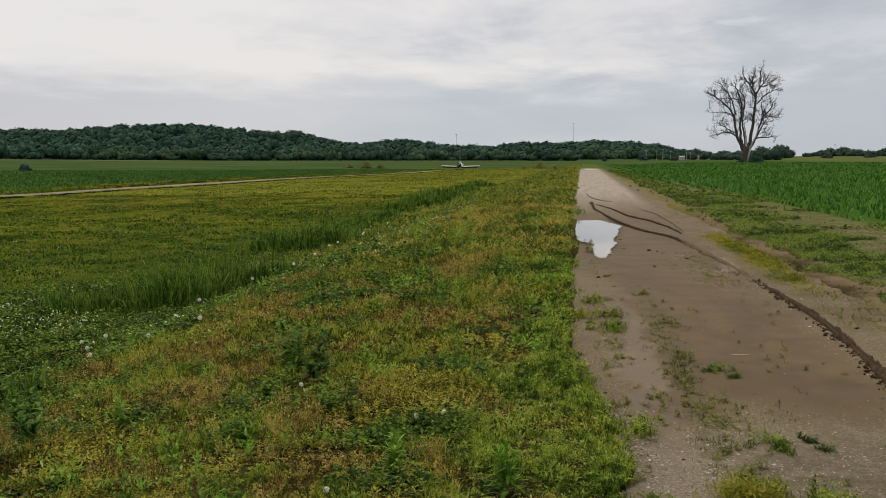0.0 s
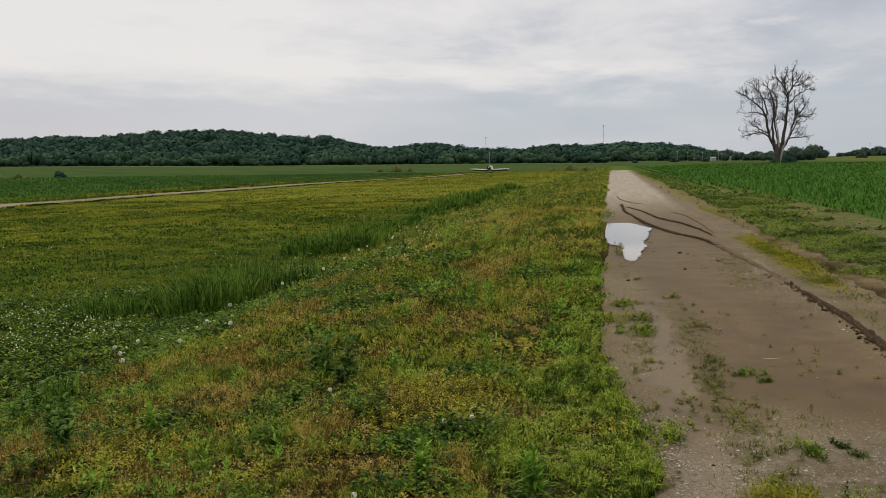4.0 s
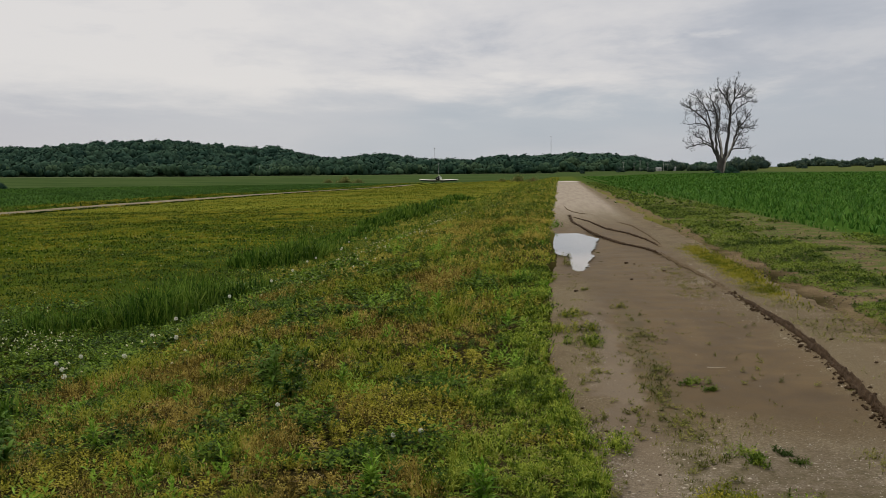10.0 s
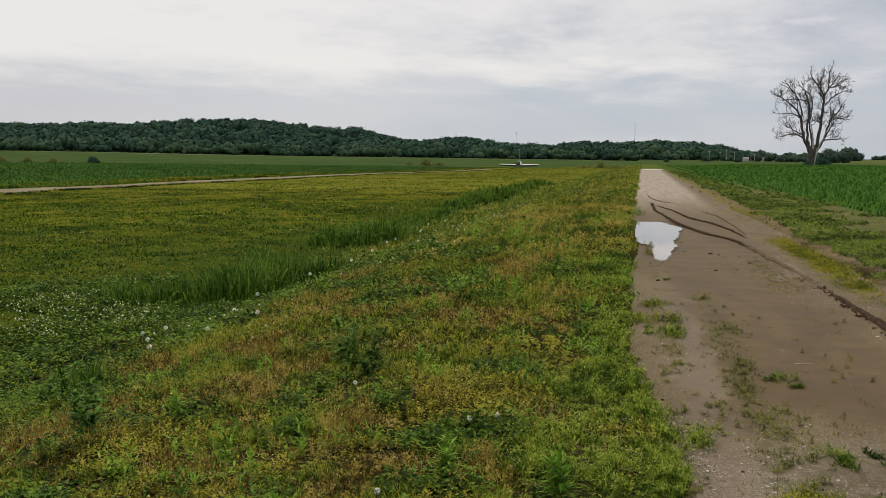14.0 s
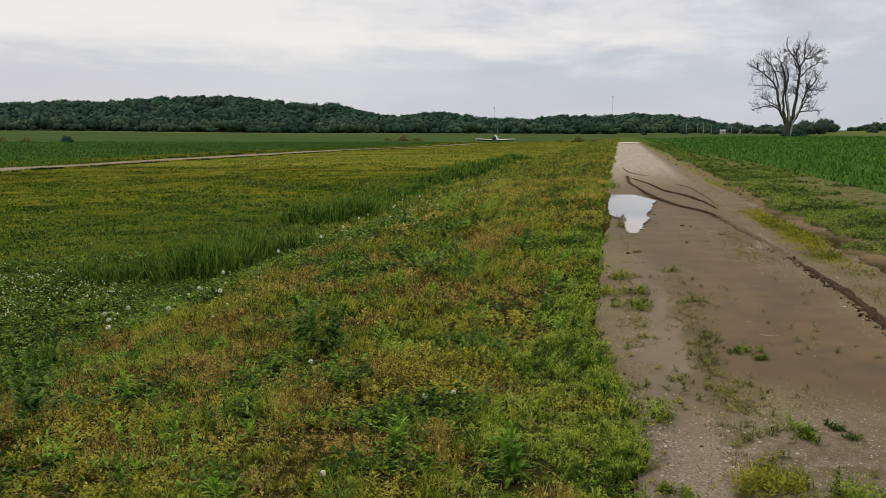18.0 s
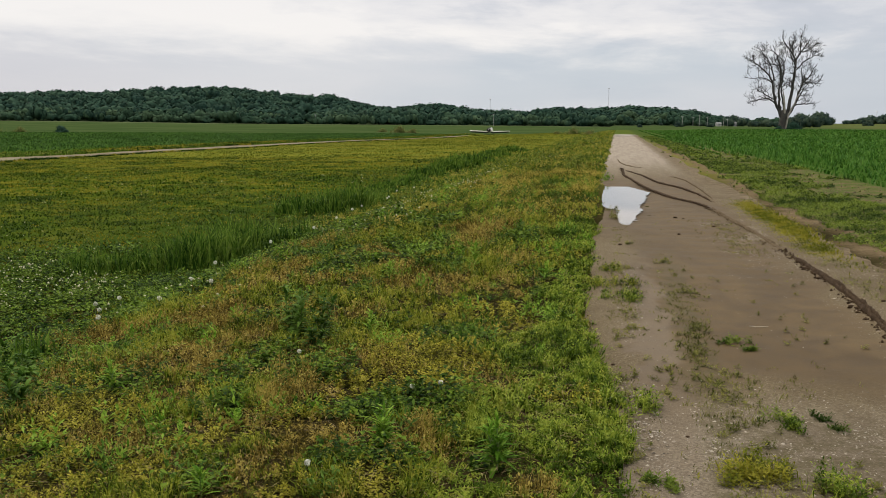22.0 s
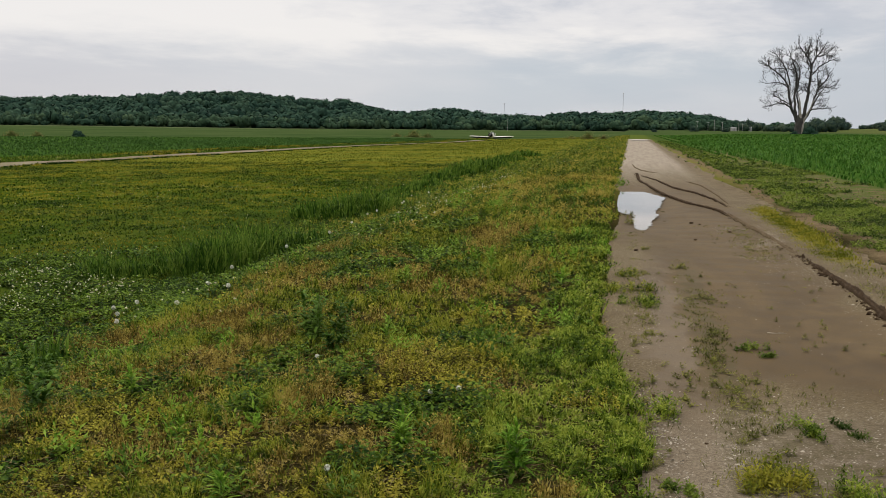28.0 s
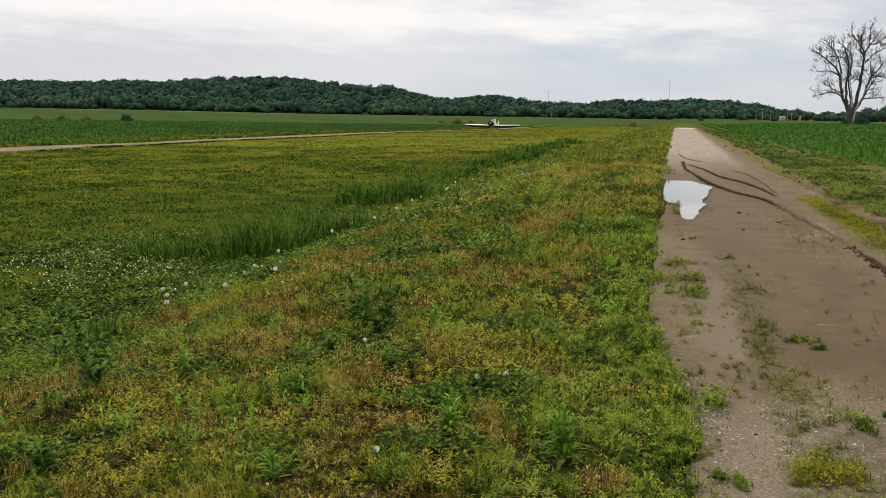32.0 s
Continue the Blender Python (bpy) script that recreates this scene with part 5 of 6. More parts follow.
def build_crops():
    r = np.random.default_rng(66)
    def corn(x, y, h, n_leaf, wide):
        P = np.repeat(on_land(x, y, 0.0), n_leaf, 0)
        hh = np.repeat(h, n_leaf)
        return blades(P + r.normal(0, 0.02, P.shape) * np.array([1, 1, 0]), hh * r.uniform(0.5, 1.05, len(P)), r.uniform(0.030, 0.052, len(P)) * wide, r.uniform(0.45, 1.25, len(P)), r)
    sets = []
    for y0, y1, x1, step, n_leaf, wide in ((-8, 60, 48, 0.34, 4, 1.2), (60, 130, 90, 0.7, 3, 2.8), (130, 262, 150, 1.6, 3, 5.5)):
        rows = np.arange(6.9 - 4 * 0.76, x1, 0.76 if y0 < 130 else 1.52)
        yy = np.arange(y0, y1, step)
        X, Y = np.meshgrid(rows, yy)
        X, Y = X.ravel() + r.normal(0, 0.03, X.size), Y.ravel() + r.uniform(-0.5, 0.5, X.size) * step
        q = (X < np.maximum(0.72 * Y + 8, 17)) & (r.random(X.size) < 0.80) & (X > corn_edge(Y) + 0.9 * vnoise(Y, Y * 0, 4, 3))
        X, Y = X[q], Y[q]
        h = 0.30 * (0.75 + 0.5 * vnoise(X, Y, 6, 21)) * sm(X - corn_edge(Y), -0.9, 2.4) + 0.08
        sets.append(corn(X, Y, h, n_leaf, wide))
    stuff("corn_crop", sets, CORN, "young dark green corn in rows", "corn")
    sets = []
    for x0, x1, sx, sy, wide in ((-95, -48, 0.76, 0.9, 3.6), (-290, -95, 1.52, 2.0, 7.0)):
        X, Y = np.meshgrid(np.arange(x0, x1, sx), np.arange(15, 292, sy))
        X, Y = X.ravel() + r.normal(0, 0.05, X.size), Y.ravel() + r.uniform(-0.5, 0.5, X.size) * sy
        q = (X > -0.95 * Y - 20) & (np.hypot(X, Y) < 300) & (X < -54.5 + 0.016 * Y)
        X, Y = X[q], Y[q]
        sets.append(corn(X, Y, 0.34 * (0.8 + 0.4 * vnoise(X, Y, 9, 22)), 2, wide))
    stuff("bean_crop", sets, BEAN, "low dark green crop beyond the airstrip", "crop")
    # ragged grass creeping over the strip's near edge
    n = 9000
    y = r.uniform(18, 290, n)
    x = -41.5 + 0.016 * y - 1.0 * r.random(n) ** 2 * vnoise(y, y * 0, 5.0, 25)
    g = 2 + y / 40
    stuff("strip_near_grass", [blades(on_land(x, y, -0.04), r.uniform(0.08, 0.20, n), r.uniform(0.02, 0.04, n) * g, r.uniform(0.3, 1.1, n), r)], MOWN, "ragged grass creeping over the airstrip's edge", "grass")
    # rough grass edge between strip and crop
    n = 26000
    y = r.uniform(18, 300, n)
    x = r.uniform(-53.5, -46.8, n) + 0.016 * y
    x = np.where(r.random(n) < 0.3, r.uniform(-47.7, -46.9, n) + 0.016 * y, x)
    P = on_land(x, y)
    dark = (vnoise(x, y * 0.4, 3.0, 23) > 0.58) | ((x - 0.016 * y > -47.7) & (vnoise(x, y * 0.3, 2.0, 24) > 0.35))
    g = 2 + y / 40
    for sel, mat, name, label in ((~dark, MOWN, "strip_edge_grass", "straw-coloured rough grass along the airstrip"), (dark, CLOVER, "strip_edge_weeds", "dark weeds along the airstrip")):
        k = sel.sum()
        stuff(name, [blades(P[sel], r.uniform(0.12, 0.32, k), r.uniform(0.015, 0.03, k) * g[sel], r.uniform(0.2, 0.9, k), r)], mat, label)


# ---------------------------------------------------------------- woods and far trees
BALL = bmesh.new()
bmesh.ops.create_icosphere(BALL, subdivisions=1, radius=1.0)
BALL_V = np.array([v.co for v in BALL.verts])
BALL_F = np.array([[v.index for v in f.verts] for f in BALL.faces])
BALL.free()


def crown(r, n_clump, lobes, clump):
    """A leafy crown one metre in radius and height 1.6: round lobes set with small leaf clumps."""
    a = np.arange(lobes) * 2.4 + r.uniform(0, 6.3)
    c = np.concatenate([[(0, 0, 0.62)], np.stack([0.48 * np.cos(a), 0.48 * np.sin(a), r.uniform(0.35, 0.80, lobes)], 1)])
    rad = np.concatenate([[0.66], r.uniform(0.44, 0.60, lobes)])
    k = r.integers(0, len(c), n_clump)
    d = r.normal(0, 1, (n_clump, 3))
    d[:, 2] = np.abs(d[:, 2]) * 0.9 - 0.3
    d /= np.linalg.norm(d, axis=1)[:, None]
    P = c[k] + d * (rad[k] * r.uniform(0.88, 1.02, n_clump))[:, None]
    s = np.cross(d, r.normal(0, 1, (n_clump, 3)))
    s /= np.linalg.norm(s, axis=1)[:, None]
    t = np.cross(d, s)
    w = (clump * r.uniform(0.6, 1.3, n_clump))[:, None]
    V = np.stack([P - s * w, P - t * w * 0.8, P + s * w, P + t * w * 0.8 + d * w * 0.3], 1).reshape(-1, 3)
    F = (np.array([(0, 1, 2), (0, 2, 3)])[None] + (np.arange(n_clump) * 4)[:, None, None]).reshape(-1, 3)
    sets = [(V, F)]
    for q, e in zip(c, rad):
        sets.append((q + BALL_V * e * r.uniform(0.70, 0.96, (len(BALL_V), 1)), BALL_F))
    return join(sets)


def scatter(proto, at, size, high, turn):
    """Copies of a crown, joined."""
    V, F = proto
    n = len(at)
    c, s = np.cos(turn)[:, None], np.sin(turn)[:, None]
    x = (V[None, :, 0] * c - V[None, :, 1] * s) * size[:, None] + at[:, 0:1]
    y = (V[None, :, 0] * s + V[None, :, 1] * c) * size[:, None] + at[:, 1:2]
    z = V[None, :, 2] * high[:, None] + at[:, 2:3]
    return np.stack([x, y, z], -1).reshape(-1, 3), (F[None] + (np.arange(n) * len(V))[:, None, None]).reshape(-1, 3)


def build_woods():
    r = np.random.default_rng(77)
    protos = [crown(r, 46, 4, 0.20) for _ in range(8)]
    at = []
    d = WOOD
    while d < 1165:
        az = np.arange(-43.0, 9.5, math.degrees((8.0 if d < WOOD + 30 else 12.0) / d))
        az = az + r.normal(0, 0.12, len(az))
        dd = d + r.uniform(-9, 9, len(az)) * (1 if d > WOOD + 5 else 0.6)
        at.append(np.stack([dd * np.sin(np.radians(az)), dd * np.cos(np.radians(az))], 1))
        d += 10 if d < WOOD + 30 else 19
    at = np.concatenate(at)
    az = np.degrees(np.arctan2(at[:, 0], at[:, 1]))
    dist = np.hypot(at[:, 0], at[:, 1])
    low = np.interp(az, (-43, 3.5, 6.5, 9.5), (1, 1, 0.75, 0.6))
    q = (r.random(len(at)) < 0.95) & ((az < 5.8) | (dist < 830))
    at, low, dist = at[q], low[q], dist[q]
    n = len(at)
    size = np.where(dist < WOOD + 30, r.uniform(3.6, 7.0, n), r.uniform(4.6, 9.6, n)) * low
    high = (3.2 + 0.62 * size) * r.uniform(0.85, 1.15, n) * low * np.where(dist < WOOD + 12, r.uniform(0.55, 1.15, n), 1.0)
    at = np.column_stack([at, lie(at[:, 0], at[:, 1]) - 0.5 + np.where(dist < WOOD + 12, 0, 0.8)])
    turn = r.uniform(0, 6.3, n)
    k = r.integers(0, len(protos), n)
    front = dist < WOOD + 40
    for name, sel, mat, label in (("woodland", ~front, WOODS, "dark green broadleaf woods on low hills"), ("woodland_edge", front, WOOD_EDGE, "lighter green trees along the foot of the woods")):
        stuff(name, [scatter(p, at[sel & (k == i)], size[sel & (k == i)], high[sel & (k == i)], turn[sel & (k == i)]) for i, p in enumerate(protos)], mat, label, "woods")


BARK = two_tone("dark_bark", (0.030, 0.028, 0.027), (0.072, 0.067, 0.062), 1.2, 0.9, 0.6, 0.05)
PALE_BARK = two_tone("bare_pale_wood", (0.24, 0.215, 0.19), (0.36, 0.33, 0.30), 1.0, 0.85, 0.4, 0.04)


def tube(points, radii, sides):
    """A tapered tube along points."""
    P, R = np.array(points, float), np.array(radii, float)
    t = np.gradient(P, axis=0)
    t /= np.linalg.norm(t, axis=1)[:, None] + 1e-9
    ref = np.where(np.abs(t[:, 1:2]) < 0.9, np.array([[0, 1.0, 0]]), np.array([[1.0, 0, 0]]))
    u = np.cross(t, ref)
    u /= np.linalg.norm(u, axis=1)[:, None]
    v = np.cross(t, u)
    a = np.arange(sides) * 2 * math.pi / sides
    V = P[:, None] + (u[:, None] * np.cos(a)[None, :, None] + v[:, None] * np.sin(a)[None, :, None]) * R[:, None, None]
    n = len(P)
    F = []
    for i in range(n - 1):
        for j in range(sides):
            k = (j + 1) % sides
            p, q, s, w = i * sides + j, i * sides + k, (i + 1) * sides + k, (i + 1) * sides + j
            F += [(p, q, s), (p, s, w)]
    return V.reshape(-1, 3), np.array(F)


def bend(points, r, step, wild):
    """A crooked line through control points."""
    P = np.array(points, float)
    s = np.concatenate([[0], np.cumsum(np.linalg.norm(np.diff(P, axis=0), axis=1))])
    u = np.linspace(0, s[-1], max(4, int(s[-1] / step)))
    Q = np.stack([np.interp(u, s, P[:, i]) for i in range(3)], 1)
    Q[1:-1] = (Q[:-2] + 2 * Q[1:-1] + Q[2:]) / 4
    Q[1:] += r.normal(0, wild, (len(Q) - 1, 3))
    return Q


def twigs(line, radii, r, level, sets, first=0.25):
    """Side branches along a limb, forked again."""
    n = len(line)
    length = np.linalg.norm(np.diff(line, axis=0), axis=1).sum()
    count = {0: max(6, int(length * 1.0)), 1: max(4, int(length * 1.5)), 2: 3}[level]
    for _ in range(count):
        i = int(r.uniform(first, 0.98) * (n - 1))
        t = line[min(i + 1, n - 1)] - line[max(i - 1, 0)]
        t /= np.linalg.norm(t) + 1e-9
        out = r.normal(0, 1, 3) * np.array([1, 0.8, 0.7])
        out -= t * out.dot(t)
        out /= np.linalg.norm(out) + 1e-9
        d = t * r.uniform(0.35, 0.9) + out * r.uniform(0.6, 1.0) + np.array([0, 0, 0.28])
        d /= np.linalg.norm(d)
        ln = {0: r.uniform(1.4, 3.4), 1: r.uniform(0.8, 2.0), 2: r.uniform(0.4, 1.0)}[level] * (1.15 - 0.5 * i / n)
        kink = np.cross(d, r.normal(0, 1, 3)) * 0.25 * ln
        mid = line[i] + d * ln * 0.5 + kink * 0.5
        end = line[i] + d * ln + kink + np.array([0, 0, 0.12 * ln])
        q = bend([line[i], mid, end], r, ln / 6, ln * 0.025)
        r0 = min(radii[i] * 0.62, {0: 0.11, 1: 0.06, 2: 0.036}[level])
        rr = np.linspace(r0, 0.028 if level < 2 else 0.02, len(q))
        sets.append(tube(q, rr, (5, 4, 3)[level]))
        if level < 2:
            twigs(q, rr, r, level + 1, sets, 0.3)


def build_dead_tree():
    r = np.random.default_rng(12)
    x0, y0 = 41.6, 260.0
    ob = thing("dead_tree", pose(x0, y0, float(lie(x0, y0)) - 0.1) @ Matrix.Diagonal((0.95, 0.95, 0.975, 1)), "huge leafless dead tree with a forked trunk and bare crooked limbs", "tree")
    # trunk with root flare
    p = bend([(0, 0, 0), (0.0, 0, 1.0), (0.05, 0, 2.0), (0.35, 0, 3.4), (0.4, 0, 4.4), (0.4, 0, 5.4)], r, 0.4, 0.03)
    V, F = tube(p, np.interp(p[:, 2], (0, 0.6, 1.6, 3.2, 4.4, 5.4), (1.40, 1.04, 0.94, 1.10, 1.12, 0.6)), 16)
    V[:, :2] *= (1 + 0.11 * np.sin(5 * np.arctan2(V[:, 1], V[:, 0])) * np.exp(-V[:, 2] / 2.0))[:, None]
    part("trunk", mesh_of("trunk", V, F, BARK, True), None, ob)
    # main limbs out of the fork, then boughs off them: points across and up, reach in depth, radius at the root
    mains = (
        (((-0.4, 3.5), (-1.7, 6.3), (-2.6, 9.3), (-2.8, 12.7), (-4.4, 15.0), (-6.3, 16.8), (-8.2, 18.1), (-9.9, 19.3)), 2.5, 0.50),
        (((-0.1, 3.8), (-1.1, 6.8), (-1.5, 10.0), (-1.0, 13.0), (-1.3, 16.2), (-2.1, 18.3), (-3.1, 20.4), (-3.8, 22.1)), -2.5, 0.46),
        (((1.0, 3.5), (1.5, 6.3), (2.1, 10.0), (2.5, 14.5), (2.8, 17.7), (1.8, 20.1), (0.3, 21.8), (-0.7, 23.6), (-1.0, 25.1)), 1.5, 0.60),
        (((1.3, 3.7), (2.4, 5.6), (3.5, 8.3), (4.0, 11.2), (5.0, 13.0), (6.1, 14.0), (6.8, 15.9), (7.6, 17.1)), -3.0, 0.42),
    )
    inner = (
        (((-0.6, 3.5), (-2.1, 7.1), (-3.8, 8.1), (-5.7, 8.3), (-7.4, 7.8), (-9.5, 7.2)), -3.5, 0.36),
        (((0.4, 3.8), (0.1, 7.1), (-0.7, 10.6), (-0.1, 14.5), (0.1, 17.1), (-0.7, 19.0), (-1.8, 20.1)), 4.0, 0.34),
    )
    high = (
        (((2.6, 17.1), (3.3, 19.3), (4.4, 20.9), (6.0, 22.7), (6.7, 24.8)), 3.0, 0.28),
        (((3.5, 19.6), (3.2, 22.6), (3.6, 25.7)), -2.5, 0.20),
        (((4.3, 20.4), (6.5, 21.2), (8.9, 20.6)), 2.5, 0.20),
        (((2.6, 15.6), (4.6, 18.0), (6.5, 19.0), (7.9, 19.5)), -4.0, 0.22),
        (((4.2, 11.8), (6.7, 12.5), (9.6, 12.2)), 2.0, 0.18),
        (((3.2, 7.1), (5.0, 10.0), (6.3, 12.1), (7.1, 13.3)), 3.5, 0.24),
    )
    low = (
        (((2.9, 6.5), (4.7, 7.1), (6.0, 6.5), (7.1, 7.4), (7.9, 6.2)), -2.0, 0.22),
        (((-1.5, 16.8), (-3.8, 17.3), (-5.8, 17.4), (-8.8, 16.8)), -1.5, 0.20),
        (((-2.6, 12.1), (-4.4, 13.7), (-6.5, 13.9), (-8.8, 13.4)), 3.0, 0.20),
        (((-2.4, 8.1), (-4.4, 9.3), (-6.0, 10.0), (-7.0, 11.2), (-5.7, 11.4)), 2.5, 0.20),
        (((-2.9, 13.0), (-4.0, 17.1), (-5.7, 19.5), (-7.2, 20.9), (-8.8, 22.0)), -3.0, 0.26),
        (((2.6, 16.2), (1.3, 18.6), (1.0, 21.2), (1.7, 24.2)), -3.5, 0.24),
        (((4.9, 12.7), (4.6, 16.2), (4.9, 18.6)), 3.0, 0.16),
    )
    for kind, first in ((mains, 0.30), (inner, 0.30), (high, 0.2), (low, 0.2)):
        for line, depth, a in kind:
            k = np.linspace(0 if first == 0.30 else 0.5, 1, len(line))
            q = bend([(px, depth * u ** 1.3, pz) for (px, pz), u in zip(line, k)], r, 0.7, 0.09)
            rad = np.linspace(1, 0, len(q)) ** 0.8 * (a * 0.82 - 0.05) + 0.05
            sets = [tube(q, rad, 8)]
            twigs(q, rad, r, 0, sets, first)
            V, F = join(sets)
            part("limb", mesh_of("limb", V, F, BARK, True), None, ob)
    for line, a, b in ((((0.5, -0.7, 3.6), (0.2, -1.0, 7.2), (-0.6, -1.3, 11.0)), 0.34, 0.10), (((1.0, -0.75, 0.1), (1.1, -0.8, 2.2), (1.3, -0.7, 4.2)), 0.24, 0.22), (((1.3, -0.6, 4.0), (2.6, -0.9, 6.6), (3.6, -1, 9.5)), 0.26, 0.10)):
        q = bend(line, r, 0.7, 0.06)
        V, F = tube(q, np.linspace(a, b, len(q)), 8)
        part("bare_limb", mesh_of("bare_limb", V, F, PALE_BARK, True), None, ob, "barkless silver-grey dead wood")


def tree_kind(r, name, label, mat):
    """A leafy tree of unit height at the origin: trunk, crown."""
    ob = thing(name, pose(0, 0, -500), label, "tree")
    V, F = tube([(0, 0, -0.02), (0.01, 0, 0.2), (0, 0.01, 0.45)], [0.035, 0.025, 0.012], 7)
    part("trunk", mesh_of("trunk", V, F, BARK, True), None, ob)
    V, F = crown(r, 300, 7, 0.10)
    part("crown", mesh_of("crown", V * np.array([0.62, 0.62, 0.80]) + np.array([0, 0, -0.03]), F, mat), None, ob)
    return ob


def bearing(az, d, lift=0.0):
    x, y = d * math.sin(radians(az)), d * math.cos(radians(az))
    return x, y, float(lie(x, y)) + lift


# far leaves greyed and blued, so the colour itself carries haze
FIELD_TREE = leaf_mat("hazed_field_tree_leaf", [(0.020, 0.038, 0.032), (0.030, 0.052, 0.040), (0.044, 0.069, 0.048), (0.064, 0.090, 0.058)], 0.9, 12.0, 0.10, 0.3)


def build_far_trees():
    r = np.random.default_rng(88)
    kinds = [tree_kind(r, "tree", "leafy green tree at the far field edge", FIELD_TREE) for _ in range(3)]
    wood_end = ((6.4, 700, 15), (6.9, 690, 12), (7.4, 620, 6), (7.7, 600, 8), (8.0, 640, 7), (8.2, 610, 9), (8.4, 560, 9), (8.8, 560, 10), (9.0, 590, 8), (9.2, 540, 7), (9.6, 580, 8), (10.1, 575, 12), (10.4, 500, 10), (10.8, 500, 11), (11.1, 570, 12), (11.5, 560, 9), (5.5, 700, 5), (4.6, 690, 5), (2.4, 690, 4), (6.2, 660, 9), (5.0, 670, 8))
    hedge = ((12.7, 600, 4), (13.1, 590, 5), (13.6, 580, 6), (14.1, 560, 5), (14.6, 540, 6), (15.1, 560, 5), (15.4, 600, 5), (15.8, 540, 8), (16.2, 560, 6), (16.6, 530, 6), (17.0, 560, 7), (17.4, 540, 7), (17.8, 540, 6), (18.2, 520, 7), (18.6, 520, 5), (19.1, 510, 8), (19.6, 500, 7), (20.5, 500, 5), (21.2, 500, 7))
    spots = wood_end + hedge
    used = set()
    for i, (az, d, h) in enumerate(spots):
        x, y, z = bearing(az, d, -0.1)
        src = kinds[i % 3]
        m = pose(x, y, z, 0, 0, r.uniform(0, 360))
        if i % 3 in used:
            ob = copy_thing(src, m)
        else:
            ob, src.matrix_basis = src, m
            used.add(i % 3)
        wide = r.uniform(0.85, 1.15)
        h *= 0.56 * r.uniform(0.6, 1.25)
        ob.scale = (h * wide * 1.15, h * wide * 1.15, h)
        tagged(ob, group="trees at the field edge")
    # bushes: dark round shrub, mounds of brush
    heads = []
    for px, py, k, tall in ((0.0, 0.0, 0.72, 1.15), (0.55, 0.1, 0.50, 0.85), (-0.62, 0.0, 0.46, 0.95), (0.2, -0.4, 0.48, 0.7), (-0.25, 0.35, 0.55, 1.3)):
        V, F = crown(r, 200, 4, 0.11)
        heads.append((V * np.array([k, k, k * tall]) + np.array([px, py, -0.05]), F))
    V, F = join(heads)
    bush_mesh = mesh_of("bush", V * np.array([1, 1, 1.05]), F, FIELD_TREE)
    dark_bush = mesh_of("bush", V * np.array([1, 1, 1.05]), F, WOODS)
    k = 260
    a, q = r.uniform(0, 6.3, k), np.abs(r.normal(0, 0.55, k))
    P = np.stack([np.cos(a) * q * 1.5, np.sin(a) * q, np.zeros(k)], 1)
    V, F = join([sprigs(P, r.uniform(0.3, 1.0, k) * np.exp(-0.6 * q ** 2), r.uniform(0.14, 0.3, k), r.uniform(0.06, 0.12, k), 7, 0.7, r), blades(P[:80], r.uniform(0.6, 1.5, 80), r.uniform(0.03, 0.06, 80), r.uniform(0.1, 0.6, 80), r)])
    rough_mesh = mesh_of("brush", V, F, leaf_mat("brush_leaf", [(0.08, 0.12, 0.03), (0.15, 0.18, 0.05), (0.24, 0.21, 0.09)], 0.8, 1.5))
    for az, d, s, me, label in ((-32.1, 292, 2.1, dark_bush, "round dark green bush at the crop's edge"), (9.75, 252, 2.2, dark_bush, "dark bush at the dead tree's foot"), (8.9, 258, 1.2, dark_bush, "low bush near the dead tree"), (-13.0, 330, 2.4, rough_mesh, "mound of dry brush and weeds"), (-12.2, 325, 1.6, rough_mesh, "mound of dry brush and weeds"), (-14.0, 340, 1.5, rough_mesh, "mound of dry brush and weeds"),
                              (-2.6, 250, 1.7, rough_mesh, "low weedy brush at the field's end"), (-1.7, 240, 1.3, rough_mesh, "low weedy brush at the field's end"), (-3.6, 260, 1.0, rough_mesh, "low weedy brush at the field's end"), (-35.5, 300, 1.8, rough_mesh, "weedy brush along the bank"), (-34.2, 300, 1.5, rough_mesh, "weedy brush along the bank"), (-36.8, 305, 1.6, rough_mesh, "weedy brush along the bank"),
                              (3.4, 480, 3.0, bush_mesh, "dark shrub at the field's end"), (5.2, 470, 2.2, bush_mesh, "dark shrub at the field's end"), (1.2, 480, 1.8, bush_mesh, "dark shrub at the field's end"), (13.4, 500, 2.2, bush_mesh, "dark shrub in the hay field"), (13.65, 490, 1.8, bush_mesh, "dark shrub in the hay field"), (15.6, 480, 2.2, bush_mesh, "dark shrub in the hay field"), (15.9, 485, 1.6, bush_mesh, "dark shrub in the hay field"), (17.0, 470, 2.2, bush_mesh, "dark shrub in the hay field"), (18.3, 470, 2.0, bush_mesh, "dark shrub in the hay field")):
        ob = new("bush", me)
        x, y, z = bearing(az, d, -0.15)
        ob.matrix_basis = pose(x, y, z, 0, 0, r.uniform(0, 360)) @ Matrix.Scale(s, 4)
        tagged(ob, label, "bush", "far shrubs")
    # low hedgerow beyond the far field
    protos = [crown(r, 40, 4, 0.2) for _ in range(4)]
    az = np.arange(12.3, 24.0, 0.10) + r.normal(0, 0.05, 117)
    d = 590 - 4 * (az - 12.3) + r.uniform(-8, 8, len(az))
    at = np.stack([d * np.sin(np.radians(az)), d * np.cos(np.radians(az))], 1)
    at = np.column_stack([at, lie(at[:, 0], at[:, 1]) - 0.4])
    size = r.uniform(1.6, 3.2, len(az)) * (0.6 + 0.8 * vnoise(az, az * 0, 0.8, 12))
    k = r.integers(0, 4, len(az))
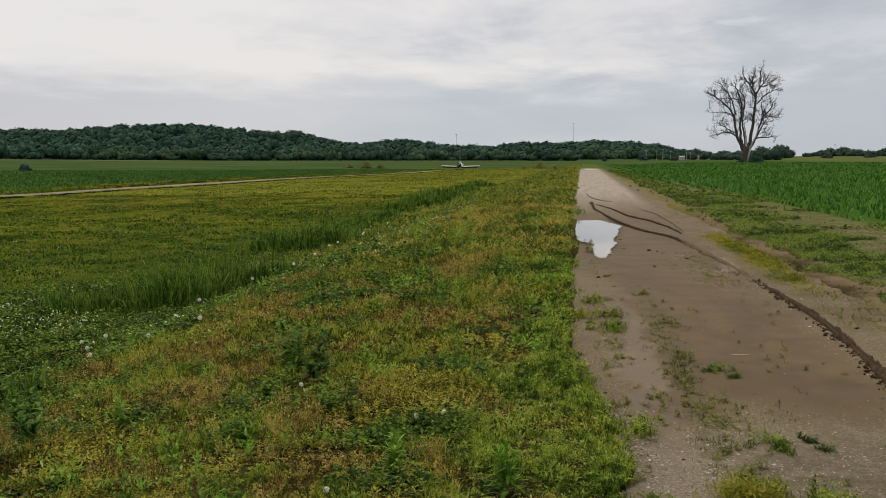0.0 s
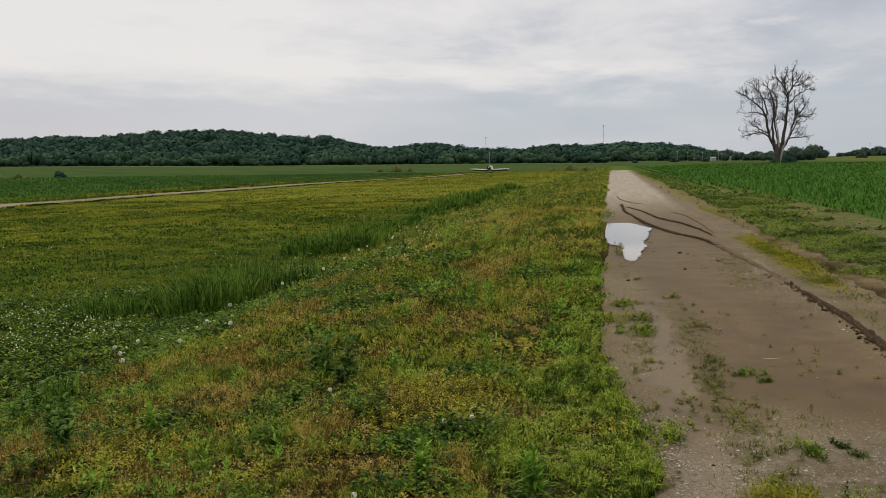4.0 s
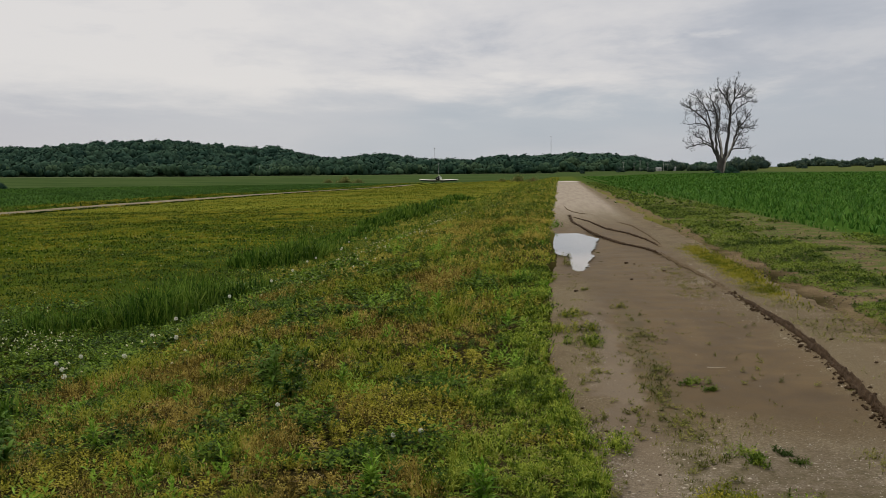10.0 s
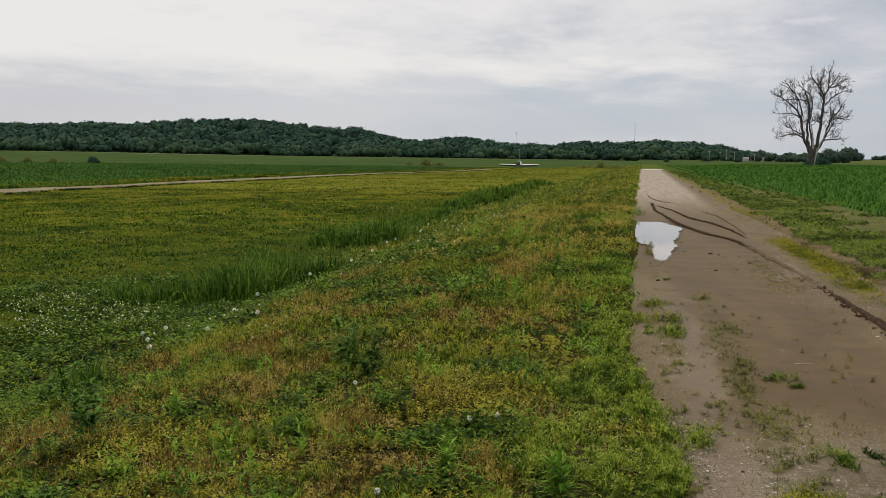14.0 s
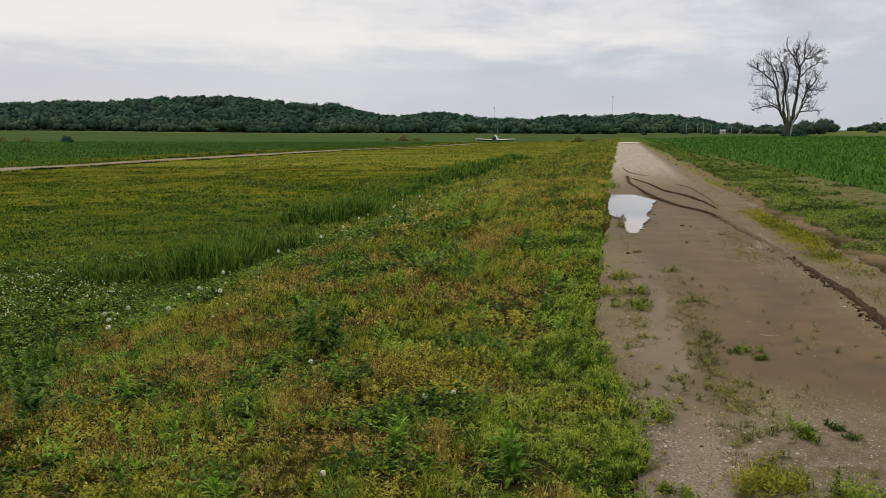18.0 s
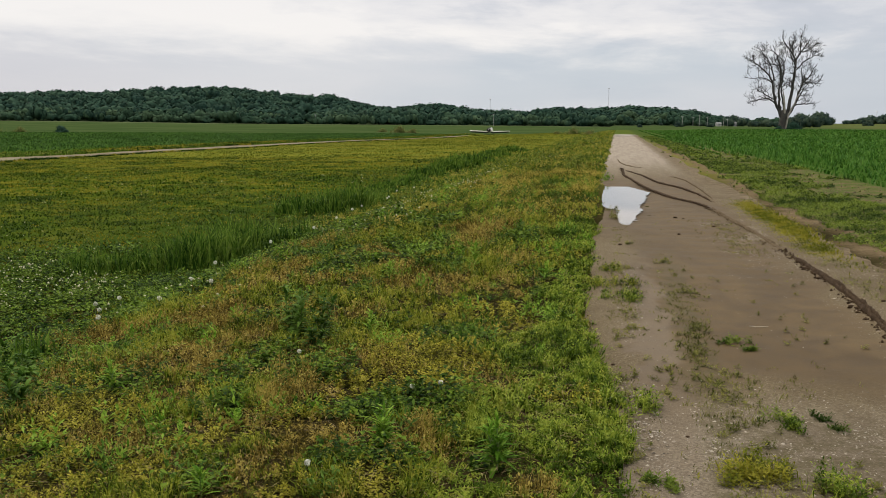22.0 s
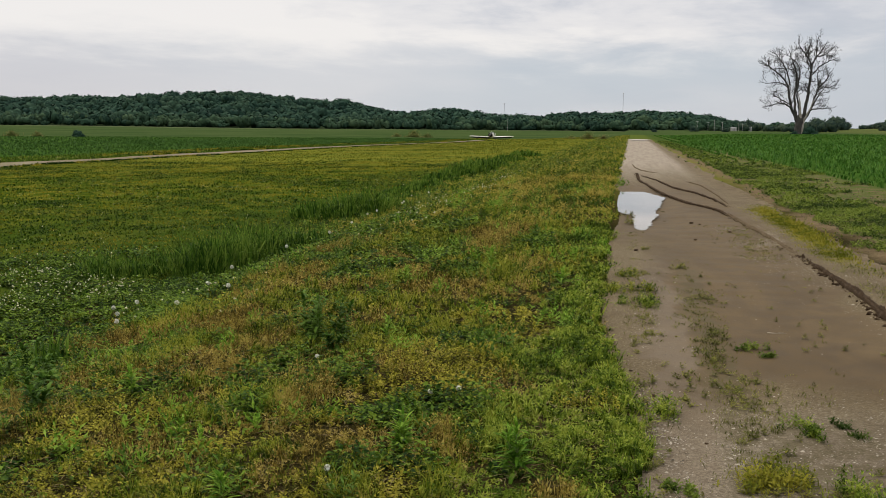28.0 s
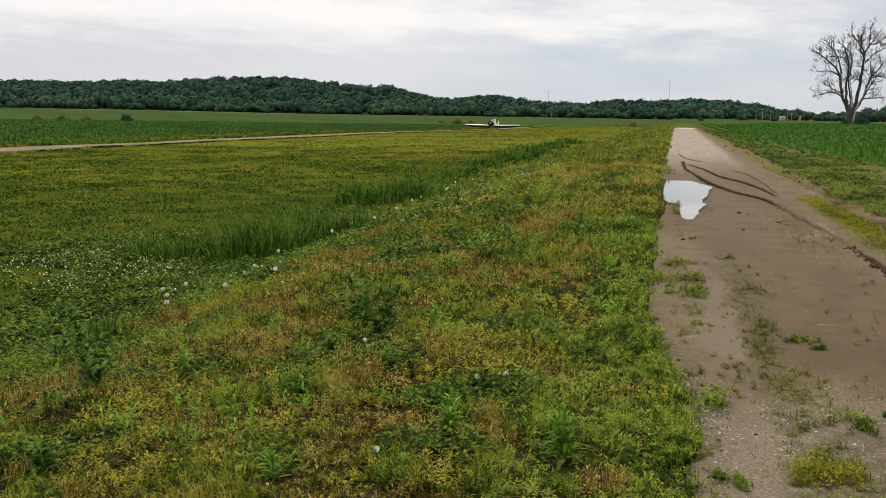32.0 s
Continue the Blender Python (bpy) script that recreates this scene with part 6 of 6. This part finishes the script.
    stuff("hedgerow", [scatter(p, at[k == i], size[k == i], size[k == i] * 1.1, r.uniform(0, 6.3, (k == i).sum())) for i, p in enumerate(protos)], FIELD_TREE, "low dark green hedgerow at the far field's edge", "hedge")
    # distant blue ridge on the right, its haze painted in as base colour
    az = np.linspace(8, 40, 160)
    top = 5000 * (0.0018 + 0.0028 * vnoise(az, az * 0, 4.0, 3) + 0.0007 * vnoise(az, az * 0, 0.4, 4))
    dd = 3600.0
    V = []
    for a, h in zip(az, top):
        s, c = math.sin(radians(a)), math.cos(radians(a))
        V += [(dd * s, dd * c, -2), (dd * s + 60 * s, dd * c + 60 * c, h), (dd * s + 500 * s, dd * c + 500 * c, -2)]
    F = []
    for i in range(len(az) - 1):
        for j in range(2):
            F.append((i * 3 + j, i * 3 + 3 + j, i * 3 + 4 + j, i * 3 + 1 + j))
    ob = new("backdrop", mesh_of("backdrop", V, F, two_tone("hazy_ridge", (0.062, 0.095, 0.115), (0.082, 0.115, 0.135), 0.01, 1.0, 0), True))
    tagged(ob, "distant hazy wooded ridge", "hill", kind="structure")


def build_posts():
    steel = two_tone("galvanised_steel", (0.26, 0.26, 0.26), (0.36, 0.36, 0.36), 0.5, 0.7, 0, 0.01, 0.0)
    red = two_tone("mast_paint", (0.52, 0.53, 0.55), (0.60, 0.60, 0.62), 0.2, 0.6, 0)
    for az, d, base, h, w in ((-7.62, 1175, 8, 27, 0.22), (-0.66, 1500, 0, 60, 0.34), (13.9, 1400, 4, 20.5, 0.22)):
        x, y = d * math.sin(radians(az)), d * math.cos(radians(az))
        ob = thing("radio_mast", pose(x, y, base - 4), "slender grey lattice radio mast on the hills", "mast", "radio masts")
        for k in range(3):
            a = k * 2.094
            part("mast_leg", mesh_of("mast_leg", *tube([(w * math.cos(a), w * math.sin(a), 0), (w * math.cos(a), w * math.sin(a), h)], [w * 0.4, w * 0.4], 5), red), None, ob)
        for k in range(int(h / 3)):
            a = k * 2.094
            part("brace", mesh_of("brace", *tube([(w * math.cos(a), w * math.sin(a), k * 3), (w * math.cos(a + 2.094), w * math.sin(a + 2.094), k * 3 + 3)], [w * 0.2, w * 0.2], 4), red), None, ob)
        part("beacon", mesh_of("beacon", *lumps(np.array([(0, 0, h + 0.6)]), np.array([1.1]), np.random.default_rng(1)), red), None, ob)
    for az, d, h in ((-7.4, 735, 9.0), (3.6, 640, 6.5), (4.2, 640, 6.0), (4.55, 640, 7.5), (5.0, 650, 6), (5.9, 640, 6.5), (6.1, 640, 5.0), (9.0, 420, 4.5), (-18, 738, 8)):
        x, y, z = bearing(az, d, -0.1)
        ob = thing("utility_pole", pose(x, y, z), "pale weathered utility pole before the woods", "pole", "utility poles")
        part("pole", mesh_of("pole", *tube([(0, 0, 0), (0, 0, h)], [0.12, 0.08], 8), steel, True), None, ob)
        part("crossarm", mesh_of("crossarm", *tube([(-0.9, 0, h - 0.5), (0.9, 0, h - 0.5)], [0.09, 0.09], 5), steel), None, ob)
    siding = two_tone("white_siding", (0.30, 0.30, 0.29), (0.38, 0.38, 0.37), 0.6, 0.7, 0)
    roof = two_tone("grey_roof", (0.20, 0.20, 0.21), (0.27, 0.27, 0.28), 0.6, 0.6, 0)
    for az, d, w, h in ((5.62, 660, 3.2, 1.8), (6.5, 660, 1.8, 2.2)):
        x, y, z = bearing(az, d, 0.0)
        ob = thing("shed", pose(x, y, z, 0, 0, 10), "small white shed by the distant road", "shed", "far sheds")
        bm = bmesh.new()
        bmesh.ops.create_cube(bm, size=1, matrix=Matrix.Translation((0, 0, h / 2)) @ Matrix.Diagonal((w, 3, h, 1)))
        part("wall", bm, siding, ob)
        bm = bmesh.new()
        v = [bm.verts.new(c) for c in ((-w / 2 - 0.2, -1.7, h), (w / 2 + 0.2, -1.7, h), (w / 2 + 0.2, 1.7, h), (-w / 2 - 0.2, 1.7, h), (-w / 2 - 0.2, 0, h + 0.8), (w / 2 + 0.2, 0, h + 0.8))]
        for f in ((0, 1, 5, 4), (2, 3, 4, 5), (0, 4, 3), (1, 2, 5), (3, 2, 1, 0)):
            bm.faces.new([v[i] for i in f])
        part("roof", bm, roof, ob)
        bm = bmesh.new()
        bmesh.ops.create_cube(bm, size=1, matrix=Matrix.Translation((0, -1.53, 0.95)) @ Matrix.Diagonal((0.9, 0.08, 1.9, 1)))
        part("door", bm, roof, ob)


# ---------------------------------------------------------------- plants that stand out on the bank
def leaf_mesh(name, length, width, droop, mat):
    """One lance-shaped leaf along +x, ribbed and drooping."""
    t = np.linspace(0, 1, 6)
    w = width * np.sin(np.pi * np.clip(t * 0.93 + 0.07, 0, 1)) ** 0.8 / 2
    z = length * (0.25 * t - droop * t * t)
    V = np.concatenate([np.stack([t * length, -w, z + w * 0.35], 1), np.stack([t * length, w * 0, z], 1), np.stack([t * length, w, z + w * 0.35], 1)])
    F = [(a + i, a + i + 1, a + 7 + i, a + 6 + i) for a in (0, 6) for i in range(5)]
    return mesh_of(name, V, F, mat, True)


def build_weeds():
    r = np.random.default_rng(99)
    long_leaf = [leaf_mesh("leaf", 0.105, 0.021, d, WEED) for d in (0.15, 0.35, 0.6)]
    dark_leaf = [leaf_mesh("leaf", 0.07, 0.026, d, DUSK) for d in (0.3, 0.6, 0.9)]

    def weed(x, y, h, n, meshes, size, label, lean=0.0):
        ob = thing("broadleaf_weed", pose(x, y, float(bed(x, y)) - 0.005, 0, 0, r.uniform(0, 360)), label, "weed", "weeds on the bank")
        stems = max(1, n // 26)
        for s in range(stems):
            a = r.uniform(0, 6.3)
            o = 0.0 if s == 0 else h * r.uniform(0.12, 0.32)
            top = np.array([math.cos(a) * (o + lean), math.sin(a) * (o + lean), h * (1.0 if s == 0 else r.uniform(0.6, 0.95))])
            p = bend([(0, 0, 0), top * np.array([0.4, 0.4, 0.55]), top], r, h / 5, 0.003)
            part("stem", mesh_of("stem", *tube(p, np.linspace(0.005, 0.002, len(p)), 5), STEM, True), None, ob)
            for k in range(n // stems):
                u = 0.12 + 0.88 * (k + 0.5) / (n // stems)
                at = np.array([np.interp(u * (len(p) - 1), range(len(p)), p[:, i]) for i in range(3)])
                az = k * 137.5 + r.uniform(-20, 20)
                lf = part("leaf", meshes[r.integers(0, 3)], None, ob)
                lf.matrix_basis = pose(*at, 0, -r.uniform(5, 65) * (0.4 + 0.8 * u), az) @ Matrix.Scale(size * r.uniform(0.7, 1.2) * (1.25 - 0.55 * u), 4)
    for x, y, h, n, size in ((-0.93, 4.55, 0.19, 110, 0.8), (-0.36, 4.36, 0.24, 110, 0.85), (-1.54, 3.8, 0.12, 44, 0.7), (-2.85, 5.4, 0.2, 56, 0.9), (-1.35, 10.3, 0.3, 48, 1.2), (-1.72, 7.3, 0.18, 44, 0.8), (-2.2, 9.9, 0.22, 44, 1.0), (-0.55, 9.9, 0.14, 36, 1.2)):
        weed(x, y, h, n, long_leaf, size, "leafy green weed with narrow pointed leaves")
    for x, y, h, n, size in ((-2.2, 6.95, 0.40, 120, 1.25), (-2.32, 7.12, 0.42, 120, 1.3), (-2.05, 7.05, 0.34, 90, 1.25), (-2.0, 6.7, 0.14, 70, 1.2), (-1.2, 13.2, 0.25, 50, 1.6), (-3.2, 4.98, 0.16, 70, 1.3), (-3.42, 5.25, 0.20, 70, 1.3), (-3.65, 5.7, 0.24, 70, 1.4), (-3.9, 6.1, 0.20, 60, 1.4), (-2.6, 3.7, 0.16, 80, 1.1), (-4.6, 6.6, 0.22, 60, 1.5), (-4.9, 7.4, 0.24, 60, 1.6)):
        weed(x, y, h, n, dark_leaf, size, "drooping dark green weed with dense leaves", 0.05)

    for x, y, h in ((-5.95, 10.45, 0.26), (-5.68, 10.49, 0.25), (-5.2, 11.5, 0.2), (-5.2, 12.2, 0.3), (-5.2, 14.3, 0.3), (-4.15, 9.73, 0.22), (-5.5, 9.85, 0.18), (-4.75, 8.5, 0.16), (-4.6, 9.4, 0.15), (-5.3, 18.3, 0.3), (-6.6, 29.0, 0.4), (-6.4, 30.6, 0.4), (-1.9, 6.05, 0.12), (-0.95, 5.35, 0.1), (-0.80, 5.42, 0.12), (-5.6, 20.5, 0.35), (-5.9, 22.5, 0.35), (-5.7, 24, 0.4), (-6.1, 26, 0.4), (-1.17, 4.05, 0.08), (-5.0, 16.0, 0.3)):
        ob = thing("dandelion", pose(x, y, float(bed(x, y)) - 0.01, 0, 0, r.uniform(0, 360)), "dandelion with a round white seed head", "flower", "dandelions")
        tip = (r.normal(0, 0.02), r.normal(0, 0.02), h)
        part("stalk", mesh_of("stalk", *tube(bend([(0, 0, 0), tip], r, h / 4, 0.002), np.linspace(0.003, 0.002, 4), 5), STEM, True), None, ob)
        d = r.normal(0, 1, (110, 3))
        d /= np.linalg.norm(d, axis=1)[:, None]
        s = np.cross(d, r.normal(0, 1, (110, 3)))
        s /= np.linalg.norm(s, axis=1)[:, None]
        P = np.array(tip) + d * (0.026 if y > 7 else 0.015)
        w = 0.0045
        V = np.stack([np.array(tip) + d * 0.004, P + s * w, P - s * w, P + np.cross(d, s) * w], 1).reshape(-1, 3)
        F = (np.array([(0, 1, 3), (0, 3, 2), (1, 2, 3)])[None] + (np.arange(110) * 4)[:, None, None]).reshape(-1, 3)
        part("seed_head", mesh_of("seed_head", V, F, SEED), None, ob, "fluffy white seed head")

# ---------------------------------------------------------------- the crop-dusting aeroplane
def loft(sections, closed=True):
    """A skin over rings of equal length."""
    R = np.array(sections, float)
    n, k = R.shape[:2]
    F = [(i * k + j, i * k + (j + 1) % k, (i + 1) * k + (j + 1) % k, (i + 1) * k + j) for i in range(n - 1) for j in range(k)]
    bm = bmesh.new()
    vs = [bm.verts.new(c) for c in R.reshape(-1, 3)]
    for f in F:
        bm.faces.new([vs[i] for i in f])
    if closed:
        bm.faces.new(vs[:k][::-1]), bm.faces.new(vs[-k:])
    bmesh.ops.recalc_face_normals(bm, faces=bm.faces)
    for f in bm.faces:
        f.smooth = True
    return bm


def ring(y, zc, half_w, half_h, power=2.6, k=20):
    a = np.arange(k) * 2 * math.pi / k
    c, s = np.cos(a), np.sin(a)
    return np.stack([np.sign(c) * np.abs(c) ** (2 / power) * half_w, np.full(k, y), zc + np.sign(s) * np.abs(s) ** (2 / power) * half_h], 1)


def foil(x, y, z, chord, thick, upright=False, k=18):
    """A wing section: leading edge at y, running back along +y."""
    a = np.arange(k) * 2 * math.pi / k
    u = (1 - np.cos(a)) / 2
    t = np.sin(a) * thick * chord * (0.55 + 0.9 * np.sqrt(np.clip(u, 0, 1)) * (1 - u)) * 0.8
    if upright:
        return np.stack([x + t, y + u * chord, np.full(k, z)], 1)
    return np.stack([np.full(k, x), y + u * chord, z + t + 0.02 * chord * np.sin(np.pi * u)], 1)


def build_plane():
    cream = two_tone("cream_aircraft_paint", (0.66, 0.63, 0.55), (0.74, 0.72, 0.65), 0.8, 0.35, 0, obj=True, spec=0.5)
    white = two_tone("white_aircraft_paint", (0.74, 0.74, 0.72), (0.80, 0.80, 0.79), 0.8, 0.35, 0, obj=True, spec=0.5)
    dark = two_tone("black_cowl_and_shade", (0.008, 0.008, 0.009), (0.018, 0.018, 0.02), 2.0, 0.7, 0, obj=True, spec=0.15)
    grey = two_tone("dull_aluminium", (0.25, 0.25, 0.26), (0.34, 0.34, 0.35), 2.0, 0.45, 0, metal=0.7, obj=True)
    rubber = two_tone("tyre_rubber", (0.02, 0.02, 0.02), (0.035, 0.035, 0.035), 6.0, 0.85, 0, obj=True)
    glass, nt, b = material("cockpit_glass", 0.03, 0.0, 0.5)
    b.inputs["Base Color"].default_value = (0.05, 0.06, 0.065, 1)
    ob = thing("aeroplane", pose(-39.3, 303, -0.7), "cream low-wing crop-dusting aeroplane with black nose on the airstrip", "aeroplane")
    tilt = Matrix.Translation((0, 0, -0.20)) @ Matrix.Diagonal((1.04, 1.04, 0.90, 1)) @ pose(0, 0, 1.15, -7.0) @ Matrix.Translation((0, 0, -1.15))

    def add(name, bm, mat, parent=ob, label="", lean=True):
        if lean:
            bm.transform(tilt)
        return part(name, bm, mat, parent, label)

    def tubes(lines, rad, sides=7):
        V, F = join([tube(l, [rad] * len(l), sides) for l in lines])
        bm = bmesh.new()
        vs = [bm.verts.new(c) for c in V]
        for f in F:
            bm.faces.new([vs[i] for i in f])
        return bm

    fuselage = add("fuselage", loft([ring(-1.55, 1.50, 0.50, 0.60), ring(-0.8, 1.55, 0.54, 0.68), ring(0.2, 1.55, 0.54, 0.70), ring(1.4, 1.55, 0.50, 0.66), ring(2.8, 1.55, 0.36, 0.46), ring(4.6, 1.58, 0.20, 0.28), ring(5.9, 1.62, 0.08, 0.18)]), cream)
    add("hopper_lid", loft([ring(-0.9, 2.22, 0.30, 0.05), ring(-0.1, 2.24, 0.30, 0.05)]), grey, fuselage)
    cowl = add("cowling", loft([ring(-2.75, 1.42, 0.44, 0.44, 2.2), ring(-2.6, 1.44, 0.56, 0.56, 2.2), ring(-2.1, 1.46, 0.58, 0.60, 2.3), ring(-1.57, 1.49, 0.53, 0.62)]), dark, ob, "black engine cowling")
    add("exhaust_stack", tubes([[(-0.6, -1.9, 1.15), (-0.68, -1.4, 1.0), (-0.68, -0.9, 0.98)]], 0.07), grey, cowl)
    prop = part("propeller", loft([ring(-0.16, 0, 0.05, 0.05, 2, 12), ring(-0.05, 0, 0.16, 0.16, 2, 12), ring(0.12, 0, 0.19, 0.19, 2, 12)]), grey, ob, "spinning grey propeller")
    for k in range(3):
        bm = loft([foil(0.10, -0.05, 0, 0.10, 0.30), foil(0.6, -0.06, 0.02, 0.20, 0.14), foil(1.0, -0.05, 0.02, 0.18, 0.10), foil(1.22, -0.04, 0.01, 0.10, 0.08)])
        bm.transform(pose(0, 0, 0, 0, 120 * k, 0) @ pose(0, 0, 0, 35, 0, 0))
        part("blade", bm, dark, prop)
    hub = tilt @ Vector((0, -2.93, 1.42))
    # wings with control surfaces, spray booms and nozzles
    for s in (-1, 1):
        root, tip = 0.45, 6.05
        rise = lambda x: 1.02 + (abs(x) - root) * 0.04
        wing = add("wing", loft([foil(s * root, -1.05, rise(root), 1.65, 0.21), foil(s * 2.6, -1.0, rise(2.6), 1.58, 0.20), foil(s * 5.7, -0.95, rise(5.7), 1.42, 0.18), foil(s * tip, -0.7, rise(tip) + 0.03, 0.95, 0.12)]), cream)
        # slab below the wing: the shade there is put in as black colour
        add("underwing_shade", loft([foil(s * root, -1.06, rise(root) - 0.22, 1.6, 0.20), foil(s * 5.7, -0.96, rise(5.7) - 0.19, 1.36, 0.17)]), dark, wing, "dark slab standing in for the shade under the wing")
        add("flap", loft([foil(s * 0.65, 0.62, rise(0.65), 0.42, 0.10), foil(s * 2.9, 0.60, rise(2.9), 0.40, 0.10)]), cream, wing)
        add("aileron", loft([foil(s * 3.0, 0.60, rise(3.0), 0.38, 0.10), foil(s * 5.7, 0.49, rise(5.7), 0.36, 0.10)]), cream, wing)
        add("spray_boom", tubes([[(s * 0.6, 0.75, 0.72), (s * 5.4, 0.7, rise(5.4) - 0.28)]], 0.035), dark, wing, "black spray boom")
        for k in range(12):
            x = s * (0.8 + k * 0.41)
            add("nozzle", tubes([[(x, 0.74, 0.72 + (abs(x) - 0.6) * 0.04), (x, 0.80, 0.60 + (abs(x) - 0.6) * 0.04)]], 0.025, 5), dark, wing)
        for x in (1.2, 3.0, 4.8):
            add("boom_hanger", tubes([[(s * x, 0.4, rise(x) - 0.05), (s * x, 0.72, 0.75 + (x - 0.6) * 0.04)]], 0.02, 5), dark, wing)
        add("stabiliser", loft([foil(s * 0.1, 4.75, 1.70, 1.15, 0.10), foil(s * 2.0, 5.0, 1.72, 0.75, 0.09)]), cream)
        add("gear_leg", tubes([[(s * 0.45, -0.75, 0.68), (s * 0.95, -0.78, 0.52), (s * 1.22, -0.8, 0.37)]], 0.055), grey, lean=False)
        w = part("wheel", loft([ring(-0.10, 0, 0.20, 0.20, 2, 20), ring(-0.085, 0, 0.33, 0.33, 2, 20), ring(0, 0, 0.37, 0.37, 2, 20), ring(0.085, 0, 0.33, 0.33, 2, 20), ring(0.10, 0, 0.20, 0.20, 2, 20)]), rubber, ob)
        w.matrix_basis = pose(s * 1.30, -0.8, 0.37, 0, 0, 90)
        part("rim", loft([ring(-0.112, 0, 0.15, 0.15, 2, 14), ring(0.112, 0, 0.15, 0.15, 2, 14)]), grey, w)
    # fin, rudder, cockpit, tail wheel
    add("fin", loft([foil(0, 4.65, 1.75, 1.0, 0.10, True), foil(0, 5.1, 2.55, 0.62, 0.09, True), foil(0, 5.3, 2.95, 0.42, 0.08, True)]), white)
    add("rudder", loft([foil(0, 5.66, 1.72, 0.55, 0.07, True), foil(0, 5.73, 2.6, 0.50, 0.07, True), foil(0, 5.74, 2.95, 0.38, 0.07, True)]), white)
    cabin = add("cockpit", loft([ring(-0.05, 2.05, 0.34, 0.14), ring(0.45, 2.38, 0.40, 0.42), ring(1.15, 2.40, 0.40, 0.42), ring(2.1, 2.02, 0.30, 0.16)]), white, ob, "white cockpit fairing")
    add("windscreen", loft([ring(-0.02, 2.20, 0.28, 0.03), ring(0.36, 2.42, 0.35, 0.33), ring(0.43, 2.42, 0.36, 0.34)]), glass, cabin, "dark glass windscreen")
    for s in (-1, 1):
        add("side_window", loft([ring(0.55, 2.46, 0.012, 0.26) + np.array([s * 0.40, 0, 0]), ring(1.1, 2.46, 0.012, 0.26) + np.array([s * 0.40, 0, 0])]), glass, cabin)
    add("tail_leg", tubes([[(0, 5.3, 1.45), (0, 5.7, 1.0)]], 0.04), grey)
    tw = part("tail_wheel", loft([ring(-0.06, 0, 0.08, 0.08, 2, 14), ring(-0.04, 0, 0.15, 0.15, 2, 14), ring(0.04, 0, 0.15, 0.15, 2, 14), ring(0.06, 0, 0.08, 0.08, 2, 14)]), rubber, ob)
    tw.matrix_basis = pose(0, 5.6, 0.155, 0, 0, 90)
    return ob, prop, hub


build_ground()
build_puddles()
build_tracks()
build_bank()
build_airfield_grass()
build_ditch()
build_verge()
build_litter()
build_crops()
build_woods()
build_dead_tree()
build_far_trees()
build_posts()
build_weeds()
PLANE, PROP, HUB = build_plane()


def motions():
    # the aeroplane stands, creeps, and from 24 s on gathers speed along the strip
    way = ((0, 302.4), (6, 302.4), (10, 302.2), (14, 301), (18, 297), (21, 295), (23, 294.6), (24.5, 293.5), (25.5, 289.6), (26.5, 284.5), (27.5, 276), (28.5, 266), (29.5, 254), (30.5, 238.5), (31.5, 221), (32, 212))
    walk(PLANE, [(t, pose(-44 + 0.016 * y, y, float(lie(-44 + 0.016 * y, y)) + 0.05, 0, 0, -1)) for t, y in way])
    walk(PROP, [(k / 10, pose(*HUB, -7, 75.0 * k, 0)) for k in range(321)])


motions()
